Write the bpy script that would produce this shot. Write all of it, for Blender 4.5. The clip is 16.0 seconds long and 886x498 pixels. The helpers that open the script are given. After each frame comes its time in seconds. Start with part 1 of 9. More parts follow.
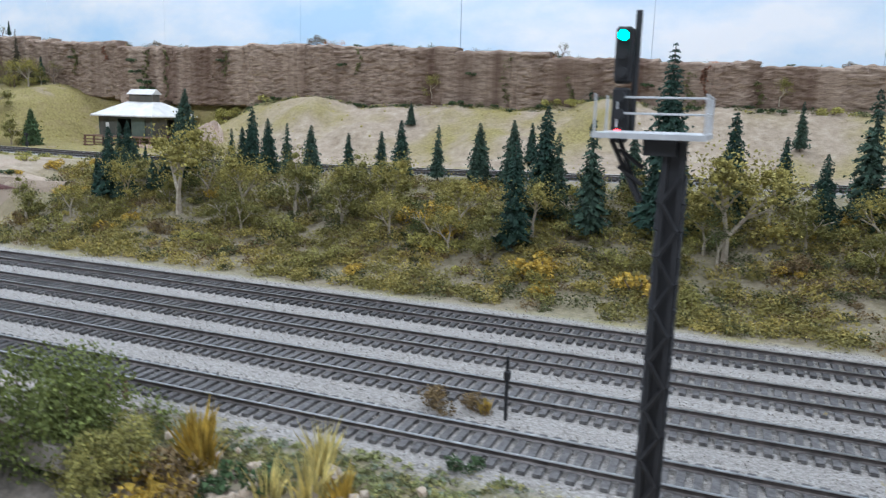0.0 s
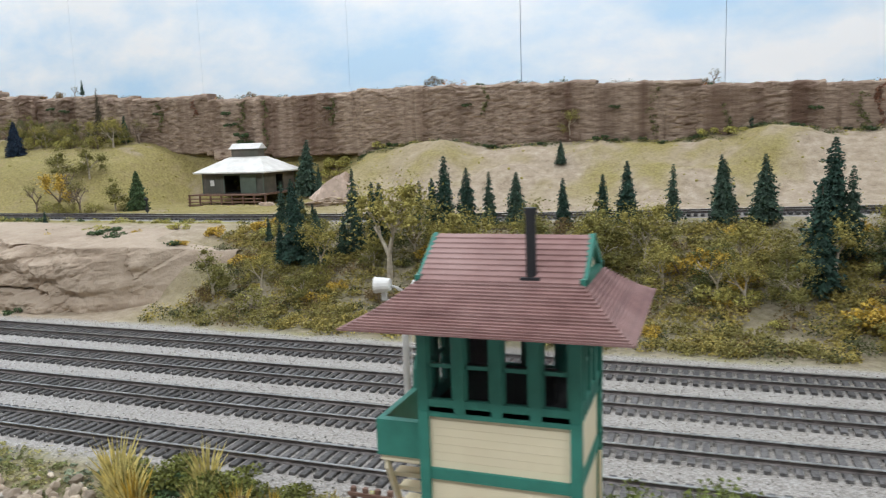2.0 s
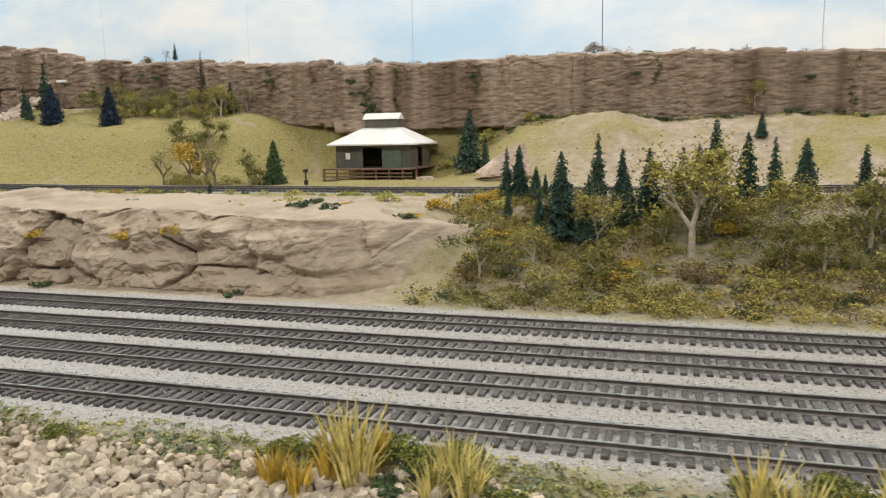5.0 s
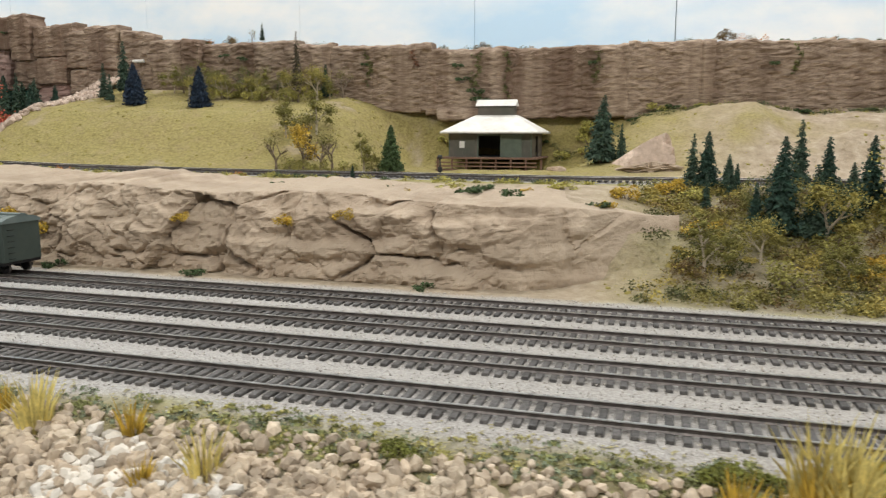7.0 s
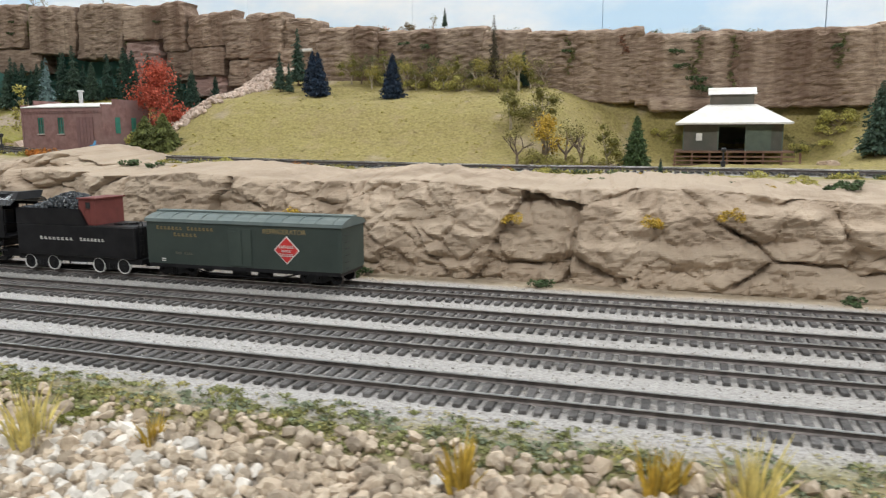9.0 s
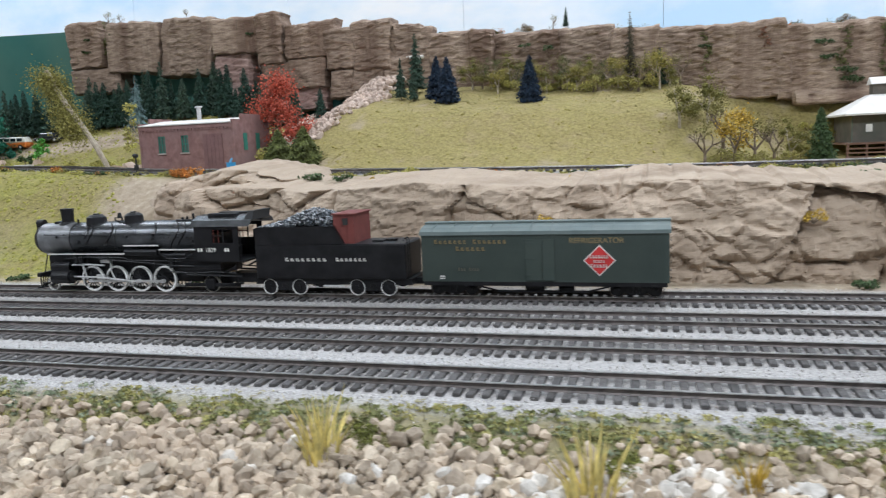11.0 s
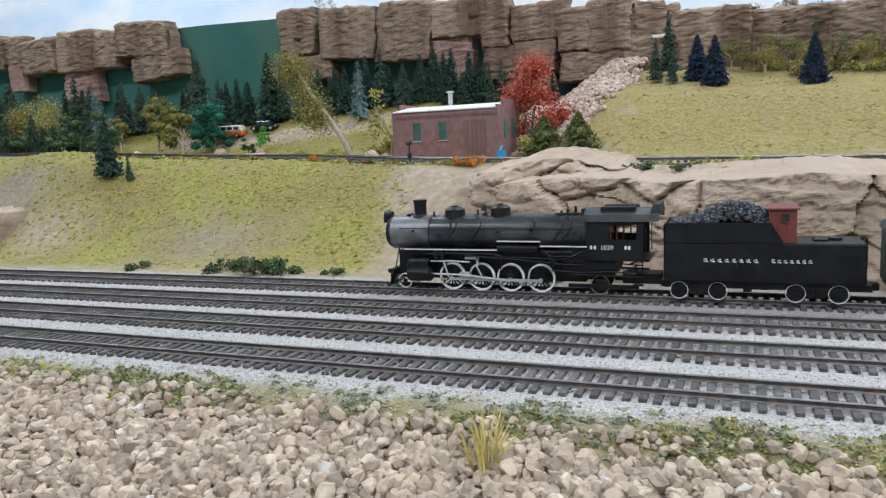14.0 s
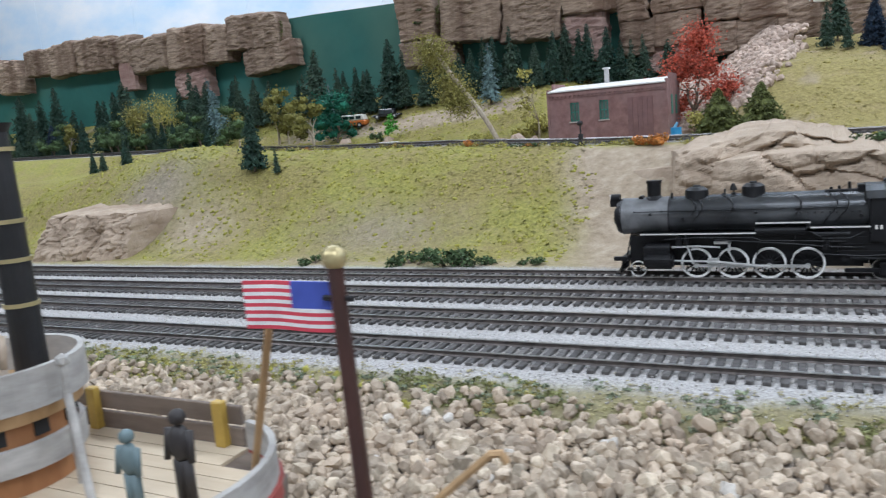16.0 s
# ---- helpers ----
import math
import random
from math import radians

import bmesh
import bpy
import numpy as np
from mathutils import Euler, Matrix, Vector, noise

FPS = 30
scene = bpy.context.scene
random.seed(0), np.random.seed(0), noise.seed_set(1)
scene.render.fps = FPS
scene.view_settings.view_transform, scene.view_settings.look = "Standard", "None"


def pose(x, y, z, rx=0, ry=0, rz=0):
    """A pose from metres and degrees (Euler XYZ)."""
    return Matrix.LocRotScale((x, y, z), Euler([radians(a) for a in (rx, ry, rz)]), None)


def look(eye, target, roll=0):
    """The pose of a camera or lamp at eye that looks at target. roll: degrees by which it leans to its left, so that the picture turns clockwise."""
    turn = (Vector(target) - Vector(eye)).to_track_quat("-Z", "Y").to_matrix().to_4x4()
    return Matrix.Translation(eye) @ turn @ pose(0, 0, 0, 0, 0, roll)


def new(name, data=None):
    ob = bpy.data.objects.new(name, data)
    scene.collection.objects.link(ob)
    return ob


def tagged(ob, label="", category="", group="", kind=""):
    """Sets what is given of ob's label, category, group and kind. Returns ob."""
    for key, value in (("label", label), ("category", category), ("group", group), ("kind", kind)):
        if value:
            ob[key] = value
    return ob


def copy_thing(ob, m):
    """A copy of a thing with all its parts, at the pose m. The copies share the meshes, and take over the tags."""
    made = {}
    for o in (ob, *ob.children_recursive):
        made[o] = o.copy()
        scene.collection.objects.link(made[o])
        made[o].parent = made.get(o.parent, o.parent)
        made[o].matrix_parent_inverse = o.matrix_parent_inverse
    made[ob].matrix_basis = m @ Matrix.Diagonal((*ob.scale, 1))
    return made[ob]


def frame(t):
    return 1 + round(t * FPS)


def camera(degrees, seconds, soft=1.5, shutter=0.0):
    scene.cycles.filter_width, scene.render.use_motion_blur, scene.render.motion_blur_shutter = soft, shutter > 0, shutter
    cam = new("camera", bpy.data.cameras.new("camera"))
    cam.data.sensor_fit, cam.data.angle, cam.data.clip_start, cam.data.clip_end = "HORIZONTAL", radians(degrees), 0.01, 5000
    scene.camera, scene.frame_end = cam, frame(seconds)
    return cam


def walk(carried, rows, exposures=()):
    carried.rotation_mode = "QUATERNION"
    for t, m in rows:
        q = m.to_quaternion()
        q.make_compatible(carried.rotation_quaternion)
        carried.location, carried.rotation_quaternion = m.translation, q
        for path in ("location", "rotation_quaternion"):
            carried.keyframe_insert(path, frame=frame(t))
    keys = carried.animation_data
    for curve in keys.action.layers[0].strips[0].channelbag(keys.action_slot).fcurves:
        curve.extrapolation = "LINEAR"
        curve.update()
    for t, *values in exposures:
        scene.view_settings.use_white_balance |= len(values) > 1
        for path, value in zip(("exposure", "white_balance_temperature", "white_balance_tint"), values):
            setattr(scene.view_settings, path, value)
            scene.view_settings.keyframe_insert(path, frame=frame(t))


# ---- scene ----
cam = camera(61.8, 16.0, soft=1.2, shutter=0.25)
PATH = [
    (0, (0.05, 0.015, 0.107), (-0.675, 1.843, -0.256), 1.6),
    (0.5, (0.004, 0.002, 0.119), (-0.695, 1.839, -0.25), -1.2),
    (1, (-0.038, 0.0, 0.118), (-0.69, 1.864, -0.2), -0.4),
    (1.5, (-0.091, -0.004, 0.121), (-0.775, 1.853, -0.17), -2.0),
    (2, (-0.15, -0.001, 0.116), (-0.825, 1.861, -0.162), -1.9),
    (2.5, (-0.189, 0.007, 0.107), (-0.849, 1.869, -0.206), -1.2),
    (3, (-0.225, 0.003, 0.101), (-0.869, 1.869, -0.223), -0.4),
    (3.5, (-0.264, -0.002, 0.099), (-0.862, 1.881, -0.216), -0.8),
    (4, (-0.306, -0.003, 0.101), (-0.902, 1.881, -0.212), -1.3),
    (4.2, (-0.323, -0.007, 0.102), (-0.916, 1.878, -0.207), -1.7),
    (6.5, (-0.491, 0.005, 0.089), (-1.02, 1.911, -0.212), 0.3),
    (7, (-0.528, 0.005, 0.087), (-1.083, 1.903, -0.214), 0.1),
    (7.5, (-0.569, 0.009, 0.091), (-1.141, 1.898, -0.228), 0.3),
    (8, (-0.602, 0.019, 0.083), (-1.268, 1.877, -0.243), -0.1),
    (8.2, (-0.635, 0.019, 0.084), (-1.28, 1.883, -0.246), 0.7),
    (10.3, (-0.86, -0.01, 0.078), (-1.37, 1.904, -0.196), -2.3),
    (10.5, (-0.876, -0.009, 0.078), (-1.381, 1.907, -0.199), -2.1),
    (11, (-0.925, -0.002, 0.078), (-1.466, 1.904, -0.195), -2.5),
    (11.5, (-0.966, -0.006, 0.086), (-1.512, 1.901, -0.169), -3.1),
    (12, (-1.004, -0.007, 0.085), (-1.57, 1.895, -0.165), -2.2),
    (12.5, (-1.035, -0.01, 0.088), (-1.674, 1.867, -0.178), -2.8),
    (13, (-1.064, -0.007, 0.086), (-1.758, 1.849, -0.182), -2.5),
    (13.5, (-1.087, -0.009, 0.085), (-1.813, 1.833, -0.201), -3.1),
    (14, (-1.102, -0.012, 0.084), (-1.853, 1.819, -0.209), -2.7),
    (14.5, (-1.117, -0.013, 0.085), (-1.908, 1.801, -0.204), -2.6),
    (15, (-1.143, -0.013, 0.084), (-1.982, 1.777, -0.216), -2.8),
    (15.5, (-1.166, -0.011, 0.083), (-2.03, 1.767, -0.224), -3.9),
    (16, (-1.203, -0.021, 0.085), (-2.084, 1.747, -0.229), -4.8),
]
EXPOSURES = [(0, -0.1, 5500, 10), (1.2, -0.12, 5800, 10), (2.5, -0.14, 6350, 9), (3.3, -0.1, 6800, 9), (8, -0.06, 6800, 9), (10.5, 0.0, 5900, 10), (14.5, -0.03, 5900, 10), (16, -0.05, 5700, 10)]
walk(cam, [(t, look(eye, target, roll)) for t, eye, target, roll in PATH], EXPOSURES)

# ---- light ----
world = bpy.data.worlds.new("world")
world.use_nodes = True
world.node_tree.nodes["Background"].inputs[0].default_value = (0.85, 0.9, 1.0, 1)
world.node_tree.nodes["Background"].inputs[1].default_value = 0.0
scene.world = world
scene.view_settings.exposure = 0.0


def ceiling_lamp(x, y, power, sx=1.2, sy=0.28):
    lamp = bpy.data.lights.new("tube_light", "AREA")
    lamp.shape, lamp.size, lamp.size_y, lamp.energy, lamp.color = "RECTANGLE", sx, sy, power, (0.97, 0.985, 1.0)
    ob = new("tube_light", lamp)
    ob.matrix_world = pose(x, y, 1.355, 0, 0, 0)
    return ob


for lx in (-2.5, -0.6, 1.3):
    ceiling_lamp(lx, 1.0, 15.5)
    ceiling_lamp(lx, -0.65, 20.5)


# ---- materials ----
def mat(name, c1, c2, scale=300.0, rough=0.8, bump=0.0, metal=0.0, c3=None, scale2=25.0, rnd=0.0, coords="Position",
        stretch=(1, 1, 1), lo=0.35, hi=0.65, island=0.0, stretch2=None, bump2=0.0, bscale=0.0):
    m = bpy.data.materials.new(name)
    m.use_nodes = True
    n, l = m.node_tree.nodes, m.node_tree.links
    b = n["Principled BSDF"]
    b.inputs["Roughness"].default_value = rough
    b.inputs["Metallic"].default_value = metal
    if coords == "Position":
        src = n.new("ShaderNodeNewGeometry").outputs["Position"]
    else:
        src = n.new("ShaderNodeTexCoord").outputs["Object"]
    mp = n.new("ShaderNodeMapping")
    mp.inputs["Scale"].default_value = stretch
    l.new(src, mp.inputs["Vector"])
    fine = n.new("ShaderNodeTexNoise")
    fine.inputs["Scale"].default_value, fine.inputs["Detail"].default_value, fine.inputs["Roughness"].default_value = scale, 6, 0.6
    l.new(mp.outputs[0], fine.inputs["Vector"])
    ramp = n.new("ShaderNodeValToRGB")
    ramp.color_ramp.elements[0].position, ramp.color_ramp.elements[1].position = lo, hi
    ramp.color_ramp.elements[0].color, ramp.color_ramp.elements[1].color = (*c1, 1), (*c2, 1)
    l.new(fine.outputs["Fac"], ramp.inputs["Fac"])
    out = ramp.outputs["Color"]
    if c3:
        broad = n.new("ShaderNodeTexNoise")
        broad.inputs["Scale"].default_value, broad.inputs["Detail"].default_value = scale2, 4
        mp2 = n.new("ShaderNodeMapping")
        mp2.inputs["Scale"].default_value = stretch2 or stretch
        l.new(src, mp2.inputs["Vector"])
        l.new(mp2.outputs[0], broad.inputs["Vector"])
        r2 = n.new("ShaderNodeValToRGB")
        r2.color_ramp.elements[0].position, r2.color_ramp.elements[1].position = 0.42, 0.68
        l.new(broad.outputs["Fac"], r2.inputs["Fac"])
        mix = n.new("ShaderNodeMix")
        mix.data_type = "RGBA"
        l.new(r2.outputs["Color"], mix.inputs["Factor"])
        l.new(out, mix.inputs["A"])
        mix.inputs["B"].default_value = (*c3, 1)
        out = mix.outputs["Result"]
    if rnd or island:
        hs = n.new("ShaderNodeHueSaturation")
        src2 = n.new("ShaderNodeNewGeometry").outputs["Random Per Island"] if island else n.new("ShaderNodeObjectInfo").outputs["Random"]
        mr = n.new("ShaderNodeMapRange")
        k = island or rnd
        mr.inputs["To Min"].default_value, mr.inputs["To Max"].default_value = 1 - k, 1 + k
        l.new(src2, mr.inputs["Value"])
        l.new(mr.outputs[0], hs.inputs["Value"])
        l.new(out, hs.inputs["Color"])
        out = hs.outputs["Color"]
    l.new(out, b.inputs["Base Color"])
    if bump:
        bp = n.new("ShaderNodeBump")
        bp.inputs["Strength"].default_value, bp.inputs["Distance"].default_value = 0.8, bump
        l.new(fine.outputs["Fac"], bp.inputs["Height"])
        if bump2:
            grain = n.new("ShaderNodeTexNoise")
            grain.inputs["Scale"].default_value, grain.inputs["Detail"].default_value, grain.inputs["Roughness"].default_value = bscale, 5, 0.7
            l.new(mp.outputs[0], grain.inputs["Vector"])
            bp2 = n.new("ShaderNodeBump")
            bp2.inputs["Strength"].default_value, bp2.inputs["Distance"].default_value = 0.9, bump2
            l.new(grain.outputs["Fac"], bp2.inputs["Height"])
            l.new(bp.outputs[0], bp2.inputs["Normal"])
            l.new(bp2.outputs[0], b.inputs["Normal"])
        else:
            l.new(bp.outputs[0], b.inputs["Normal"])
    return m


def plain(name, c, rough=0.5, metal=0.0, var=0.12, scale=180.0, bump=0.0):
    return mat(name, tuple(v * (1 - var) for v in c), tuple(min(1, v * (1 + var)) for v in c), scale, rough, bump, metal)


def glowing(name, c, strength):
    m = bpy.data.materials.new(name)
    m.use_nodes = True
    b = m.node_tree.nodes["Principled BSDF"]
    b.inputs["Base Color"].default_value = (*c, 1)
    b.inputs["Emission Color"].default_value = (*c, 1)
    b.inputs["Emission Strength"].default_value = strength
    return m


M_BALLAST = mat("grey_ballast", (0.24, 0.23, 0.22), (0.62, 0.6, 0.56), 900, 0.95, 0.0009, c3=(0.33, 0.3, 0.26), scale2=22)
M_TIE = mat("weathered_tie", (0.05, 0.047, 0.045), (0.13, 0.122, 0.117), 700, 0.9, 0.0002, rnd=0.35)
M_RAIL = mat("rail_steel", (0.05, 0.042, 0.038), (0.12, 0.1, 0.09), 300, 0.45, 0, 0.4)
M_RAILHEAD = mat("worn_rail_head", (0.3, 0.29, 0.28), (0.5, 0.48, 0.46), 200, 0.3, 0, 0.9)
M_STONE = mat("pale_limestone", (0.29, 0.23, 0.165), (0.55, 0.465, 0.36), 260, 0.9, 0.0005, c3=(0.42, 0.335, 0.25), scale2=60, island=0.32)
M_STONE_PIECE = mat("pale_limestone_piece", (0.3, 0.245, 0.175), (0.58, 0.5, 0.385), 260, 0.9, 0.0005, c3=(0.44, 0.36, 0.265), scale2=60, rnd=0.4)
M_GRAIN = mat("ballast_grains", (0.36, 0.34, 0.32), (0.57, 0.545, 0.515), 400, 0.95, 0, island=0.22)
M_CLIFF = mat("strata_foam_rock", (0.16, 0.107, 0.075), (0.46, 0.352, 0.265), 200, 0.95, 0.0016, c3=(0.145, 0.09, 0.062), scale2=15,
              rnd=0.1, stretch=(0.4, 0.4, 1.8), stretch2=(2.4, 2.4, 0.1), lo=0.3, hi=0.66, bump2=0.0008, bscale=420)
M_PINKCLIFF = mat("pink_foam_rock", (0.29, 0.185, 0.155), (0.54, 0.39, 0.335), 110, 0.95, 0.0015, c3=(0.32, 0.2, 0.17), scale2=20, rnd=0.1,
                  stretch=(0.5, 0.5, 1.6), bump2=0.001, bscale=300)
M_ROCK = mat("tan_plaster_rock", (0.22, 0.158, 0.105), (0.53, 0.425, 0.322), 34, 0.92, 0.003, c3=(0.42, 0.335, 0.25), scale2=13, lo=0.28, hi=0.72,
             stretch=(1, 1, 0.8), stretch2=(0.5, 0.5, 2.0), bump2=0.0016, bscale=170)
M_RUBBLE = mat("rubble", (0.36, 0.27, 0.21), (0.62, 0.5, 0.42), 200, 0.95, 0.0006, c3=(0.44, 0.345, 0.28), scale2=40, island=0.25)
M_SKYWALL = bpy.data.materials.new("painted_sky")
M_HILL = mat("painted_green_hill", (0.02, 0.115, 0.098), (0.034, 0.155, 0.13), 12, 0.7, 0, c3=(0.07, 0.17, 0.13), scale2=7)
M_BLACK = mat("engine_black", (0.005, 0.005, 0.006), (0.014, 0.014, 0.0155), 120, 0.42)
M_BLACK.node_tree.nodes["Principled BSDF"].inputs["Specular IOR Level"].default_value = 0.28
M_BOILER = mat("graphite_boiler", (0.055, 0.058, 0.062), (0.125, 0.13, 0.136), 90, 0.27, 0, 0.6, c3=(0.04, 0.042, 0.044), scale2=40)
M_SMOKEBOX = mat("graphite_smokebox", (0.16, 0.165, 0.17), (0.27, 0.275, 0.28), 120, 0.42, 0, 0.55, c3=(0.12, 0.12, 0.122), scale2=45)
M_WHITE = plain("white_paint", (0.72, 0.7, 0.66), 0.5)
M_SILVER = mat("rod_steel", (0.66, 0.66, 0.65), (0.85, 0.85, 0.84), 200, 0.3, 0, 0.75)
M_RIM = plain("white_wheel_rim", (0.82, 0.81, 0.78), 0.5)
M_COAL = mat("coal", (0.012, 0.014, 0.016), (0.075, 0.085, 0.095), 300, 0.2, 0.0003, island=0.5)
M_DOGHOUSE = plain("oxide_red_paint", (0.15, 0.035, 0.028), 0.7)
M_JET = mat("soot_black", (0.008, 0.008, 0.009), (0.018, 0.018, 0.02), 120, 0.5)
M_CARGREEN = mat("dark_green_paint", (0.030, 0.045, 0.038), (0.042, 0.058, 0.048), 60, 0.55)
M_CARROOF = mat("weathered_green_roof", (0.09, 0.12, 0.115), (0.13, 0.16, 0.15), 60, 0.6)
M_GOLD = plain("gold_lettering", (0.27, 0.2, 0.09), 0.7)
M_LETTER = plain("grey_lettering", (0.74, 0.72, 0.66), 0.6)
M_DIAMOND = plain("red_herald", (0.55, 0.03, 0.03), 0.5)
M_CREAM = mat("cream_clapboard", (0.74, 0.65, 0.44), (0.82, 0.73, 0.52), 90, 0.75, c3=(0.7, 0.61, 0.42), scale2=30)
M_TEAL = plain("teal_trim", (0.035, 0.19, 0.14), 0.6)
M_SHINGLE = mat("maroon_shingle", (0.17, 0.083, 0.073), (0.26, 0.145, 0.13), 140, 0.85, 0.0002, c3=(0.33, 0.215, 0.195), scale2=30, rnd=0.12)
M_DARK = plain("dark_interior", (0.02, 0.02, 0.02), 0.8)
M_GREYROOF = mat("pale_grey_roof", (0.6, 0.58, 0.54), (0.76, 0.74, 0.7), 70, 0.8)
M_DEPOT = mat("grey_brown_siding", (0.1, 0.085, 0.07), (0.16, 0.135, 0.11), 90, 0.85, c3=(0.085, 0.095, 0.075), scale2=25)
M_DEPOTGREEN = plain("faded_green_door", (0.1, 0.125, 0.095), 0.8)
M_DECK = mat("brown_deck_wood", (0.12, 0.06, 0.04), (0.24, 0.15, 0.11), 150, 0.85, stretch=(0.2, 1, 1))
M_BRICK = mat("red_brown_brick", (0.19, 0.1, 0.09), (0.29, 0.165, 0.15), 160, 0.9, 0.0001, c3=(0.26, 0.17, 0.16), scale2=28)
M_CONCRETE = mat("pinkish_concrete", (0.36, 0.31, 0.275), (0.5, 0.44, 0.4), 120, 0.9, c3=(0.3, 0.25, 0.2), scale2=40)
M_POLE = plain("silver_grey_pole", (0.55, 0.53, 0.5), 0.5, 0.2)
M_GANTRY = plain("flat_black_metal", (0.018, 0.018, 0.02), 0.6)
M_GREYMETAL = plain("light_grey_metal", (0.5, 0.5, 0.5), 0.5)


def sky_material(m):
    m.use_nodes = True
    n, l = m.node_tree.nodes, m.node_tree.links
    b = n["Principled BSDF"]
    b.inputs["Roughness"].default_value = 0.85
    pos = n.new("ShaderNodeNewGeometry")
    mp = n.new("ShaderNodeMapping")
    mp.inputs["Scale"].default_value = (1.0, 1.0, 2.0)
    l.new(pos.outputs["Position"], mp.inputs["Vector"])
    nz = n.new("ShaderNodeTexNoise")
    nz.inputs["Scale"].default_value, nz.inputs["Detail"].default_value, nz.inputs["Roughness"].default_value = 2.6, 7, 0.55
    l.new(mp.outputs[0], nz.inputs["Vector"])
    r = n.new("ShaderNodeValToRGB")
    r.color_ramp.elements[0].position, r.color_ramp.elements[1].position = 0.36, 0.62
    r.color_ramp.elements[0].color, r.color_ramp.elements[1].color = (0.57, 0.775, 0.97, 1), (0.97, 0.975, 0.985, 1)
    l.new(nz.outputs["Fac"], r.inputs["Fac"])
    l.new(r.outputs["Color"], b.inputs["Base Color"])


sky_material(M_SKYWALL)


# ---- mesh helpers ----
def box(bm, x0, y0, z0, x1, y1, z1, bevel=0.0):
    r = bmesh.ops.create_cube(bm, size=1.0, matrix=Matrix.Translation(((x0 + x1) / 2, (y0 + y1) / 2, (z0 + z1) / 2))
                              @ Matrix.Diagonal((abs(x1 - x0), abs(y1 - y0), abs(z1 - z0), 1)))
    if bevel:
        es = list({e for v in r["verts"] for e in v.link_edges})
        bmesh.ops.bevel(bm, geom=es, offset=bevel, segments=1, affect="EDGES")
    return r["verts"]


def rod(bm, a, b, r0, r1=None, n=10, caps=True):
    a, b = Vector(a), Vector(b)
    d = b - a
    m = Matrix.Translation((a + b) / 2) @ d.to_track_quat("Z", "Y").to_matrix().to_4x4()
    return bmesh.ops.create_cone(bm, cap_ends=caps, segments=n, radius1=r0, radius2=r0 if r1 is None else r1, depth=d.length, matrix=m)["verts"]


def ball(bm, c, r, sub=2, s=(1, 1, 1)):
    return bmesh.ops.create_icosphere(bm, subdivisions=sub, radius=r, matrix=Matrix.Translation(c) @ Matrix.Diagonal((*s, 1)))["verts"]


def prism(bm, pts, depth_vec):
    """A closed outline, pulled along depth_vec."""
    d = Vector(depth_vec)
    a = [bm.verts.new(p) for p in pts]
    b = [bm.verts.new(Vector(p) + d) for p in pts]
    bm.faces.new(a)
    bm.faces.new(b[::-1])
    for i in range(len(a)):
        j = (i + 1) % len(a)
        bm.faces.new((a[j], a[i], b[i], b[j]))
    bmesh.ops.recalc_face_normals(bm, faces=bm.faces)


def mesh_of(name, bm, material, smooth=False):
    me = bpy.data.meshes.new(name)
    bm.to_mesh(me)
    bm.free()
    me.materials.append(material)
    if smooth:
        me.shade_smooth()
    return me


def part(name, bm, material, parent, label="", smooth=False):
    ob = new(name, mesh_of(name, bm, material, smooth))
    ob.parent = parent
    if label:
        ob["label"] = label
    return ob


def thing(name, label, category, group="", kind="", at=(0, 0, 0), turn=0):
    ob = new(name)
    ob.empty_display_size = 0.01
    ob.matrix_basis = pose(*at, 0, 0, turn)
    return tagged(ob, label, category, group, kind)


def solo(name, bm, material, label, category, group="", kind="", smooth=False):
    return tagged(new(name, mesh_of(name, bm, material, smooth)), label, category, group, kind)


def array_mesh(name, verts, faces, material, smooth=False):
    """A mesh from numpy arrays; faces all have the same count of corners."""
    me = bpy.data.meshes.new(name)
    me.from_pydata(verts.tolist(), [], faces.tolist())
    me.materials.append(material)
    if smooth:
        me.shade_smooth()
    return me


rng = np.random.default_rng(7)


def smooth_step(v, a, b):
    t = np.clip((v - a) / (b - a), 0, 1)
    return t * t * (3 - 2 * t)


def value_noise(x, y, scale, seed=0, octaves=4):
    """Smooth random heights of about -1 to 1 over a plane."""
    total, amp, norm = 0.0, 1.0, 0.0
    table = np.random.default_rng(100 + seed).random((256, 256)) * 2 - 1
    for o in range(octaves):
        px, py = x * scale, y * scale
        ix, iy = np.floor(px).astype(int), np.floor(py).astype(int)
        fx, fy = px - ix, py - iy
        fx, fy = fx * fx * (3 - 2 * fx), fy * fy * (3 - 2 * fy)
        g = lambda i, j: table[i % 256, j % 256]
        total = total + amp * ((g(ix, iy) * (1 - fx) + g(ix + 1, iy) * fx) * (1 - fy) + (g(ix, iy + 1) * (1 - fx) + g(ix + 1, iy + 1) * fx) * fy)
        norm += amp
        amp, scale = amp * 0.5, scale * 2.03
    return total / norm


# ---- the lie of the land ----
TRACKS = (0.2383, 0.2850, 0.3305, 0.3780)      # centre lines of the four yard tracks, rail tops at z = 0


def upper_y(x):
    """Centre line of the curving upper track."""
    return np.interp(x, [-2.9, -1.9, -1.65, -1.5, -1.36, -1.2, -1.05, -0.9, -0.7, -0.4, 0.0, 1.1], [0.72, 0.69, 0.652, 0.622, 0.587, 0.566, 0.575, 0.594, 0.604, 0.606, 0.618, 0.63])


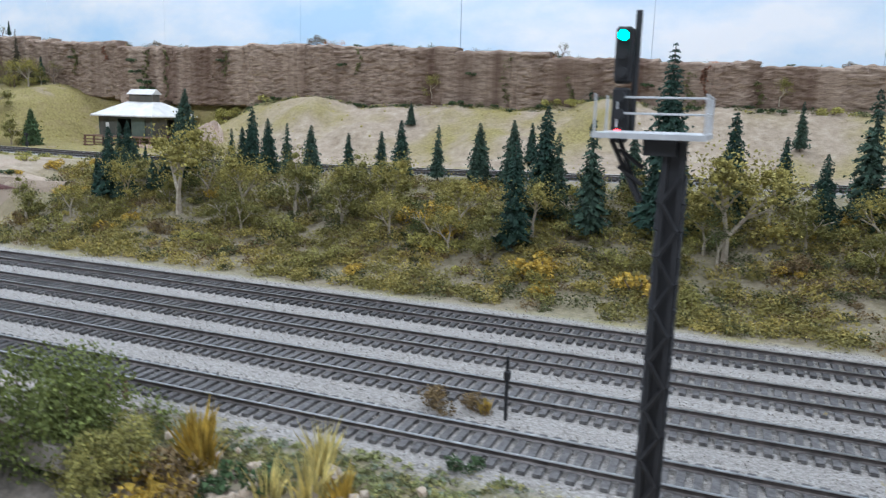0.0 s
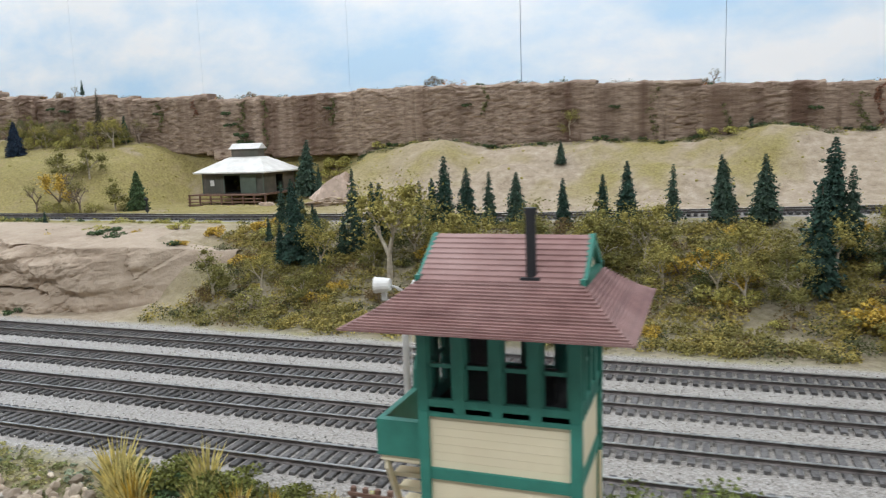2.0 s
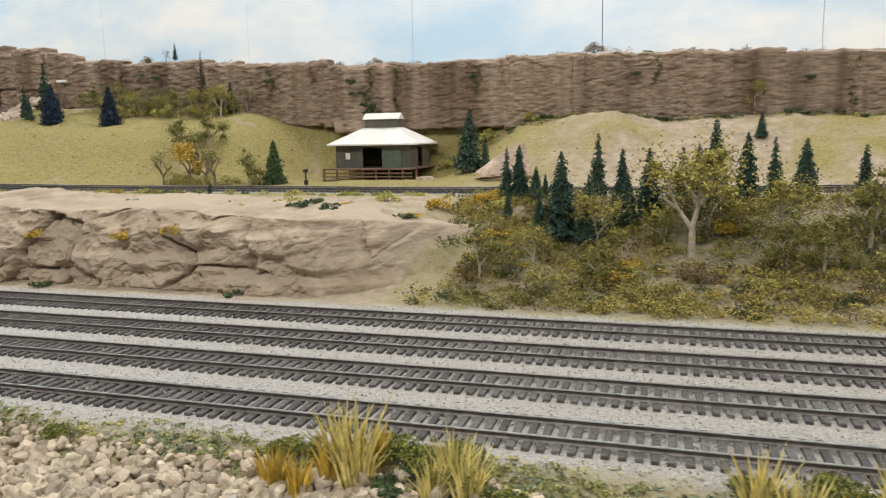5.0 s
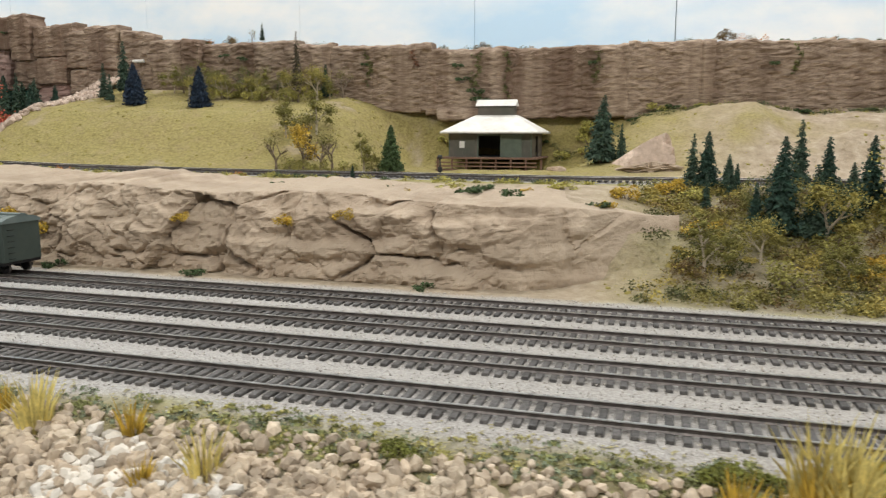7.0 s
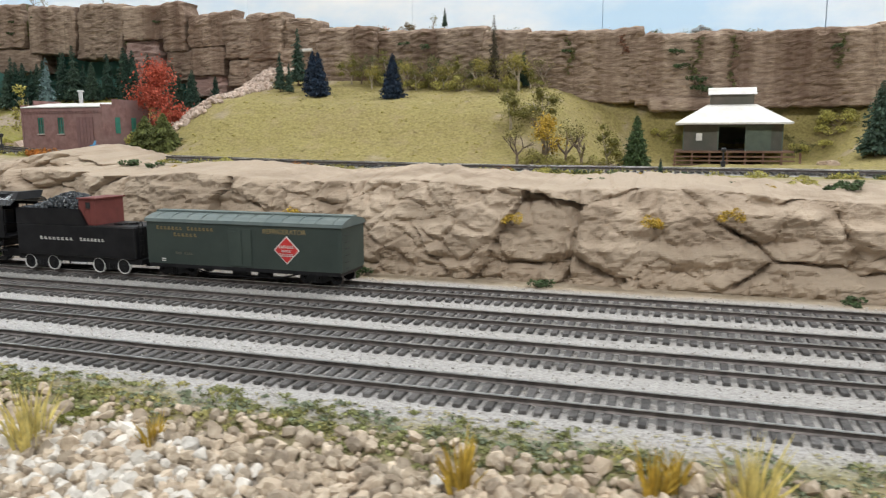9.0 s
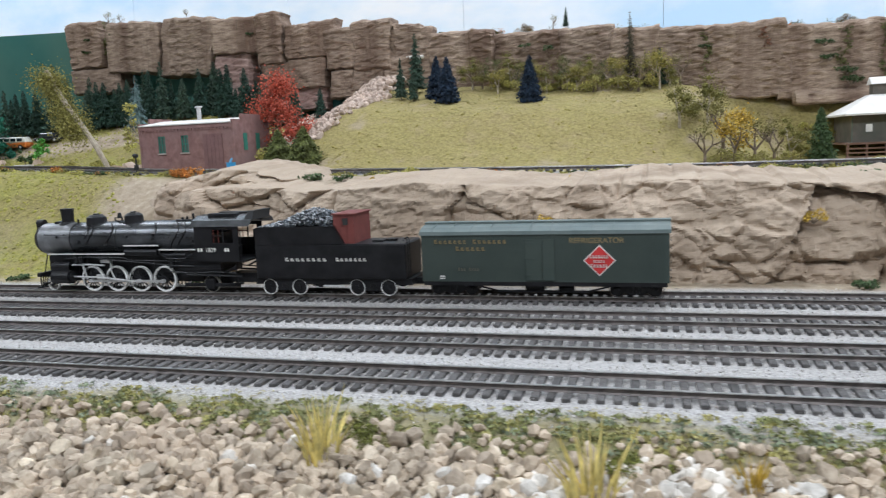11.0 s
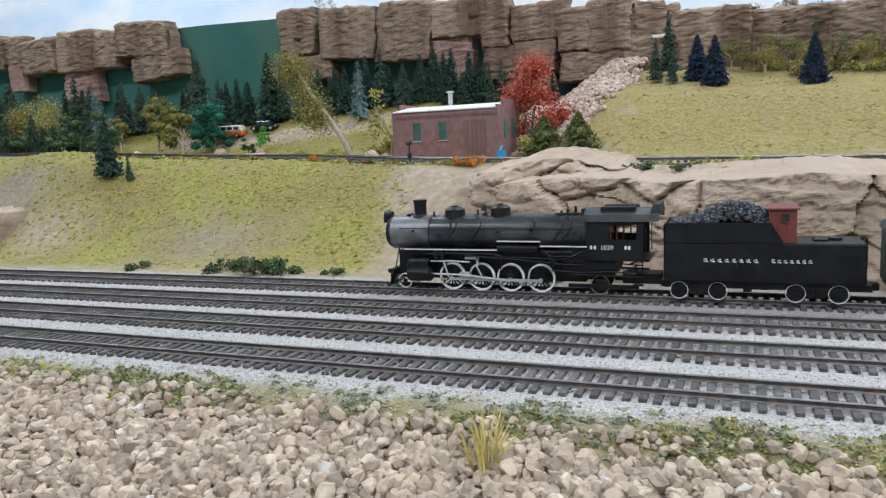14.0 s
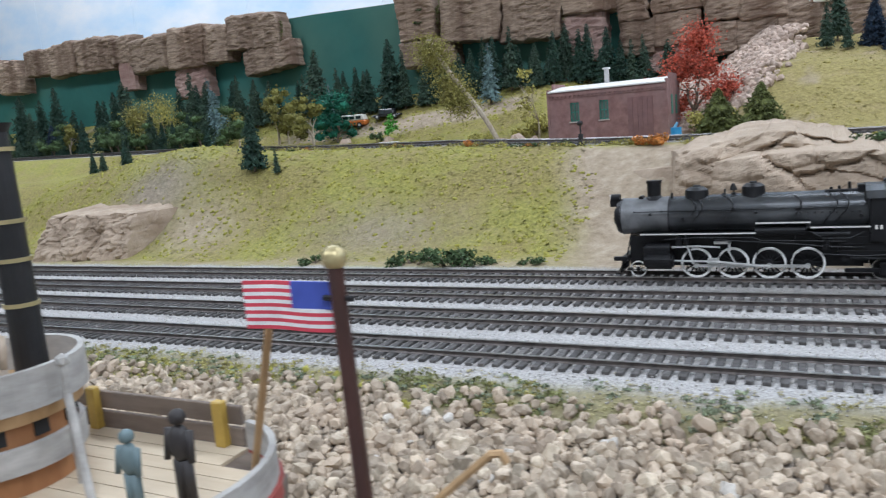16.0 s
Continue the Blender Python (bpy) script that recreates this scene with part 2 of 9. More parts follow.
def upper_z(x):
    return np.interp(x, [-2.9, -1.9, -1.66, -1.5, -1.36, -1.2, -1.05, -0.9, -0.6, -0.3, 0.0, 1.1], [0.112, 0.090, 0.0795, 0.0755, 0.0690, 0.0645, 0.0605, 0.0575, 0.0555, 0.0565, 0.062, 0.066])


def land(x, y):
    """Height of the ground at x, y (arrays)."""
    x, y = np.asarray(x, float), np.asarray(y, float)
    wob = value_noise(x, y, 7, 1)
    fine = value_noise(x, y, 40, 2)
    uz = upper_z(x) - 0.0045
    yt = upper_y(x)
    edge = yt - 0.030
    yard = np.full_like(x, -0.0034)
    front = -0.0034 - 0.36 * np.clip(0.217 - y, 0, 1) + 0.0025 * wob * smooth_step(0.217 - y, 0, 0.04)
    z = np.where(y < 0.217, front, yard)
    # slope up to the upper track
    wall = smooth_step(x, -1.33, -1.24) * (1 - smooth_step(x, -0.60, -0.50))
    y0 = 0.418 + 0.004 * wob
    t = np.clip((y - y0) / (edge - y0), 0, 1)
    slope = t * t * (3 - 2 * t) * 0.7 + 0.3 * t
    left = 1 - smooth_step(x, -1.40, -1.30)
    tl = np.clip((y - 0.425) / (np.minimum(edge, 0.575) - 0.425), 0, 1)
    slope_l = tl * tl * (3 - 2 * tl)
    base = np.where(left > 0, slope * (1 - left) + slope_l * left, slope)
    shelf = np.clip((y - 0.462) / 0.02, 0, 1) * (0.88 + 0.12 * np.clip((y - 0.462) / (edge - 0.462), 0, 1))
    rise = base * (1 - wall) + shelf * wall
    z = np.where(y > 0.41, -0.0034 + (uz + 0.0034) * rise + 0.0028 * (wob + 0.5 * fine) * rise * (1 - smooth_step(y, edge - 0.02, edge)), z)
    # a hump at the far left
    hump = np.exp(-((x + 1.755) / 0.075) ** 2 - ((y - 0.53) / 0.055) ** 2)
    dip = smooth_step(-x, 1.80, 2.02) * smooth_step(y, 0.43, 0.50) * (1 - smooth_step(y, 0.60, 0.67))
    z = z + 0.017 * hump - 0.026 * dip
    # behind the upper track
    b = y - (yt + 0.028)
    back = smooth_step(b, 0, 0.02)
    hill_m = smooth_step(b, 0, 0.135) * 0.062 + np.clip((b - 0.135) / 0.1, 0, 1) * 0.024
    hill_r = smooth_step(b, 0.05, 0.22) * 0.062 + 0.028 * np.clip(value_noise(x, y, 11, 5), 0, 1) * smooth_step(b, 0.05, 0.16) * (1 - smooth_step(b, 0.2, 0.24))
    depot = np.exp(-(np.clip(np.abs(x + 0.71) - 0.085, 0, 1) / 0.05) ** 2)
    hill_r = hill_r * (1 - depot) + depot * 0.07 * smooth_step(b, 0.185, 0.25)
    flat = 0.016 * smooth_step(b, 0.03, 0.12) * (1 - smooth_step(x, -1.45, -1.36)) + 0.045 * smooth_step(b, 0.05, 0.2)
    wm = smooth_step(x, -1.305, -1.225) * (1 - smooth_step(x, -0.93, -0.80))
    wl = 1 - smooth_step(x, -1.305, -1.225)
    wr = smooth_step(x, -0.93, -0.80)
    z = z + np.where(b > 0, hill_m * wm + hill_r * wr + flat * wl + 0.004 * (wob + 0.6 * fine) * back * (1 - 0.6 * wl), 0)
    return z


def land_at(x, y):
    return float(land(np.array([x]), np.array([y]))[0])


# ---- the room ----
def room():
    def slab(name, x0, y0, z0, x1, y1, z1, m, label):
        bm = bmesh.new()
        box(bm, x0, y0, z0, x1, y1, z1)
        return solo(name, bm, m, label, name.split("_")[0], kind="structure")

    m_wall = mat("painted_wall", (0.62, 0.6, 0.56), (0.68, 0.66, 0.62), 6, 0.9)
    m_floor = mat("grey_carpet", (0.12, 0.12, 0.13), (0.2, 0.2, 0.21), 60, 0.95)
    m_ceil = mat("white_ceiling", (0.74, 0.74, 0.72), (0.8, 0.8, 0.78), 8, 0.95)
    slab("wall_south", -5.6, -2.1, -1.1, 3.6, -2.0, 1.4, m_wall, "plain light wall behind the layout's aisle")
    slab("wall_west", -5.7, -2.0, -1.1, -5.6, 1.5, 1.4, m_wall, "plain light side wall of the layout room")
    slab("wall_east", 3.6, -2.0, -1.1, 3.7, 1.5, 1.4, m_wall, "plain light side wall of the layout room")
    slab("floor", -5.7, -2.1, -1.2, 3.7, 1.6, -1.1, m_floor, "dark grey carpeted floor of the layout room")
    bench = thing("layout_bench", "wooden bench carrying the layout", "bench", kind="structure")
    m_wood = mat("bench_plywood", (0.36, 0.26, 0.16), (0.5, 0.38, 0.25), 30, 0.7, stretch=(0.1, 1, 1))
    for nm, q in (("bench_top", (-3.0, -0.12, -0.16, 1.19, 1.5, -0.135)), ("fascia", (-3.0, -0.14, -0.26, 1.19, -0.122, -0.128))):
        bm = bmesh.new()
        box(bm, *q)
        part(nm, bm, m_wood, bench)
    for x in (-2.9, -1.6, -0.3, 1.05):
        for y in (-0.08, 1.3):
            bm = bmesh.new()
            box(bm, x, y, -1.1, x + 0.09, y + 0.09, -0.16)
            part("leg", bm, m_wood, bench)
    slab("ceiling", -5.7, -2.1, 1.4, 3.7, 1.6, 1.5, m_ceil, "white ceiling of the layout room")
    # the painted sky, in boards with open joints
    holder = thing("backdrop", "wall boards painted as pale blue sky with clouds", "backdrop", kind="structure")
    step = 0.387
    x = -5.6 + 0.1
    for i in range(24):
        bm = bmesh.new()
        a = -0.513 + (i - 13) * step
        box(bm, max(a + (0.0008 if i == 13 else 0.0004), -5.6), 1.5, -1.1, min(a + step - (0.0008 if i == 12 else 0.0004), 3.6), 1.52, 1.4)
        part("sky_board", bm, M_SKYWALL, holder)
    bm = bmesh.new()
    box(bm, -5.6, 1.521, -1.1, 3.6, 1.56, 1.4)
    part("batten", bm, plain("joint_shade", (0.42, 0.54, 0.64), 0.9), holder)


room()


# ---- the ground sheet ----
def ground():
    xs = np.concatenate([np.arange(-3.0, -2.0, 0.02), np.arange(-2.0, 0.5, 0.005), np.arange(0.5, 1.2, 0.02)])
    ys = np.concatenate([np.arange(-0.12, 0.14, 0.02), np.arange(0.14, 0.92, 0.005)])
    X, Y = np.meshgrid(xs, ys)
    Z = land(X, Y)
    n, m = len(xs), len(ys)
    v = np.stack([X.ravel(), Y.ravel(), Z.ravel()], 1)
    i = np.arange(n * m).reshape(m, n)
    f = np.stack([i[:-1, :-1], i[:-1, 1:], i[1:, 1:], i[1:, :-1]], -1).reshape(-1, 4)
    me = array_mesh("ground", v, f, M_GROUND, True)
    # cover: red = turf, green = gravel, blue = bare sandy soil, alpha = dry golden turf
    xf, yf = v[:, 0], v[:, 1]
    w1, w2 = value_noise(xf, yf, 9, 11), value_noise(xf, yf, 35, 12)
    edge = 0.006 * w2
    off = yf - upper_y(xf)
    gravel = smooth_step(yf + edge, 0.208, 0.216) * (1 - smooth_step(yf + edge, 0.404, 0.416))
    gravel = np.maximum(gravel, smooth_step(off + edge, -0.025, -0.02) * (1 - smooth_step(off + edge, 0.02, 0.026)))
    front = yf < 0.215
    turf = np.where(front, 0.5 * smooth_step(yf + 0.8 * edge, 0.188, 0.198), 1.0)
    turf = turf * (1 - 0.65 * smooth_step(xf, -0.60, -0.48) * (yf > 0.415) * (off < -0.025))
    turf = turf * (1 - 0.85 * np.exp(-((xf + 1.765) / 0.05) ** 2 - ((yf - 0.50) / 0.035) ** 2)) * (1 - 0.6 * np.exp(-((xf + 1.50) / 0.06) ** 2 - ((yf - 0.468) / 0.025) ** 2))
    shelf = smooth_step(xf + 0.05 * w1 + 0.12 * np.clip(yf - 0.42, 0, 0.2), -1.36, -1.31) * (1 - smooth_step(xf, -0.58, -0.5)) * (yf > 0.4) * (1 - smooth_step(off + edge, -0.045, -0.028))
    soil = np.maximum(shelf * 0.9, 0)
    soil = np.maximum(soil, (off > 0.03) * smooth_step(w1 + 0.5 * w2, -0.5, 0.1) * 0.9 * smooth_step(xf, -0.6, -0.42))
    soil = np.maximum(soil, (off > 0.0) * smooth_step(w2 + 0.4 * w1, 0.35, 0.6) * 0.6)
    soil = np.maximum(soil, (yf > 0.412) * (xf < -1.3) * (1 - smooth_step(yf + 0.03 * w1, 0.425, 0.445)) * 0.55)
    soil = np.maximum(soil, np.exp(-((xf + 1.50) / 0.08) ** 2 - ((yf - 0.47) / 0.035) ** 2) * smooth_step(w1 + w2, -0.4, 0.3) * 0.25)
    soil = np.maximum(soil, np.exp(-((xf + 1.761) / 0.06) ** 2 - ((yf - 0.49) / 0.045) ** 2) * smooth_step(w1 + w2, -0.5, 0.2) * 0.25)
    soil = np.maximum(soil, np.exp(-((xf + 1.69) / 0.05) ** 2 - ((yf - 0.47) / 0.03) ** 2) * 0.8)
    soil = np.maximum(soil, 0.9 * smooth_step(yf + edge, 0.752, 0.758) * (1 - smooth_step(yf + edge, 0.785, 0.792)) * smooth_step(-xf, 1.46, 1.5) * (1 - smooth_step(-xf, 1.78, 1.84)))
    gold = (off > 0.02) * smooth_step(xf, -1.33, -1.2) * 0.85 + (off < 0) * (yf > 0.4) * smooth_step(xf, -0.62, -0.5) * 0.35
    col = np.zeros((len(v), 4), np.float32)
    col[:, 0], col[:, 1], col[:, 2], col[:, 3] = turf, gravel, np.clip(soil, 0, 1), np.clip(gold, 0, 1)
    at = me.color_attributes.new("cover", "FLOAT_COLOR", "POINT")
    at.data.foreach_set("color", col.ravel())
    return tagged(new("ground", me), "layout ground of turf, gravel and sandy soil", "ground", kind="structure")


def ground_material():
    m = bpy.data.materials.new("layout_ground")
    m.use_nodes = True
    n, l = m.node_tree.nodes, m.node_tree.links
    b = n["Principled BSDF"]
    b.inputs["Roughness"].default_value = 0.95
    pos = n.new("ShaderNodeNewGeometry").outputs["Position"]

    def noise_ramp(scale, stops, detail=6):
        t = n.new("ShaderNodeTexNoise")
        t.inputs["Scale"].default_value, t.inputs["Detail"].default_value, t.inputs["Roughness"].default_value = scale, detail, 0.65
        l.new(pos, t.inputs["Vector"])
        r = n.new("ShaderNodeValToRGB")
        while len(r.color_ramp.elements) < len(stops):
            r.color_ramp.elements.new(0.5)
        for e, (p, c) in zip(r.color_ramp.elements, stops):
            e.position, e.color = p, (*c, 1)
        l.new(t.outputs["Fac"], r.inputs["Fac"])
        return t, r.outputs["Color"]

    def mix(fac, a, c):
        x = n.new("ShaderNodeMix")
        x.data_type = "RGBA"
        l.new(fac, x.inputs["Factor"])
        l.new(a, x.inputs["A"])
        l.new(c, x.inputs["B"])
        return x.outputs["Result"]

    t1, turf_fine = noise_ramp(420, [(0.3, (0.13, 0.11, 0.035)), (0.5, (0.24, 0.205, 0.06)), (0.7, (0.35, 0.3, 0.095))])
    _, turf_green = noise_ramp(380, [(0.3, (0.14, 0.14, 0.028)), (0.5, (0.26, 0.25, 0.052)), (0.7, (0.37, 0.34, 0.08))])
    t2, where = noise_ramp(16, [(0.42, (0, 0, 0)), (0.6, (1, 1, 1))], 3)
    turf = mix(where, turf_fine, turf_green)
    _, gold = noise_ramp(330, [(0.3, (0.16, 0.128, 0.043)), (0.5, (0.27, 0.22, 0.08)), (0.7, (0.36, 0.3, 0.12))])
    _, soil = noise_ramp(120, [(0.3, (0.25, 0.19, 0.135)), (0.55, (0.38, 0.305, 0.23)), (0.75, (0.5, 0.42, 0.33))])
    _, gravel = noise_ramp(1100, [(0.36, (0.25, 0.238, 0.23)), (0.5, (0.4, 0.385, 0.37)), (0.66, (0.56, 0.54, 0.52))], 4)
    _, bare = noise_ramp(200, [(0.35, (0.15, 0.125, 0.1)), (0.65, (0.34, 0.29, 0.24))])
    at = n.new("ShaderNodeVertexColor")
    at.layer_name = "cover"
    sep = n.new("ShaderNodeSeparateColor")
    l.new(at.outputs["Color"], sep.inputs[0])
    turf = mix(at.outputs["Alpha"], turf, gold)
    _, worn = noise_ramp(55, [(0.5, (0, 0, 0)), (0.7, (0.45, 0.45, 0.45))], 5)
    _, thatch = noise_ramp(300, [(0.35, (0.2, 0.145, 0.075)), (0.65, (0.4, 0.31, 0.18))])
    turf = mix(worn, turf, thatch)
    c = mix(sep.outputs[0], bare, turf)
    c = mix(sep.outputs[2], c, soil)
    # the ballast turns browner and darker along the yard
    ax = n.new("ShaderNodeSeparateXYZ")
    l.new(pos, ax.inputs[0])
    along = n.new("ShaderNodeMapRange")
    along.inputs["From Min"].default_value, along.inputs["From Max"].default_value, along.inputs["To Max"].default_value = -1.0, -0.25, 0.9
    l.new(ax.outputs["X"], along.inputs["Value"])
    _, brown = noise_ramp(1000, [(0.36, (0.19, 0.17, 0.15)), (0.5, (0.31, 0.283, 0.25)), (0.66, (0.45, 0.42, 0.385))], 4)
    gravel = mix(along.outputs[0], gravel, brown)
    c = mix(sep.outputs[1], c, gravel)
    l.new(c, b.inputs["Base Color"])
    clump = n.new("ShaderNodeTexNoise")
    clump.inputs["Scale"].default_value, clump.inputs["Detail"].default_value, clump.inputs["Roughness"].default_value = 130, 5, 0.6
    l.new(pos, clump.inputs["Vector"])
    bc = n.new("ShaderNodeBump")
    bc.inputs["Strength"].default_value, bc.inputs["Distance"].default_value = 0.7, 0.0014
    l.new(clump.outputs["Fac"], bc.inputs["Height"])
    bp = n.new("ShaderNodeBump")
    bp.inputs["Strength"].default_value, bp.inputs["Distance"].default_value = 0.8, 0.0009
    l.new(t1.outputs["Fac"], bp.inputs["Height"])
    l.new(bc.outputs[0], bp.inputs["Normal"])
    l.new(bp.outputs[0], b.inputs["Normal"])
    return m


M_GROUND = ground_material()
ground()


# ---- tracks ----
def track(line, x0, x1, height, label, curved=False, parts=300, pick=(-1.75, 0.25)):
    """A track: two rails and its ties; line gives the centre line's y and height the rail top's z over x."""
    t = thing("railway_track", label, "railway track", "" if curved else "yard tracks")
    g = 0.0165 / 2
    for side in (-1, 1):
        rail = None
        for name, m, prof in (("rail", M_RAIL, ((-0.0009, -0.0021), (0.0009, -0.0021), (0.0004, -0.0015), (0.0004, -0.0007), (0.0006, -0.0003), (-0.0006, -0.0003), (-0.0004, -0.0007), (-0.0004, -0.0015))),
                              ("rail_head", M_RAILHEAD, ((-0.0006, -0.0003), (0.0006, -0.0003), (0.0005, 0.0), (-0.0005, 0.0)))):
            bm = bmesh.new()
            xs = np.linspace(x0, x1, 90 if curved else 2)
            rings = [[bm.verts.new((x, float(line(x)) + side * g + dy, float(height(x)) + dz)) for dy, dz in prof] for x in xs]
            for a, b in zip(rings, rings[1:]):
                for i in range(len(prof)):
                    j = (i + 1) % len(prof)
                    bm.faces.new((a[i], a[j], b[j], b[i]))
            bmesh.ops.recalc_face_normals(bm, faces=bm.faces)
            made = part(name, bm, m, rail or t)
            rail = rail or made
    bm = bmesh.new()
    box(bm, -0.00135, -0.0148, -0.0016, 0.00135, 0.0148, 0, 0.0002)
    tie = mesh_of("tie", bm, M_TIE)
    spare = bmesh.new()
    count = 0
    x = x0
    while x < x1:
        j = random.uniform(-1, 1)
        y, z = float(line(x)), float(height(x)) - 0.0021
        turn = math.degrees(math.atan2(float(line(x + 0.01)) - y, 0.01))
        if pick[0] < x < pick[1] and count < parts:
            ob = new("tie", tie)
            ob.parent = t
            ob.matrix_basis = pose(x, y + 0.0004 * j, z, 0, 0, turn + 1.2 * j)
            count += 1
        else:
            box(spare, x - 0.00135, y - 0.0148, z - 0.0016, x + 0.00135, y + 0.0148, z)
        x += 0.00517
    tagged(part("distant_ties", spare, M_TIE, t), kind="stuff")
    return t


# ---- cliffs along the back ----
def slab_mesh(w, h, d, seed, m, tilt=0.0, ragged=0.3, soft=0.5):
    """A block of layered foam rock: w wide, h high, front face towards -y, with ledges and worn edges."""
    nx, nz = max(8, int(w / 0.0026)), max(10, int(h / 0.0013))
    u, v = np.meshgrid(np.linspace(0, 1, nx), np.linspace(0, 1, nz))
    X, Z = (u - 0.5) * w, v * h
    wave = 0.0024 * value_noise(X + seed, Z, 25, (seed + 8) % 50, 2)
    chips = value_noise(X * 0.42 + seed * 3.1, Z + wave, 250, seed % 50, 2)
    fine = value_noise(X * 0.6 + seed, Z + wave, 640, (seed + 9) % 50, 2)
    lumps = value_noise(X + seed, Z * 0.5, 24, (seed + 5) % 50, 3)
    smooth = smooth_step(value_noise(X + seed * 0.7, Z * 0.1, 30, (seed + 13) % 50, 2), 0.05, 0.3)      # worn columns between the chipped panels
    split = np.exp(-(np.abs(value_noise(X * 1.0 + seed * 1.7, Z * 0.12, 34, (seed + 11) % 50, 2)) / 0.035) ** 2)
    Y = -d + 0.0026 * split * (0.4 + 0.6 * smooth) + (1 - 0.75 * smooth) * (0.0014 * np.tanh(3 * chips) + 0.0008 * fine) + 0.0018 * lumps + 0.0006 * smooth
    # round the outline and let it break away unevenly
    eu = np.minimum(u, 1 - u) * w / 0.006
    ev = np.minimum(v * 3, 1 - v) * h / 0.006
    Y = Y + d * soft * np.exp(-eu * 4) + d * 0.2 * np.exp(-ev * 4)
    rim = np.abs(u - 0.5) * 2
    X = X + (0.004 * value_noise(Z + seed, u * 0.05, 40, (seed + 3) % 50, 2) + 0.0016 * value_noise(Z + 2 * seed, u * 0.02, 190, (seed + 4) % 50, 2)) * rim ** 3 + tilt * Z
    Z = Z + 0.006 * ragged * value_noise(X + 2 * seed, v * 0.1, 30, (seed + 7) % 50, 3) * (0.3 + v) + 0.0016 * value_noise(X + seed, v * 0.05, 160, (seed + 6) % 50, 2) * np.abs(v - 0.5) ** 2 * 4
    front = np.stack([X, Y, Z], -1).reshape(-1, 3)
    back = front.copy()
    back[:, 1] = 0.0
    vts = np.concatenate([front, back])
    i = np.arange(nx * nz).reshape(nz, nx)
    f = np.stack([i[:-1, :-1], i[:-1, 1:], i[1:, 1:], i[1:, :-1]], -1).reshape(-1, 4)
    ring = np.concatenate([i[0, :], i[1:, -1], i[-1, -2::-1], i[-2:0:-1, 0]])
    nxt = np.roll(ring, -1)
    side = np.stack([nxt, ring, ring + nx * nz, nxt + nx * nz], -1)
    return array_mesh("rock_slab", vts, np.concatenate([f, side]), m, False)


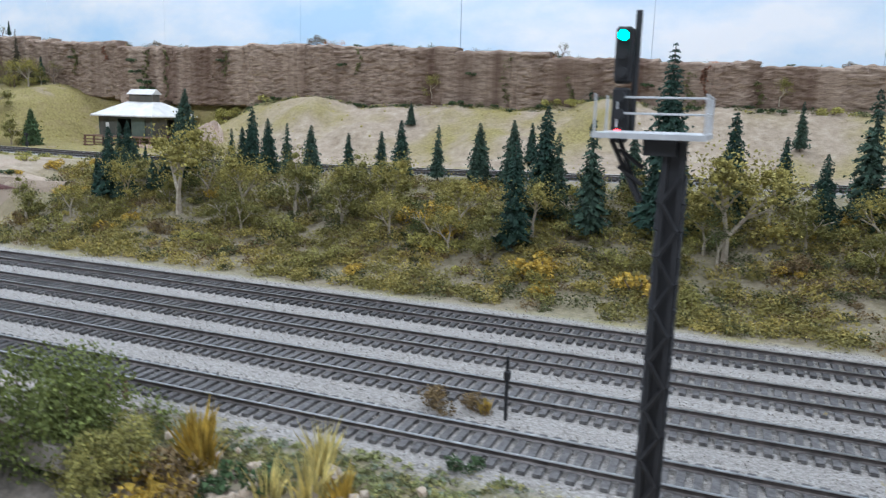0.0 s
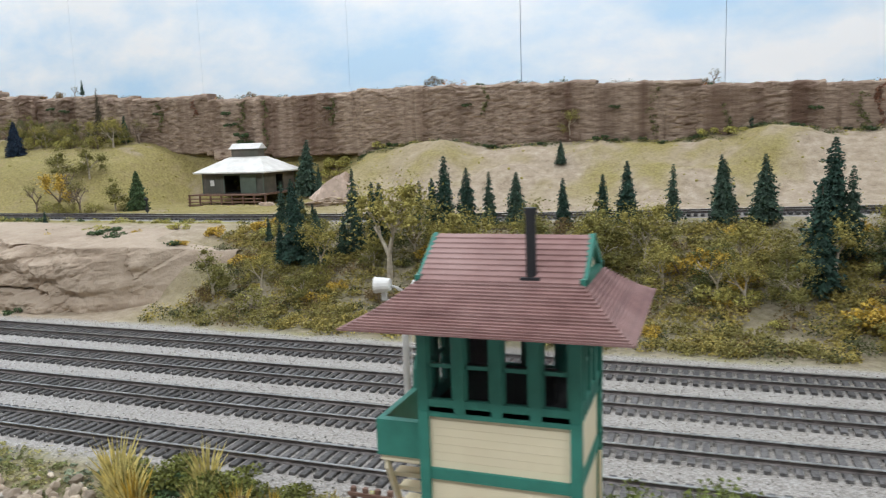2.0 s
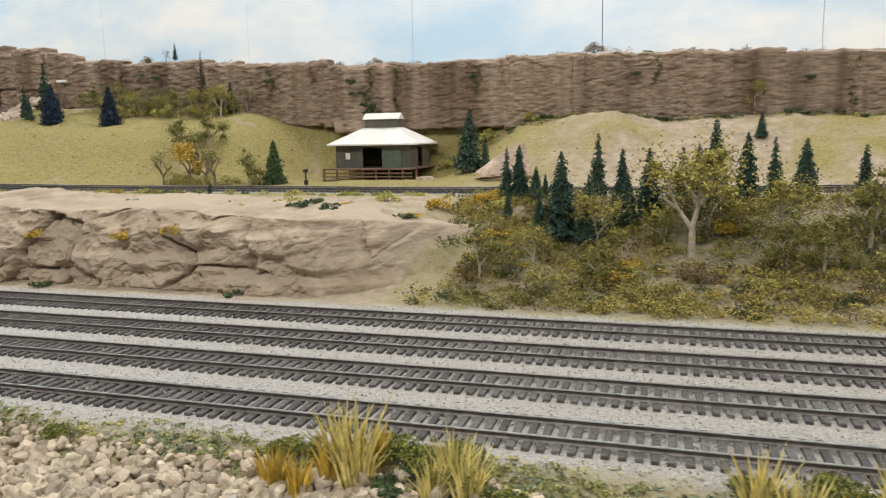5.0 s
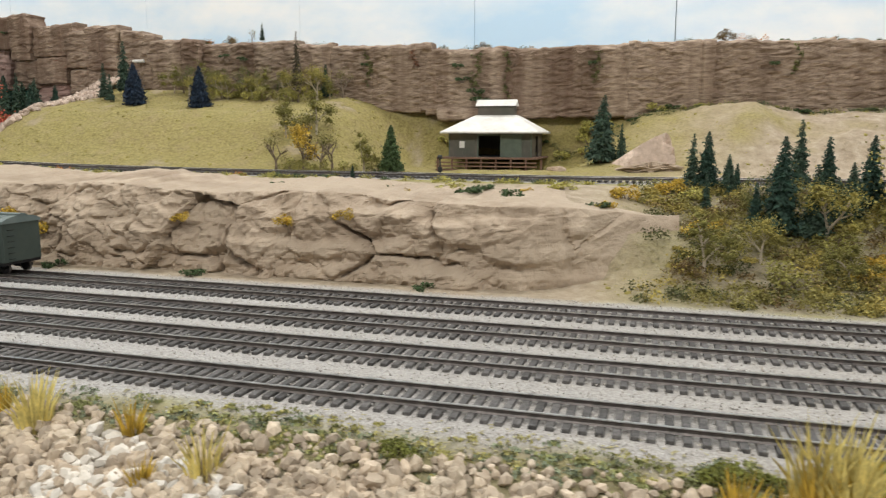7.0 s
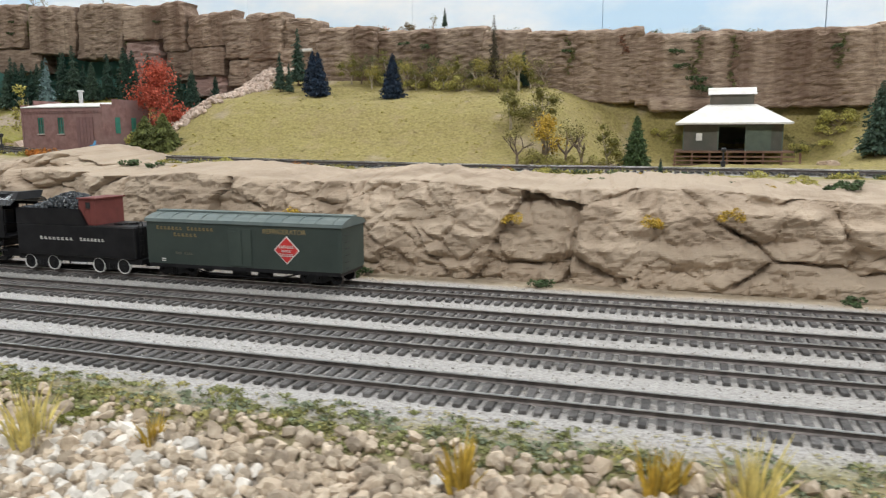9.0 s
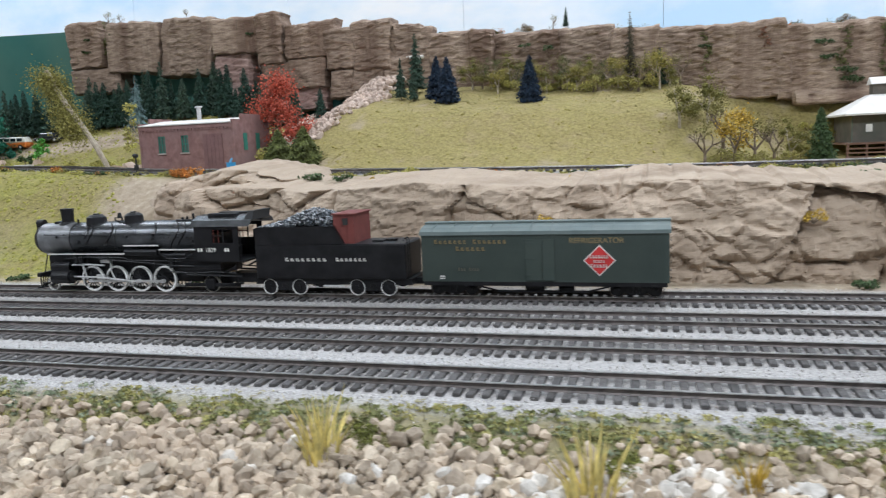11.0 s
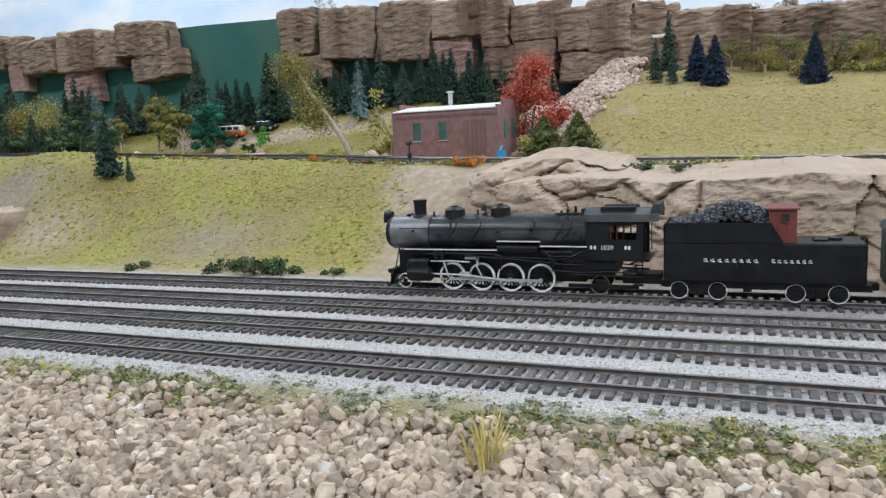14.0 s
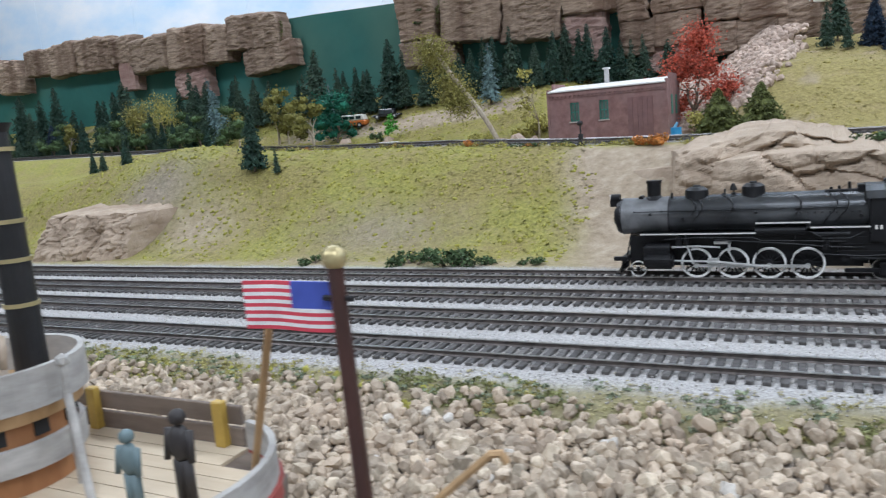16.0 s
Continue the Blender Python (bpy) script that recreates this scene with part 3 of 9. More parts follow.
def cliffs():
    holder = thing("rock_cliff", "brown layered foam-rock cliff with vertical cracks along the back", "cliff", kind="structure")

    def put(x, y, z, w, h, d=0.02, m=M_CLIFF, tilt=0.0, turn=0.0, soft=0.22):
        ob = new("rock_slab", slab_mesh(w, h, d, int(rng.integers(1, 10000)), m, tilt, soft=soft))
        ob.parent = holder
        ob.matrix_basis = pose(x, y, z, 0, turn, 0)

    # the long even wall, base about 0.11, its top rising and falling gently
    x = 0.42
    while x > -1.19:
        w = float(rng.uniform(0.07, 0.13)) if x > -0.9 else float(rng.uniform(0.045, 0.08))
        c = x - w / 2
        top = np.interp(c, [-1.2, -1.1, -0.85, -0.75, -0.60, -0.47, -0.3, -0.13, 0.1, 0.4], [0.222, 0.208, 0.194, 0.188, 0.184, 0.189, 0.182, 0.172, 0.163, 0.156])
        bottom = np.interp(c, [-1.2, -1.0, -0.85, -0.5, 0.4], [0.155, 0.137, 0.122, 0.112, 0.112]) - 0.008
        calm = 0.35 if c > -0.9 else 1.0
        top = top + calm * float(rng.uniform(-0.004, 0.004))
        put(c, 0.872 + calm * float(rng.uniform(-0.004, 0.004)), bottom, w * 1.05, top - bottom, 0.023 + calm * float(rng.uniform(0, 0.005)), soft=0.05 if c > -0.9 else 0.15)
        if rng.random() < 0.7:
            lw = w * float(rng.uniform(0.6, 1.0))
            put(c + float(rng.uniform(-0.01, 0.01)), 0.868, bottom - 0.006, lw, float(rng.uniform(0.012, 0.02)), 0.026)
        x -= w
    # separate blocks beside the green hill: x from, x to, foot, top
    for x0, x1, low, top in ((-1.670, -1.619, 0.202, 0.262), (-1.612, -1.533, 0.191, 0.255), (-1.534, -1.458, 0.182, 0.254), (-1.456, -1.390, 0.204, 0.248), (-1.389, -1.355, 0.187, 0.250),
                             (-1.355, -1.293, 0.192, 0.235), (-1.303, -1.261, 0.176, 0.224), (-1.265, -1.216, 0.172, 0.231), (-1.218, -1.184, 0.186, 0.223)):
        put((x0 + x1) / 2, 0.872, low, (x1 - x0) * 0.99, top - low, 0.026 + float(rng.uniform(0, 0.008)), M_CLIFF, float(rng.uniform(-0.08, 0.08)), float(rng.uniform(-3, 3)), soft=0.06)
    for x0, x1, low, top in ((-1.674, -1.596, 0.168, 0.201), (-1.354, -1.307, 0.156, 0.193), (-1.297, -1.265, 0.142, 0.176), (-1.268, -1.225, 0.138, 0.176), (-1.228, -1.185, 0.142, 0.188), (-1.39, -1.35, 0.15, 0.19)):
        put((x0 + x1) / 2, 0.872, low, x1 - x0, top - low, 0.03, M_CLIFF, 0.0, float(rng.uniform(-2, 2)), soft=0.12)
    put(-1.433, 0.872, 0.150, 0.05, 0.056, 0.024, M_PINKCLIFF)
    put(-1.340, 0.872, 0.130, 0.06, 0.030, 0.022, M_PINKCLIFF)
    # the broken ledge over the woods
    for x0, x1, low, top, turn in ((-1.958, -1.863, 0.222, 0.272, 3), (-1.932, -1.844, 0.189, 0.227, -6), (-2.004, -1.954, 0.212, 0.264, 0), (-2.077, -2.002, 0.210, 0.271, 2), (-2.150, -2.077, 0.213, 0.266, -3),
                                   (-2.203, -2.147, 0.232, 0.274, 2), (-2.283, -2.202, 0.227, 0.280, 0), (-2.346, -2.283, 0.228, 0.280, -4), (-2.413, -2.346, 0.234, 0.278, 2), (-2.480, -2.418, 0.210, 0.267, 0),
                                   (-2.55, -2.478, 0.220, 0.270, 0), (-2.64, -2.55, 0.222, 0.272, 2), (-2.75, -2.64, 0.22, 0.270, 0)):
        put((x0 + x1) / 2, 0.872, low, (x1 - x0) * 1.02, top - low, 0.024 + float(rng.uniform(0, 0.008)), M_CLIFF, float(rng.uniform(-0.06, 0.12)), turn, soft=0.3)
    put(-2.039, 0.872, 0.166, 0.068, 0.046, 0.022, M_PINKCLIFF)
    put(-2.172, 0.872, 0.19, 0.036, 0.05, 0.022, M_PINKCLIFF)
    return holder


cliffs()


def painted_hill(x0, x1, height, label):
    bm = bmesh.new()
    xs = np.linspace(x0, x1, 40)
    pts = [(float(x), 0.876, 0.03) for x in (x0, x1)] + [(float(x), 0.876, float(height(x))) for x in xs[::-1]]
    prism(bm, pts, (0, 0.006, 0))
    return solo("painted_hill", bm, M_HILL, label, "hill backdrop", kind="structure")


painted_hill(-2.75, -1.1, lambda x: np.interp(x, [-2.75, -2.3, -1.95, -1.85, -1.7, -1.6, -1.4, -1.1], [0.23, 0.245, 0.256, 0.2615, 0.257, 0.256, 0.22, 0.17]),
             "flat hill board painted dark forest green")
painted_hill(0.18, 0.7, lambda x: 0.158 + 0.01 * math.sin(6 * x), "flat hill board painted dark forest green at the cliff's end")


# ---- the rock face beside the yard ----
def rock_face(x0, x1, y_base, depth, top, seed, label, name="rock_face"):
    """A carved plaster face: bulging boulders, ledges and cracks, folded from vertical into the shelf."""
    nu, nv = int((x1 - x0) / 0.0016), 84
    u, v = np.meshgrid(np.linspace(0, 1, nu), np.linspace(0, 1, nv))
    X = x0 + u * (x1 - x0)
    tz = top(X)
    face = np.clip(v / 0.72, 0, 1)
    over = np.clip((v - 0.72) / 0.28, 0, 1)
    Z = -0.006 + (tz + 0.006) * (1 - (1 - face) ** 1.15) + 0.006 * over
    # boulders: cells that bulge between creases, wider than high, with fine layering on them
    seeds = np.random.default_rng(seed)
    count = max(8, int((x1 - x0) / 0.021))
    px, pz = seeds.uniform(x0, x1, count), seeds.uniform(-0.01, 0.075, count)
    lift, lean = seeds.uniform(-1, 1, count), seeds.uniform(-1, 1, count)
    warp = 0.013 * value_noise(X, Z, 24, seed + 6, 4)
    warp2 = 0.011 * value_noise(X + 3, Z, 24, seed + 7, 4)
    dist = np.sqrt(((X + warp)[..., None] - px) ** 2 + (1.5 * (Z + warp2)[..., None] - pz * 1.5) ** 2)
    order = np.sort(dist, -1)
    near = np.argmin(dist, -1)
    open_joint = smooth_step(value_noise(X, Z, 16, seed + 12, 2), -0.05, 0.35)
    crease = 1 - (0.2 + 0.8 * open_joint) * np.exp(-((order[..., 1] - order[..., 0]) / 0.0035) ** 2)
    layered = smooth_step(X, -0.86, -0.72)
    tilt = (lean[near] * (Z - pz[near]) * 0.3 + lift[near] * 0.005) * (1 - 0.6 * layered)
    big = value_noise(X, Z * 1.2, 12, seed, 2)
    mid = value_noise(X, Z * 1.5, 42, seed + 1, 4)
    ledges = np.tanh(4 * value_noise(X * 0.22, Z + 0.3 * warp, 62, seed + 14, 2))
    mid = mid + ledges * (0.25 + 0.6 * layered)
    small = value_noise(X * 0.5, Z * 1.8, 120, seed + 2, 4)
    rough = value_noise(X, Z, 280, seed + 9, 3)
    creased = np.abs(value_noise(X + 0.6 * warp, (Z + 0.6 * warp2) * 1.3, 30, seed + 15, 3))
    many = int((x1 - x0) * 0.075 / 0.00021)
    qx, qz = seeds.uniform(x0, x1, many), seeds.uniform(-0.01, 0.075, many)
    gaps = []
    for a, b in zip(np.array_split(X + warp, 14), np.array_split(Z + warp2, 14)):
        d = np.sqrt((a[..., None] - qx) ** 2 + 1.7 * (b[..., None] - qz) ** 2)
        d.partition(1, -1)
        gaps.append(d[..., 1] - d[..., 0])
    blocks = 1 - np.exp(-(np.concatenate(gaps) / 0.0026) ** 2)
    calm = 1 - 0.65 * smooth_step(X, -1.19, -1.15) * (1 - smooth_step(X, -1.02, -0.97))
    small = small + (2.0 * (creased - 0.3) + 1.1 * (blocks - 0.8)) * calm * (1 - 0.5 * layered)
    fade = np.minimum(1, 6 * np.minimum(u, 1 - u)) * (1 - 0.35 * over)
    Y = y_base + depth * (0.35 * face + 0.2 * face ** 3) + over * 0.075 - fade * (0.009 * big + tilt + 0.0085 * crease + 0.0052 * mid + 0.0026 * small + 0.0019 * rough - 0.006)
    Z = Z + (0.002 * mid + 0.0012 * np.tanh(small) + 0.0015 * rough) * over * fade + 0.0012 * np.tanh(small) * fade * face
    ends = np.clip(1 - 9 * np.minimum(u, 1 - u), 0, 1)
    Y = Y + 0.06 * ends
    Z = Z - 0.012 * ends * over
    vts = np.stack([X, Y, Z], -1).reshape(-1, 3)
    i = np.arange(nu * nv).reshape(nv, nu)
    f = np.stack([i[:-1, :-1], i[:-1, 1:], i[1:, 1:], i[1:, :-1]], -1).reshape(-1, 4)
    ob = new(name, array_mesh(name, vts, f, M_ROCK, False))
    return tagged(ob, label, "rock face", kind="structure")


rock_face(-1.315, -0.515, 0.428, 0.04, lambda x: np.interp(x, [-1.37, -1.3, -1.2, -1.0, -0.8, -0.65, -0.53], [0.040, 0.050, 0.0555, 0.0535, 0.0505, 0.047, 0.038]) + 0.002 * np.sin(40 * x), 21,
          "tan carved-plaster rock face below the upper track")
rock_face(-1.292, -1.165, 0.455, 0.05, lambda x: 0.058 + 0.011 * np.exp(-((x + 1.225) / 0.035) ** 2), 31,
          "tan layered rock outcrop beside the upper track", "rock_outcrop")
rock_face(-1.870, -1.722, 0.432, 0.03, lambda x: 0.036 + 0.0 * x, 41, "pale plaster rock outcrop in the turf bank", "rock_outcrop")


# ---- the train ----
FRONT, RAILS, TRAIN = -1.285, TRACKS[3], 0.955


def wheel(parent, x, r, side, rim_m, spokes=0, name="wheel", counter=False, out=0.0082):
    """A wheel beside the rail: tread disc, bright rim and, for drivers, spokes and a counterweight."""
    y = side * out
    w = bmesh.new()
    if spokes:
        rod(w, (x, y - side * 0.0002, r), (x, y + side * 0.0012, r), r * 0.24, n=12)
        if counter:
            weight = bmesh.new()
            prism(weight, [(x + r * 0.8 * math.cos(a), y, r + r * 0.8 * math.sin(a)) for a in np.linspace(0.5, 2.2, 8)], (0, side * 0.0007, 0))
    else:
        rod(w, (x, y - side * 0.0006, r), (x, y + side * 0.0005, r), r * 0.86, n=20)
        rod(w, (x, y, r), (x, y + side * 0.0014, r), r * 0.3, n=10)
    ob = part(name, w, M_BLACK, parent)
    if counter:
        part("counterweight", weight, M_BLACK, ob)
    for k in range(spokes):
        a = 2 * math.pi * (k + 0.3) / spokes
        bm = bmesh.new()
        rod(bm, (x, y + side * 0.0003, r), (x + r * 0.88 * math.cos(a), y + side * 0.0003, r + r * 0.88 * math.sin(a)), r * 0.06, r * 0.045, 5)
        part("spoke", bm, M_BLACK, ob)
    ring = bmesh.new()
    n = 28
    for r0, r1, ya, yb in ((0.87 if spokes else 0.945, 1.0, -0.0008, 0.0009),):
        inner = [[ring.verts.new((x + r * q * math.cos(2 * math.pi * k / n), y + side * yy, r + r * q * math.sin(2 * math.pi * k / n))) for k in range(n)]
                 for q, yy in ((r0, ya), (r0, yb), (r1, yb), (r1, ya))]
        for a, b in zip(inner, inner[1:] + inner[:1]):
            for k in range(n):
                ring.faces.new((a[k], a[(k + 1) % n], b[(k + 1) % n], b[k]))
    bmesh.ops.recalc_face_normals(ring, faces=ring.faces)
    part("rim", ring, rim_m, ob)
    return ob


def letter_bars(parent, x0, x1, z, h, words, m, y, name="lettering"):
    """A line of small bars, one for each letter, for a company's name."""
    count = sum(words) + len(words) - 1
    step = (x1 - x0) / count
    bm = bmesh.new()
    k = 0
    for w in words:
        for j in range(w):
            x = x0 + k * step
            hh = h * (1.0 if j == 0 else 0.82)
            box(bm, x, y, z, x + step * 0.66, y + 0.0002, z + hh * 0.36)
            box(bm, x, y, z + hh * 0.6, x + step * 0.5, y + 0.0002, z + hh)
            box(bm, x, y, z, x + step * 0.24, y + 0.0002, z + hh)
            k += 1
        k += 1
    return part(name, bm, m, parent)


def words(parent, text, x, z, size, m, y, name="lettering"):
    cu = bpy.data.curves.new("lettering", "FONT")
    cu.body, cu.size, cu.extrude = text, size, 0.0001
    tmp = bpy.data.objects.new("lettering", cu)
    scene.collection.objects.link(tmp)
    dg = bpy.context.evaluated_depsgraph_get()
    me = bpy.data.meshes.new_from_object(tmp.evaluated_get(dg))
    bpy.data.objects.remove(tmp)
    me.transform(pose(x, y, z, 90, 0, 0))
    me.materials.clear()
    me.materials.append(m)
    ob = new(name, me)
    ob.parent = parent
    return ob


def tube(bm, pts, r, n=6):
    """A bent round pipe through the given points."""
    pts = [Vector(p) for p in pts]
    rings = []
    for i, p in enumerate(pts):
        d = pts[min(i + 1, len(pts) - 1)] - pts[max(i - 1, 0)]
        m = d.to_track_quat("Z", "Y").to_matrix()
        rings.append([bm.verts.new(p + m @ Vector((r * math.cos(2 * math.pi * k / n), r * math.sin(2 * math.pi * k / n), 0))) for k in range(n)])
    for a, b in zip(rings, rings[1:]):
        for k in range(n):
            bm.faces.new((a[k], a[(k + 1) % n], b[(k + 1) % n], b[k]))
    bm.faces.new(rings[0][::-1])
    bm.faces.new(rings[-1])


def locomotive():
    t = thing("steam_locomotive", "black steam locomotive with graphite boiler and white-rimmed driving wheels", "locomotive", at=(FRONT - 0.0064, RAILS, 0))
    zc, R = 0.0330, 0.0104
    for nm, xa, xb, ra, rb in (("smokebox", 0.0, 0.0256, 0.97, 0.97), ("boiler", 0.0256, 0.0747, 0.99, 1.02), ("firebox_wrapper", 0.0747, 0.124, 1.03, 1.03)):
        bm = bmesh.new()
        rod(bm, (xa, 0, zc), (xb, 0, zc + 0.0003), R * ra, R * rb, 64)
        part(nm, bm, M_SMOKEBOX if nm == "smokebox" else M_BOILER, t, "pale graphite smokebox" if nm == "smokebox" else "dark grey " + nm.replace("_", " "))
    for x in (0.0256, 0.0461, 0.060, 0.0747, 0.0876, 0.1006, 0.1135):
        bm = bmesh.new()
        rod(bm, (x, 0, zc), (x + 0.0008, 0, zc), R * (1.0 if x < 0.05 else 1.05), n=64)
        part("boiler_band", bm, M_BLACK if x < 0.03 else M_BOILER, t)
    bm = bmesh.new()
    rod(bm, (-0.0025, 0, zc), (0.0005, 0, zc), R * 0.86, R * 0.99, 40)
    rod(bm, (-0.0045, 0, zc), (-0.0024, 0, zc), R * 0.45, R * 0.62, 24)
    for k in range(14):
        a = 2 * math.pi * k / 14
        ball(bm, (-0.0014, R * 0.82 * math.cos(a), zc + R * 0.82 * math.sin(a)), 0.0005, 1)
    part("smokebox_front", bm, M_BLACK, t)
    bm = bmesh.new()
    rod(bm, (-0.0065, 0, zc + R * 1.0), (-0.0015, 0, zc + R * 1.0), 0.0023, n=16)
    box(bm, -0.007, -0.0016, zc + R * 0.55, -0.002, 0.0016, zc + R * 0.9)
    h = part("headlight", bm, M_BLACK, t)
    bm = bmesh.new()
    rod(bm, (-0.0069, 0, zc + R * 1.0), (-0.0064, 0, zc + R * 1.0), 0.0019, n=16)
    part("lens", bm, M_WHITE, h, "pale headlight lens")
    bm = bmesh.new()
    rod(bm, (0.0173, 0, zc + R * 0.9), (0.0173, 0, 0.0525), 0.0036, 0.0039, 20)
    rod(bm, (0.0173, 0, 0.0510), (0.0173, 0, 0.0525), 0.0042, n=20)
    rod(bm, (0.0173, 0, zc + R * 0.86), (0.0173, 0, zc + R * 1.06), 0.0055, 0.0038, 20)
    part("smokestack", bm, M_BLACK, t)
    for x, r, top in ((0.0397, 0.0062, 0.0481), (0.068, 0.0058, 0.0490)):
        bm = bmesh.new()
        rod(bm, (x, 0, zc + R * 0.8), (x, 0, top - 0.0016), r * 1.06, r * 0.95, 24)
        rod(bm, (x, 0, top - 0.0016), (x, 0, top), r * 0.95, r * 0.6, 24)
        rod(bm, (x, 0, top), (x, 0, top + 0.0008), r * 0.35, r * 0.3, 12)
        part("steam_dome" if x > 0.06 else "sand_dome", bm, M_BLACK, t)
    bm = bmesh.new()
    rod(bm, (0.0583, 0.001, zc + R), (0.0583, 0.001, 0.0462), 0.0005, n=6)
    rod(bm, (0.0583, -0.001, 0.0458), (0.0583, -0.001, 0.0492), 0.0019, 0.0008, 12)
    box(bm, 0.0573, -0.0022, zc + R * 0.95, 0.0593, 0.0022, zc + R * 1.08)
    part("bell", bm, M_BLACK, t)
    # turret and safety valves in front of the cab
    bm = bmesh.new()
    for x, top in ((0.104, 0.0455), (0.1075, 0.046), (0.112, 0.0478)):
        rod(bm, (x, -0.001, zc + R), (x, -0.001, top), 0.0009, 0.0007, 8)
    box(bm, 0.1155, -0.004, zc + R * 0.9, 0.1195, 0.004, 0.0465, 0.0004)
    rod(bm, (0.101, -0.003, 0.0438), (0.1185, -0.003, 0.0438), 0.0007, n=8)
    part("turret", bm, M_BLACK, t)
    # pipes and handrails on the boiler side
    for side in (-1, 1):
        bm = bmesh.new()
        for xs, zz in (((0.008, 0.11), zc + 0.0035),):
            rod(bm, (xs[0], side * (R + 0.0009), zz), (xs[1], side * (R + 0.0009), zz), 0.00022, n=6)
            for x in np.linspace(xs[0], xs[1], 8):
                ball(bm, (float(x), side * (R + 0.0005), zz), 0.0006, 1)
        part("handrail", bm, M_BLACK, t)
        for x, a0, a1 in ((0.037, 75, 5), (0.0405, 72, -10), (0.0555, 80, -12), (0.0875, 60, 0), (0.1035, 70, -30), (0.1085, 75, -20)):
            bm = bmesh.new()
            tube(bm, [(x + 0.003 * math.sin(3 * a), side * (R + 0.0006) * math.cos(a), zc + (R + 0.0006) * math.sin(a)) for a in np.linspace(radians(a0), radians(a1), 9)], 0.00035)
            part("pipe", bm, M_BLACK, t)
        for x, dz in ((0.0165, 0.002), (0.0335, -0.001), (0.0585, 0.0042), (0.0695, 0.0018), (0.0885, 0.003), (0.1165, -0.0012)):
            bm = bmesh.new()
            ball(bm, (x, side * (R + 0.0003), zc + dz), 0.0009, 1)
            part("washout_plug", bm, M_BLACK, t)
        # running board in three steps with a white edge
        bm, edge = bmesh.new(), bmesh.new()
        for xa, xb, za in ((0.0115, 0.0695, 0.0246), (0.0695, 0.0945, 0.0297), (0.0945, 0.1205, 0.0271)):
            box(bm, xa, side * 0.0085, za - 0.0006, xb, side * 0.0138, za + 0.0002)
            box(edge, xa, side * 0.0138, za - 0.0004, xb, side * 0.0142, za + 0.0003)
        rb = part("running_board", bm, M_BLACK, t)
        part("edge_strip", edge, M_WHITE, rb, "white painted running-board edge")
        # air tank and pump under the board
        bm = bmesh.new()
        rod(bm, (0.069, side * 0.0115, 0.0253), (0.0925, side * 0.0115, 0.0253), 0.0022, n=14)
        rod(bm, (0.096, side * 0.0112, 0.0232), (0.112, side * 0.0112, 0.0232), 0.002, n=14)
        part("air_tank", bm, M_BLACK, t)
        # cylinder block
        bm = bmesh.new()
        rod(bm, (0.0145, side * 0.0128, 0.0098), (0.0275, side * 0.0128, 0.0098), 0.0044, n=20)
        rod(bm, (0.0135, side * 0.0128, 0.0098), (0.0285, side * 0.0128, 0.0098), 0.0034, n=20)
        rod(bm, (0.0150, side * 0.0122, 0.0165), (0.0270, side * 0.0122, 0.0165), 0.0028, n=16)
        box(bm, 0.0125, side * 0.004, 0.0065, 0.0270, side * 0.0148, 0.0185, 0.0012)
        part("cylinder", bm, M_BLACK, t)
        # drivers, lead and trailing wheels
        for x in (0.0398, 0.0579, 0.0755, 0.0933):
            wheel(t, x, 0.0081, side, M_RIM, 14, "driving_wheel", counter=True)
        wheel(t, 0.0088, 0.0045, side, M_RIM, 8, "lead_wheel")
        wheel(t, 0.1262, 0.0052, side, M_LETTER, 0, "trailing_wheel")
        # rods and valve gear
        yy = side * 0.0107
        bm = bmesh.new()
        box(bm, 0.0398, yy, 0.0062, 0.0933, yy + side * 0.0006, 0.0077)
        for x in (0.0398, 0.0579, 0.0755, 0.0933):
            rod(bm, (x, yy - side * 0.001, 0.0070), (x, yy + side * 0.0009, 0.0070), 0.0013, n=10)
        part("side_rod", bm, M_SILVER, t)
        bm = bmesh.new()
        rod(bm, (0.0480, yy + side * 0.0014, 0.0094), (0.0755, yy + side * 0.0014, 0.0068), 0.0007, n=8)
        rod(bm, (0.0280, yy + side * 0.0014, 0.0098), (0.0490, yy + side * 0.0014, 0.0094), 0.0006, n=8)
        box(bm, 0.0455, yy, 0.008, 0.0515, yy + side * 0.0018, 0.0112, 0.0004)
        part("main_rod", bm, M_SILVER, t)
        bm = bmesh.new()
        rod(bm, (0.0275, yy + side * 0.0012, 0.0172), (0.0410, yy + side * 0.0012, 0.0176), 0.0006, n=8)
        rod(bm, (0.0355, yy + side * 0.0013, 0.0180), (0.0385, yy + side * 0.0013, 0.0082), 0.0006, n=8)
        rod(bm, (0.0410, yy + side * 0.0012, 0.0176), (0.0520, yy + side * 0.0012, 0.0170), 0.0005, n=8)
        box(bm, 0.0490, yy, 0.0186, 0.0575, yy + side * 0.001, 0.0200)
        box(bm, 0.0560, yy, 0.0148, 0.0572, yy + side * 0.001, 0.0200)
        rod(bm, (0.0560, yy + side * 0.0012, 0.0150), (0.0595, yy + side * 0.0016, 0.0085), 0.0005, n=8)
        part("valve_gear", bm, M_SILVER, t)
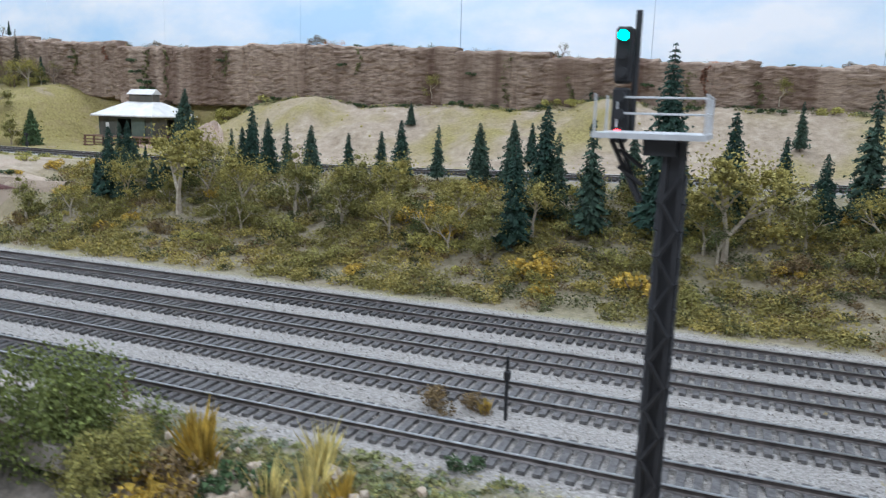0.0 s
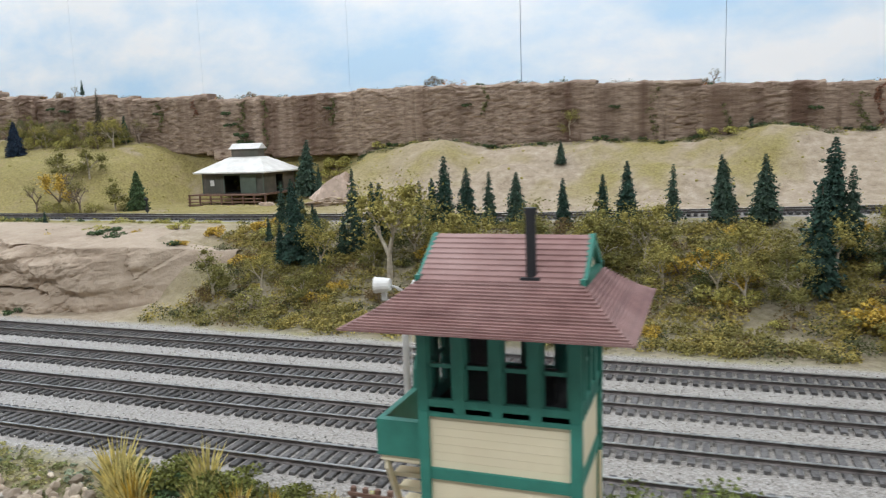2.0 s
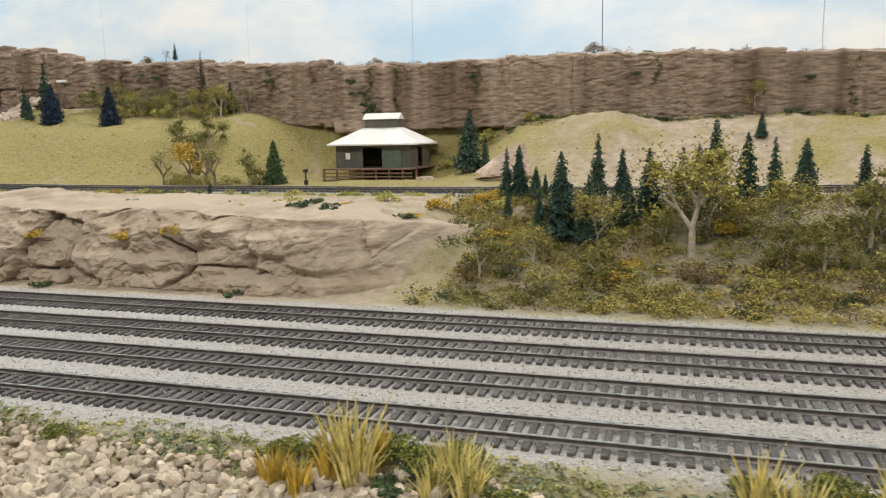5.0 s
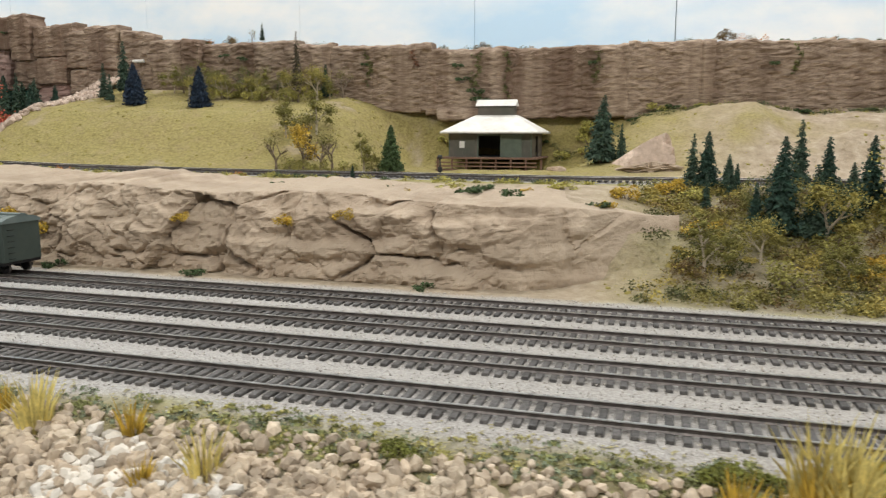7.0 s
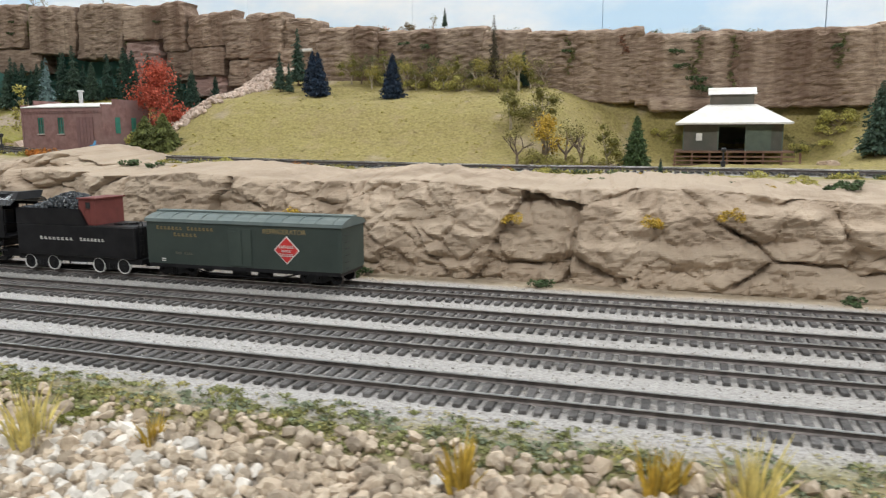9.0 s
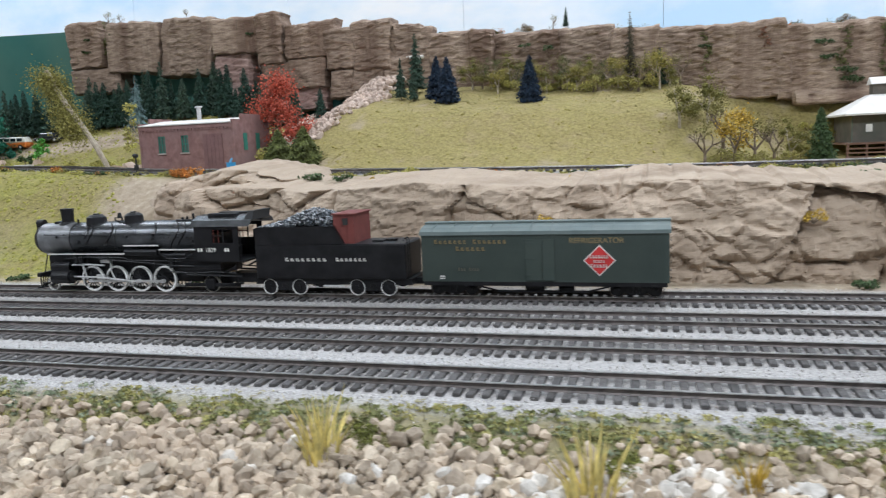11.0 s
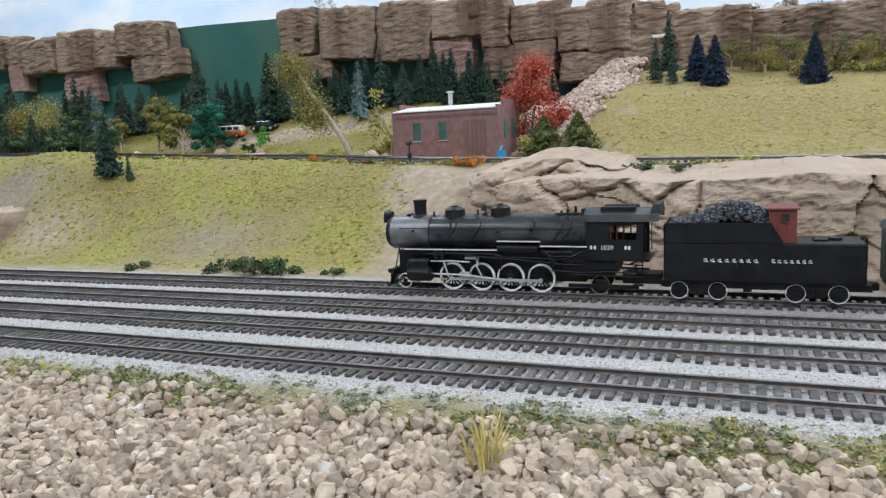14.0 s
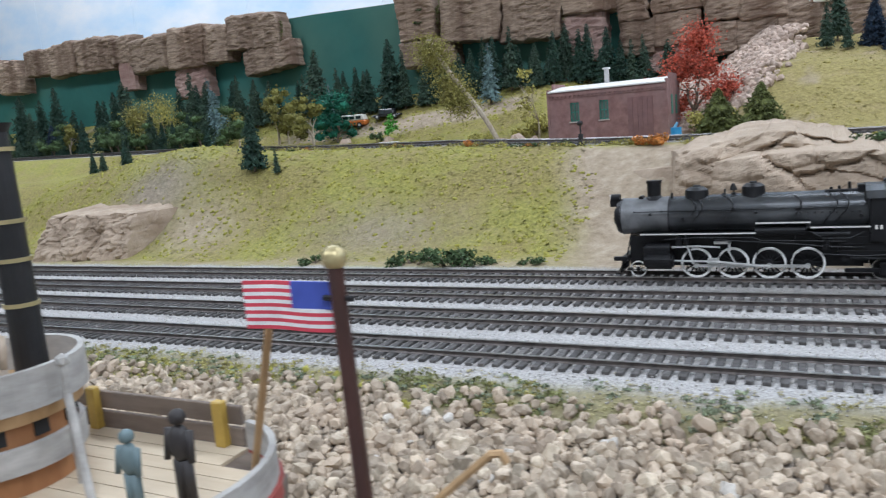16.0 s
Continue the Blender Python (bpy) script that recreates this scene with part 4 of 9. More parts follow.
    # pumps, pipe runs, sand pipes and levers along the near and far sides
    for side in (-1, 1):
        for x, za, zb, r in ((0.0315, 0.0185, 0.0235, 0.0017), (0.0352, 0.0188, 0.0235, 0.0014), (0.1015, 0.0155, 0.0205, 0.0016)):
            bm = bmesh.new()
            rod(bm, (x, side * 0.0122, za), (x, side * 0.0122, zb), r, n=12)
            rod(bm, (x, side * 0.0122, (za + zb) / 2 - 0.0004), (x, side * 0.0122, (za + zb) / 2 + 0.0004), r * 1.25, n=12)
            part("pump", bm, M_BLACK, t)
        for pts in (((0.024, 0.0135, 0.0215), (0.04, 0.0138, 0.0225), (0.068, 0.0138, 0.0222), (0.072, 0.0132, 0.0205), (0.11, 0.0132, 0.0198)),
                    ((0.05, 0.0136, 0.0212), (0.086, 0.0136, 0.0188), (0.104, 0.0134, 0.0172), (0.118, 0.0134, 0.0168)),
                    ((0.0945, 0.0139, 0.025), (0.1, 0.0139, 0.0215), (0.112, 0.0139, 0.0215), (0.118, 0.0136, 0.0245)),
                    ((0.1, 0.0132, 0.0135), (0.118, 0.0134, 0.0125), (0.132, 0.0134, 0.0135), (0.146, 0.013, 0.0125))):
            bm = bmesh.new()
            tube(bm, [(x, side * y, z) for x, y, z in pts], 0.0004)
            part("pipe", bm, M_BLACK, t)
        for x in (0.0345, 0.0495, 0.068, 0.0845):
            bm = bmesh.new()
            tube(bm, [(x + 0.003, side * 0.0095, 0.0245), (x + 0.0025, side * 0.0098, 0.016), (x, side * 0.0098, 0.0035)], 0.0003)
            part("sand_pipe", bm, M_BLACK, t)
        bm = bmesh.new()
        for x in np.linspace(0.09, 0.116, 9):
            ball(bm, (float(x), side * (R * 1.03), zc + 0.001), 0.0005, 1)
        part("staybolts", bm, M_BLACK, t)
    for nm, a, b, r in (("feedwater_heater", (0.0105, -0.003, zc + R * 0.97), (0.0105, 0.003, zc + R * 0.97), 0.0013), ("check_valve", (0.027, -0.002, zc + R * 0.96), (0.027, -0.002, zc + R + 0.0022), 0.0006),
                        ("whistle", (0.054, 0.0, zc + R * 0.96), (0.054, 0.0, zc + R + 0.003), 0.0005)):
        bm = bmesh.new()
        rod(bm, a, b, r, n=10)
        part(nm, bm, M_BLACK, t)
    # frame, firebox, ashpan, trailing truck
    bm = bmesh.new()
    box(bm, 0.004, -0.0052, 0.006, 0.118, 0.0052, 0.0225)
    box(bm, 0.012, -0.0075, 0.019, 0.1, 0.0075, 0.0242)
    part("frame", bm, M_BLACK, t)
    bm = bmesh.new()
    prism(bm, [(0.1045, -0.0125, 0.0262), (0.137, -0.0125, 0.0262), (0.135, -0.0125, 0.0115), (0.1085, -0.0125, 0.0095)], (0, 0.025, 0))
    for z in (0.0145, 0.018, 0.0215):
        box(bm, 0.1065, -0.0129, z, 0.136, 0.0129, z + 0.0007)
    part("firebox", bm, M_BLACK, t)
    for side in (-1, 1):
        bm = bmesh.new()
        box(bm, 0.1095, side * 0.0108, 0.0042, 0.1475, side * 0.0124, 0.0062, 0.0003)
        box(bm, 0.1245, side * 0.0106, 0.003, 0.1305, side * 0.0132, 0.009, 0.0004)
        rod(bm, (0.112, side * 0.0128, 0.0115), (0.150, side * 0.0128, 0.0108), 0.0006, n=8)
        part("trailing_truck_frame", bm, M_BLACK, t)
    # pilot with slats and steps
    bm = bmesh.new()
    box(bm, 0.0005, -0.0135, 0.0095, 0.004, 0.0135, 0.0122, 0.0004)
    box(bm, -0.004, -0.009, 0.0013, -0.001, 0.009, 0.0022)
    box(bm, -0.0065, -0.0012, 0.0075, 0.001, 0.0012, 0.0098, 0.0003)
    for side in (-1, 1):
        rod(bm, (0.003, side * 0.009, 0.0122), (0.0055, side * 0.0075, 0.0245), 0.0004, n=6)
        box(bm, 0.0035, side * 0.009, 0.0045, 0.0062, side * 0.0128, 0.0054)
    pilot = part("pilot", bm, M_BLACK, t)
    for k in range(-5, 6):
        bm = bmesh.new()
        rod(bm, (0.001, k * 0.0022, 0.0095), (-0.0035 + abs(k) * 0.0006, k * 0.0019, 0.0018), 0.00045, n=5)
        part("slat", bm, M_BLACK, pilot)
    # cab: walls with window openings, roof with a ventilator
    cab = part("cab", bmesh.new(), M_BLACK, t)
    cab.location.z = 0.0018
    bm = bmesh.new()
    for side in (-1, 1):
        y0, y1 = side * 0.0139, side * 0.0145
        box(bm, 0.1205, y0, 0.0182, 0.1500, y1, 0.0292)
        box(bm, 0.1205, y0, 0.0292, 0.1325, y1, 0.0392)
        box(bm, 0.1395, y0, 0.0292, 0.1402, y1, 0.0392)
        box(bm, 0.1465, y0, 0.0292, 0.1500, y1, 0.0392)
        box(bm, 0.1325, y0, 0.0372, 0.1465, y1, 0.0392)
        box(bm, 0.1325, y0, 0.0332, 0.1395, y1, 0.0336)
        rod(bm, (0.1512, side * 0.0142, 0.020), (0.1512, side * 0.0142, 0.036), 0.0003, n=6)
    box(bm, 0.1200, -0.0139, 0.0182, 0.1205, 0.0139, 0.0392)
    box(bm, 0.1205, -0.0139, 0.0176, 0.1530, 0.0139, 0.0186)
    box(bm, 0.125, -0.011, 0.0186, 0.131, 0.011, 0.034)
    part("wall", bm, M_BLACK, cab)
    for side in (-1, 1):
        bm = bmesh.new()
        for x in (0.1330, 0.1362):
            box(bm, x, side * 0.0137, 0.0294, x + 0.0004, side * 0.01385, 0.0370)
        box(bm, 0.1326, side * 0.0137, 0.0330, 0.1396, side * 0.01385, 0.0334)
        part("window_sash", bm, M_DOGHOUSE, cab, "oxide red window sash")
    bm = bmesh.new()
    prof = [(-0.0158, 0.0390), (-0.0125, 0.0424), (-0.007, 0.0446), (0, 0.0452), (0.007, 0.0446), (0.0125, 0.0424), (0.0158, 0.0390), (0.0125, 0.0414), (0.007, 0.0436), (0, 0.0442), (-0.007, 0.0436), (-0.0125, 0.0414)]
    prism(bm, [(0.1185, y, z) for y, z in prof], (0.0395, 0, 0))
    part("roof", bm, M_BOILER, cab, "grey weathered cab roof")
    bm = bmesh.new()
    box(bm, 0.127, -0.009, 0.0436, 0.1455, -0.003, 0.0462, 0.0004)
    box(bm, 0.127, 0.003, 0.0436, 0.1455, 0.009, 0.0462, 0.0004)
    prism(bm, [(0.153, -0.012, 0.0425), (0.159, -0.012, 0.0425), (0.1578, -0.008, 0.0475), (0.1545, -0.008, 0.0475)], (0, 0.02, 0))
    part("roof_ventilator", bm, M_BLACK, cab)
    words(cab, "1839", 0.1275, 0.0238, 0.0036, M_LETTER, -0.0147)
    for xa in (0.1222, 0.1242, 0.1404, 0.1422):
        bm = bmesh.new()
        box(bm, xa, -0.0148, 0.0240, xa + 0.0012, -0.0146, 0.0260)
        part("lettering", bm, M_LETTER, cab)
    # crew step, injector and piping below the cab
    bm = bmesh.new()
    box(bm, 0.1445, -0.0135, 0.006, 0.1495, -0.0105, 0.0068)
    box(bm, 0.1445, 0.0105, 0.006, 0.1495, 0.0135, 0.0068)
    for side in (-1, 1):
        rod(bm, (0.1462, side * 0.0125, 0.006), (0.1462, side * 0.0125, 0.0182), 0.0004, n=6)
        rod(bm, (0.139, side * 0.0132, 0.013), (0.146, side * 0.0132, 0.0165), 0.0006, n=6)
        ball(bm, (0.1455, side * 0.0135, 0.0152), 0.0012, 1)
    box(bm, 0.138, -0.006, 0.006, 0.158, 0.006, 0.0115)
    part("cab_steps", bm, M_BLACK, t)
    return t


def truck(parent, x, wheels, r, m_rim, w=0.0112, out=0.0082):
    tr = part("truck", bmesh.new(), M_BLACK, parent)
    bm = bmesh.new()
    a, b = wheels
    for side in (-1, 1):
        y0, y1 = side * (w - 0.0006), side * (w + 0.0008)
        prism(bm, [(a - 0.002, y0, r + 0.001), (a + 0.003, y0, r + 0.0018), (x - 0.003, y0, r + 0.0034), (x + 0.003, y0, r + 0.0034), (b - 0.003, y0, r + 0.0018), (b + 0.002, y0, r + 0.001),
                   (b + 0.002, y0, r - 0.001), (b - 0.003, y0, r - 0.0006), (x + 0.003, y0, r - 0.0022), (x - 0.003, y0, r - 0.0022), (a + 0.003, y0, r - 0.0006), (a - 0.002, y0, r - 0.001)], (0, y1 - y0, 0))
        for q in (-0.0014, 0, 0.0014):
            rod(bm, (x + q, y1, r - 0.0018), (x + q, y1, r + 0.0022), 0.0006, n=7)
        for c in (a, b):
            rod(bm, (c, y0, r), (c, y1 + side * 0.0008, r), 0.0013, n=8)
    box(bm, x - 0.002, -w, r, x + 0.002, w, r + 0.003)
    part("side_frame", bm, M_BLACK, tr)
    for c in wheels:
        for side in (-1, 1):
            wheel(parent, c, r, side, m_rim, 0, out=out)
    return tr


def tender():
    t = thing("locomotive_tender", "black coal tender with a full coal load and oxide-red doghouse", "tender", at=(FRONT, RAILS, 0))
    w = 0.0145
    bm = bmesh.new()
    box(bm, 0.1535, -w, 0.0095, 0.2465, w, 0.0298, 0.0008)
    part("tank", bm, M_BLACK, t)
    bm = bmesh.new()
    for side in (-1, 1):
        prism(bm, [(0.1535, side * w, 0.0297), (0.1535, side * w, 0.0390), (0.1565, side * w, 0.0400), (0.2035, side * w, 0.0400), (0.2095, side * w, 0.0297)], (0, -side * 0.0008, 0))
    box(bm, 0.1535, -w, 0.0297, 0.1543, w, 0.0392)
    prism(bm, [(0.2035, -w, 0.0398), (0.2095, -w, 0.0297), (0.2102, -w, 0.0297), (0.2042, -w, 0.0400)], (0, 2 * w, 0))
    box(bm, 0.154, -w * 0.95, 0.0315, 0.204, w * 0.95, 0.0325)
    part("coal_bunker", bm, M_BLACK, t)
    # coal, a heap of lumps
    pts, fcs = [], []
    ico = bmesh.new()
    bmesh.ops.create_icosphere(ico, subdivisions=1, radius=1.0)
    iv = np.array([v.co[:] for v in ico.verts])
    ifc = np.array([[v.index for v in f.verts] for f in ico.faces])
    ico.free()
    k = 0
    for _ in range(1800):
        x, y = rng.uniform(0.1560, 0.2035), rng.uniform(-w * 0.93, w * 0.93)
        top = 0.0394 + 0.0098 * math.exp(-((x - 0.188) / 0.019) ** 2) * (1 - (y / w) ** 2 * 0.8)
        z = top - rng.uniform(0, 0.0022)
        pts.append(iv * rng.uniform(0.0006, 0.0013) * rng.uniform(0.7, 1.3, 3) + np.array([x, y, z]))
        fcs.append(ifc + k)
        k += len(iv)
    ob = new("coal", array_mesh("coal", np.concatenate(pts), np.concatenate(fcs), M_COAL))
    ob.parent = t
    tagged(ob, "black coal lumps", kind="stuff")
    bm = bmesh.new()
    box(bm, 0.2035, -0.0125, 0.0297, 0.2160, 0.0125, 0.0462)
    box(bm, 0.2028, -0.0134, 0.0462, 0.2172, 0.0134, 0.0469)
    for x in (0.2075, 0.2115):
        box(bm, x, -0.0127, 0.0298, x + 0.0003, 0.0127, 0.0460)
    dog = part("doghouse", bm, M_DOGHOUSE, t, "oxide red brakeman's shelter")
    for side in (1, -1):
        bm = bmesh.new()
        box(bm, 0.2088, side * 0.0126, 0.0402, 0.2125, side * 0.0129, 0.0444)
        win = part("window", bm, M_DARK, dog)
    bm = bmesh.new()
    box(bm, 0.2088, -0.0131, 0.0399, 0.2125, -0.0129, 0.0403)
    box(bm, 0.2088, -0.0131, 0.0443, 0.2125, -0.0129, 0.0447)
    box(bm, 0.2088, -0.0131, 0.0399, 0.2092, -0.0129, 0.0447)
    part("window_frame", bm, M_DOGHOUSE, win)
    bm = bmesh.new()
    box(bm, 0.224, -0.006, 0.0298, 0.2305, 0.006, 0.0307, 0.0002)
    rod(bm, (0.234, 0, 0.0297), (0.234, 0, 0.0310), 0.0032, n=16)
    part("water_hatch", bm, M_BLACK, t)
    bm = bmesh.new()
    for y in (-0.0105, -0.007):
        rod(bm, (0.2465, y, 0.0105), (0.2465, y, 0.031), 0.0003, n=6)
        prev = None
        for a in np.linspace(0, math.pi, 7):
            p = (0.2465 - 0.0011 + 0.0011 * math.cos(a), y, 0.031 + 0.0016 * math.sin(a))
            if prev:
                rod(bm, prev, p, 0.0003, n=5)
            prev = p
    for z in np.arange(0.012, 0.030, 0.003):
        rod(bm, (0.2465, -0.0105, float(z)), (0.2465, -0.007, float(z)), 0.00025, n=5)
    part("ladder", bm, M_BLACK, t)
    bm = bmesh.new()
    box(bm, 0.152, -0.0125, 0.0062, 0.249, 0.0125, 0.0096)
    box(bm, 0.192, -0.0118, 0.0045, 0.204, -0.0095, 0.0064)
    box(bm, 0.2465, -0.003, 0.0052, 0.2535, 0.003, 0.0088, 0.0004)
    part("underframe", bm, M_BLACK, t)
    bm = bmesh.new()
    box(bm, 0.196, -0.0145, 0.0052, 0.2085, -0.014, 0.0062)
    part("pipe_rack", bm, M_GREYMETAL, t, "dull grey pipe under the tank")
    truck(t, 0.1705, (0.1610, 0.1800), 0.0046, M_RIM, out=0.0117)
    truck(t, 0.2255, (0.2160, 0.2350), 0.0046, M_RIM, out=0.0117)
    letter_bars(t, 0.1730, 0.2000, 0.0200, 0.0021, (8,), M_LETTER, -w - 0.0003)
    letter_bars(t, 0.2048, 0.2240, 0.0200, 0.0021, (7,), M_LETTER, -w - 0.0003)
    return t


def reefer():
    t = thing("refrigerator_car", "dark green express refrigerator car with grey-green roof and red diamond herald", "railway car", at=(FRONT, RAILS, 0))
    x0, x1, w = 0.2560, 0.3860, 0.0150
    bm = bmesh.new()
    box(bm, x0, -w, 0.0088, x1, w, 0.0345, 0.0002)
    part("body", bm, M_CARGREEN, t)
    bm = bmesh.new()
    box(bm, 0, -0.00012, 0.0100, 0.00012, 0.00012, 0.0335)
    seam = mesh_of("board_seam", bm, plain("seam_shade", (0.018, 0.026, 0.022), 0.7))
    for k in range(106):
        for side in (-1, 1):
            ob = new("board_seam", seam)
            ob.parent = t
            ob.location = (x0 + 0.001 + k * 0.0012, side * w, 0)
    bm = bmesh.new()
    prof = [(-w - 0.0008, 0.0343), (-w - 0.0004, 0.0362), (-0.0105, 0.0380), (0, 0.0396), (0.0105, 0.0380), (w + 0.0004, 0.0362), (w + 0.0008, 0.0343)]
    prism(bm, [(x0 - 0.0008, y, z) for y, z in prof], (x1 - x0 + 0.0016, 0, 0))
    rf = part("roof", bm, M_CARROOF, t, "grey-green weathered roof")
    bm = bmesh.new()
    box(bm, x0 - 0.001, -0.0035, 0.0392, x1 + 0.001, 0.0035, 0.0401)
    part("roof_walk", bm, M_CARROOF, rf)
    for x in np.linspace(x0 + 0.006, x1 - 0.006, 12):
        bm = bmesh.new()
        x = float(x)
        prism(bm, [(x, -w, 0.0362), (x, -0.0105, 0.0380), (x, 0, 0.0396), (x, 0.0105, 0.0380), (x, w, 0.0362), (x, w, 0.0366), (x, 0.0105, 0.0384), (x, 0, 0.0400), (x, -0.0105, 0.0384), (x, -w, 0.0366)], (0.0005, 0, 0))
        part("roof_rib", bm, M_CARROOF, rf)
    c = (x0 + x1) / 2
    for side in (-1, 1):
        bm = bmesh.new()
        box(bm, c - 0.0075, side * (w + 0.0001), 0.0098, c + 0.0075, side * (w + 0.0006), 0.0318, 0.0001)
        for z in (0.0125, 0.021, 0.0295):
            box(bm, c - 0.0075, side * (w + 0.0006), z, c - 0.003, side * (w + 0.0009), z + 0.0007)
        rod(bm, (c + 0.001, side * (w + 0.0009), 0.0105), (c + 0.001, side * (w + 0.0009), 0.031), 0.0003, n=6)
        part("door", bm, M_CARGREEN, t)
    bm = bmesh.new()
    for x in (x0 + 0.0005, x0 + 0.004, x1 - 0.004, x1 - 0.0005):
        for z in np.arange(0.011, 0.033, 0.0038):
            if x in (x0 + 0.0005, x1 - 0.0005):
                rod(bm, (x0 - 0.0008 if x < c else x1 + 0.0008, -0.012, float(z)), (x0 - 0.0008 if x < c else x1 + 0.0008, -0.007, float(z)), 0.00025, n=5)
    box(bm, x0 + 0.001, -w - 0.0002, 0.0068, x1 - 0.001, w + 0.0002, 0.0090)
    part("sill", bm, M_BLACK, t)
    bm = bmesh.new()
    rod(bm, (0.298, -0.0125, 0.0035), (0.345, -0.0125, 0.0035), 0.0005, n=6)
    rod(bm, (0.285, -0.0125, 0.0068), (0.298, -0.0125, 0.0035), 0.0005, n=6)
    rod(bm, (0.345, -0.0125, 0.0035), (0.358, -0.0125, 0.0068), 0.0005, n=6)
    box(bm, 0.312, -0.011, 0.0028, 0.322, -0.006, 0.0068, 0.0004)
    rod(bm, (0.330, -0.010, 0.0045), (0.338, -0.010, 0.0045), 0.0018, n=10)
    part("underbody_gear", bm, M_BLACK, t)
    truck(t, 0.2725, (0.2630, 0.2820), 0.0042, M_RAIL)
    truck(t, 0.3695, (0.3600, 0.3790), 0.0042, M_RAIL)
    y = -w - 0.0002
    letter_bars(t, 0.2635, 0.3040, 0.0296, 0.0023, (7, 7), M_GOLD, y - 0.0002)
    letter_bars(t, 0.2755, 0.2925, 0.0258, 0.0023, (6,), M_GOLD, y - 0.0002)
    letter_bars(t, 0.2765, 0.2885, 0.0150, 0.0016, (3, 4), plain("faded_lettering", (0.16, 0.15, 0.11), 0.7), y - 0.0002)
    words(t, "REFRIGERATOR", 0.3360, 0.0296, 0.0040, M_GOLD, y)
    bm = bmesh.new()
    box(bm, 0.2660, y - 0.0001, 0.0116, 0.2690, y + 0.0001, 0.0122)
    box(bm, 0.2660, y - 0.0001, 0.0104, 0.2690, y + 0.0001, 0.0110)
    part("stencil", bm, M_WHITE, t)
    q, z = 0.3515, 0.0205
    for s, m, dy, nm in ((0.0082, M_WHITE, 0.0, "herald_border"), (0.0074, M_DIAMOND, 0.0002, "herald")):
        bm = bmesh.new()
        prism(bm, [(q - s, y - dy, z), (q, y - dy, z - s), (q + s, y - dy, z), (q, y - dy, z + s)], (0, -0.0002, 0))
        part(nm, bm, m, t)
    letter_bars(t, q - 0.0048, q + 0.005, z + 0.0012, 0.0020, (7,), M_WHITE, y - 0.0007)
    letter_bars(t, q - 0.0030, q + 0.003, z - 0.0010, 0.0014, (7,), M_WHITE, y - 0.0007)
    letter_bars(t, q - 0.0044, q + 0.0046, z - 0.0036, 0.0020, (6,), M_WHITE, y - 0.0007)
    return t


for unit in (locomotive(), tender(), reefer()):
    unit.scale = (TRAIN, TRAIN, TRAIN)


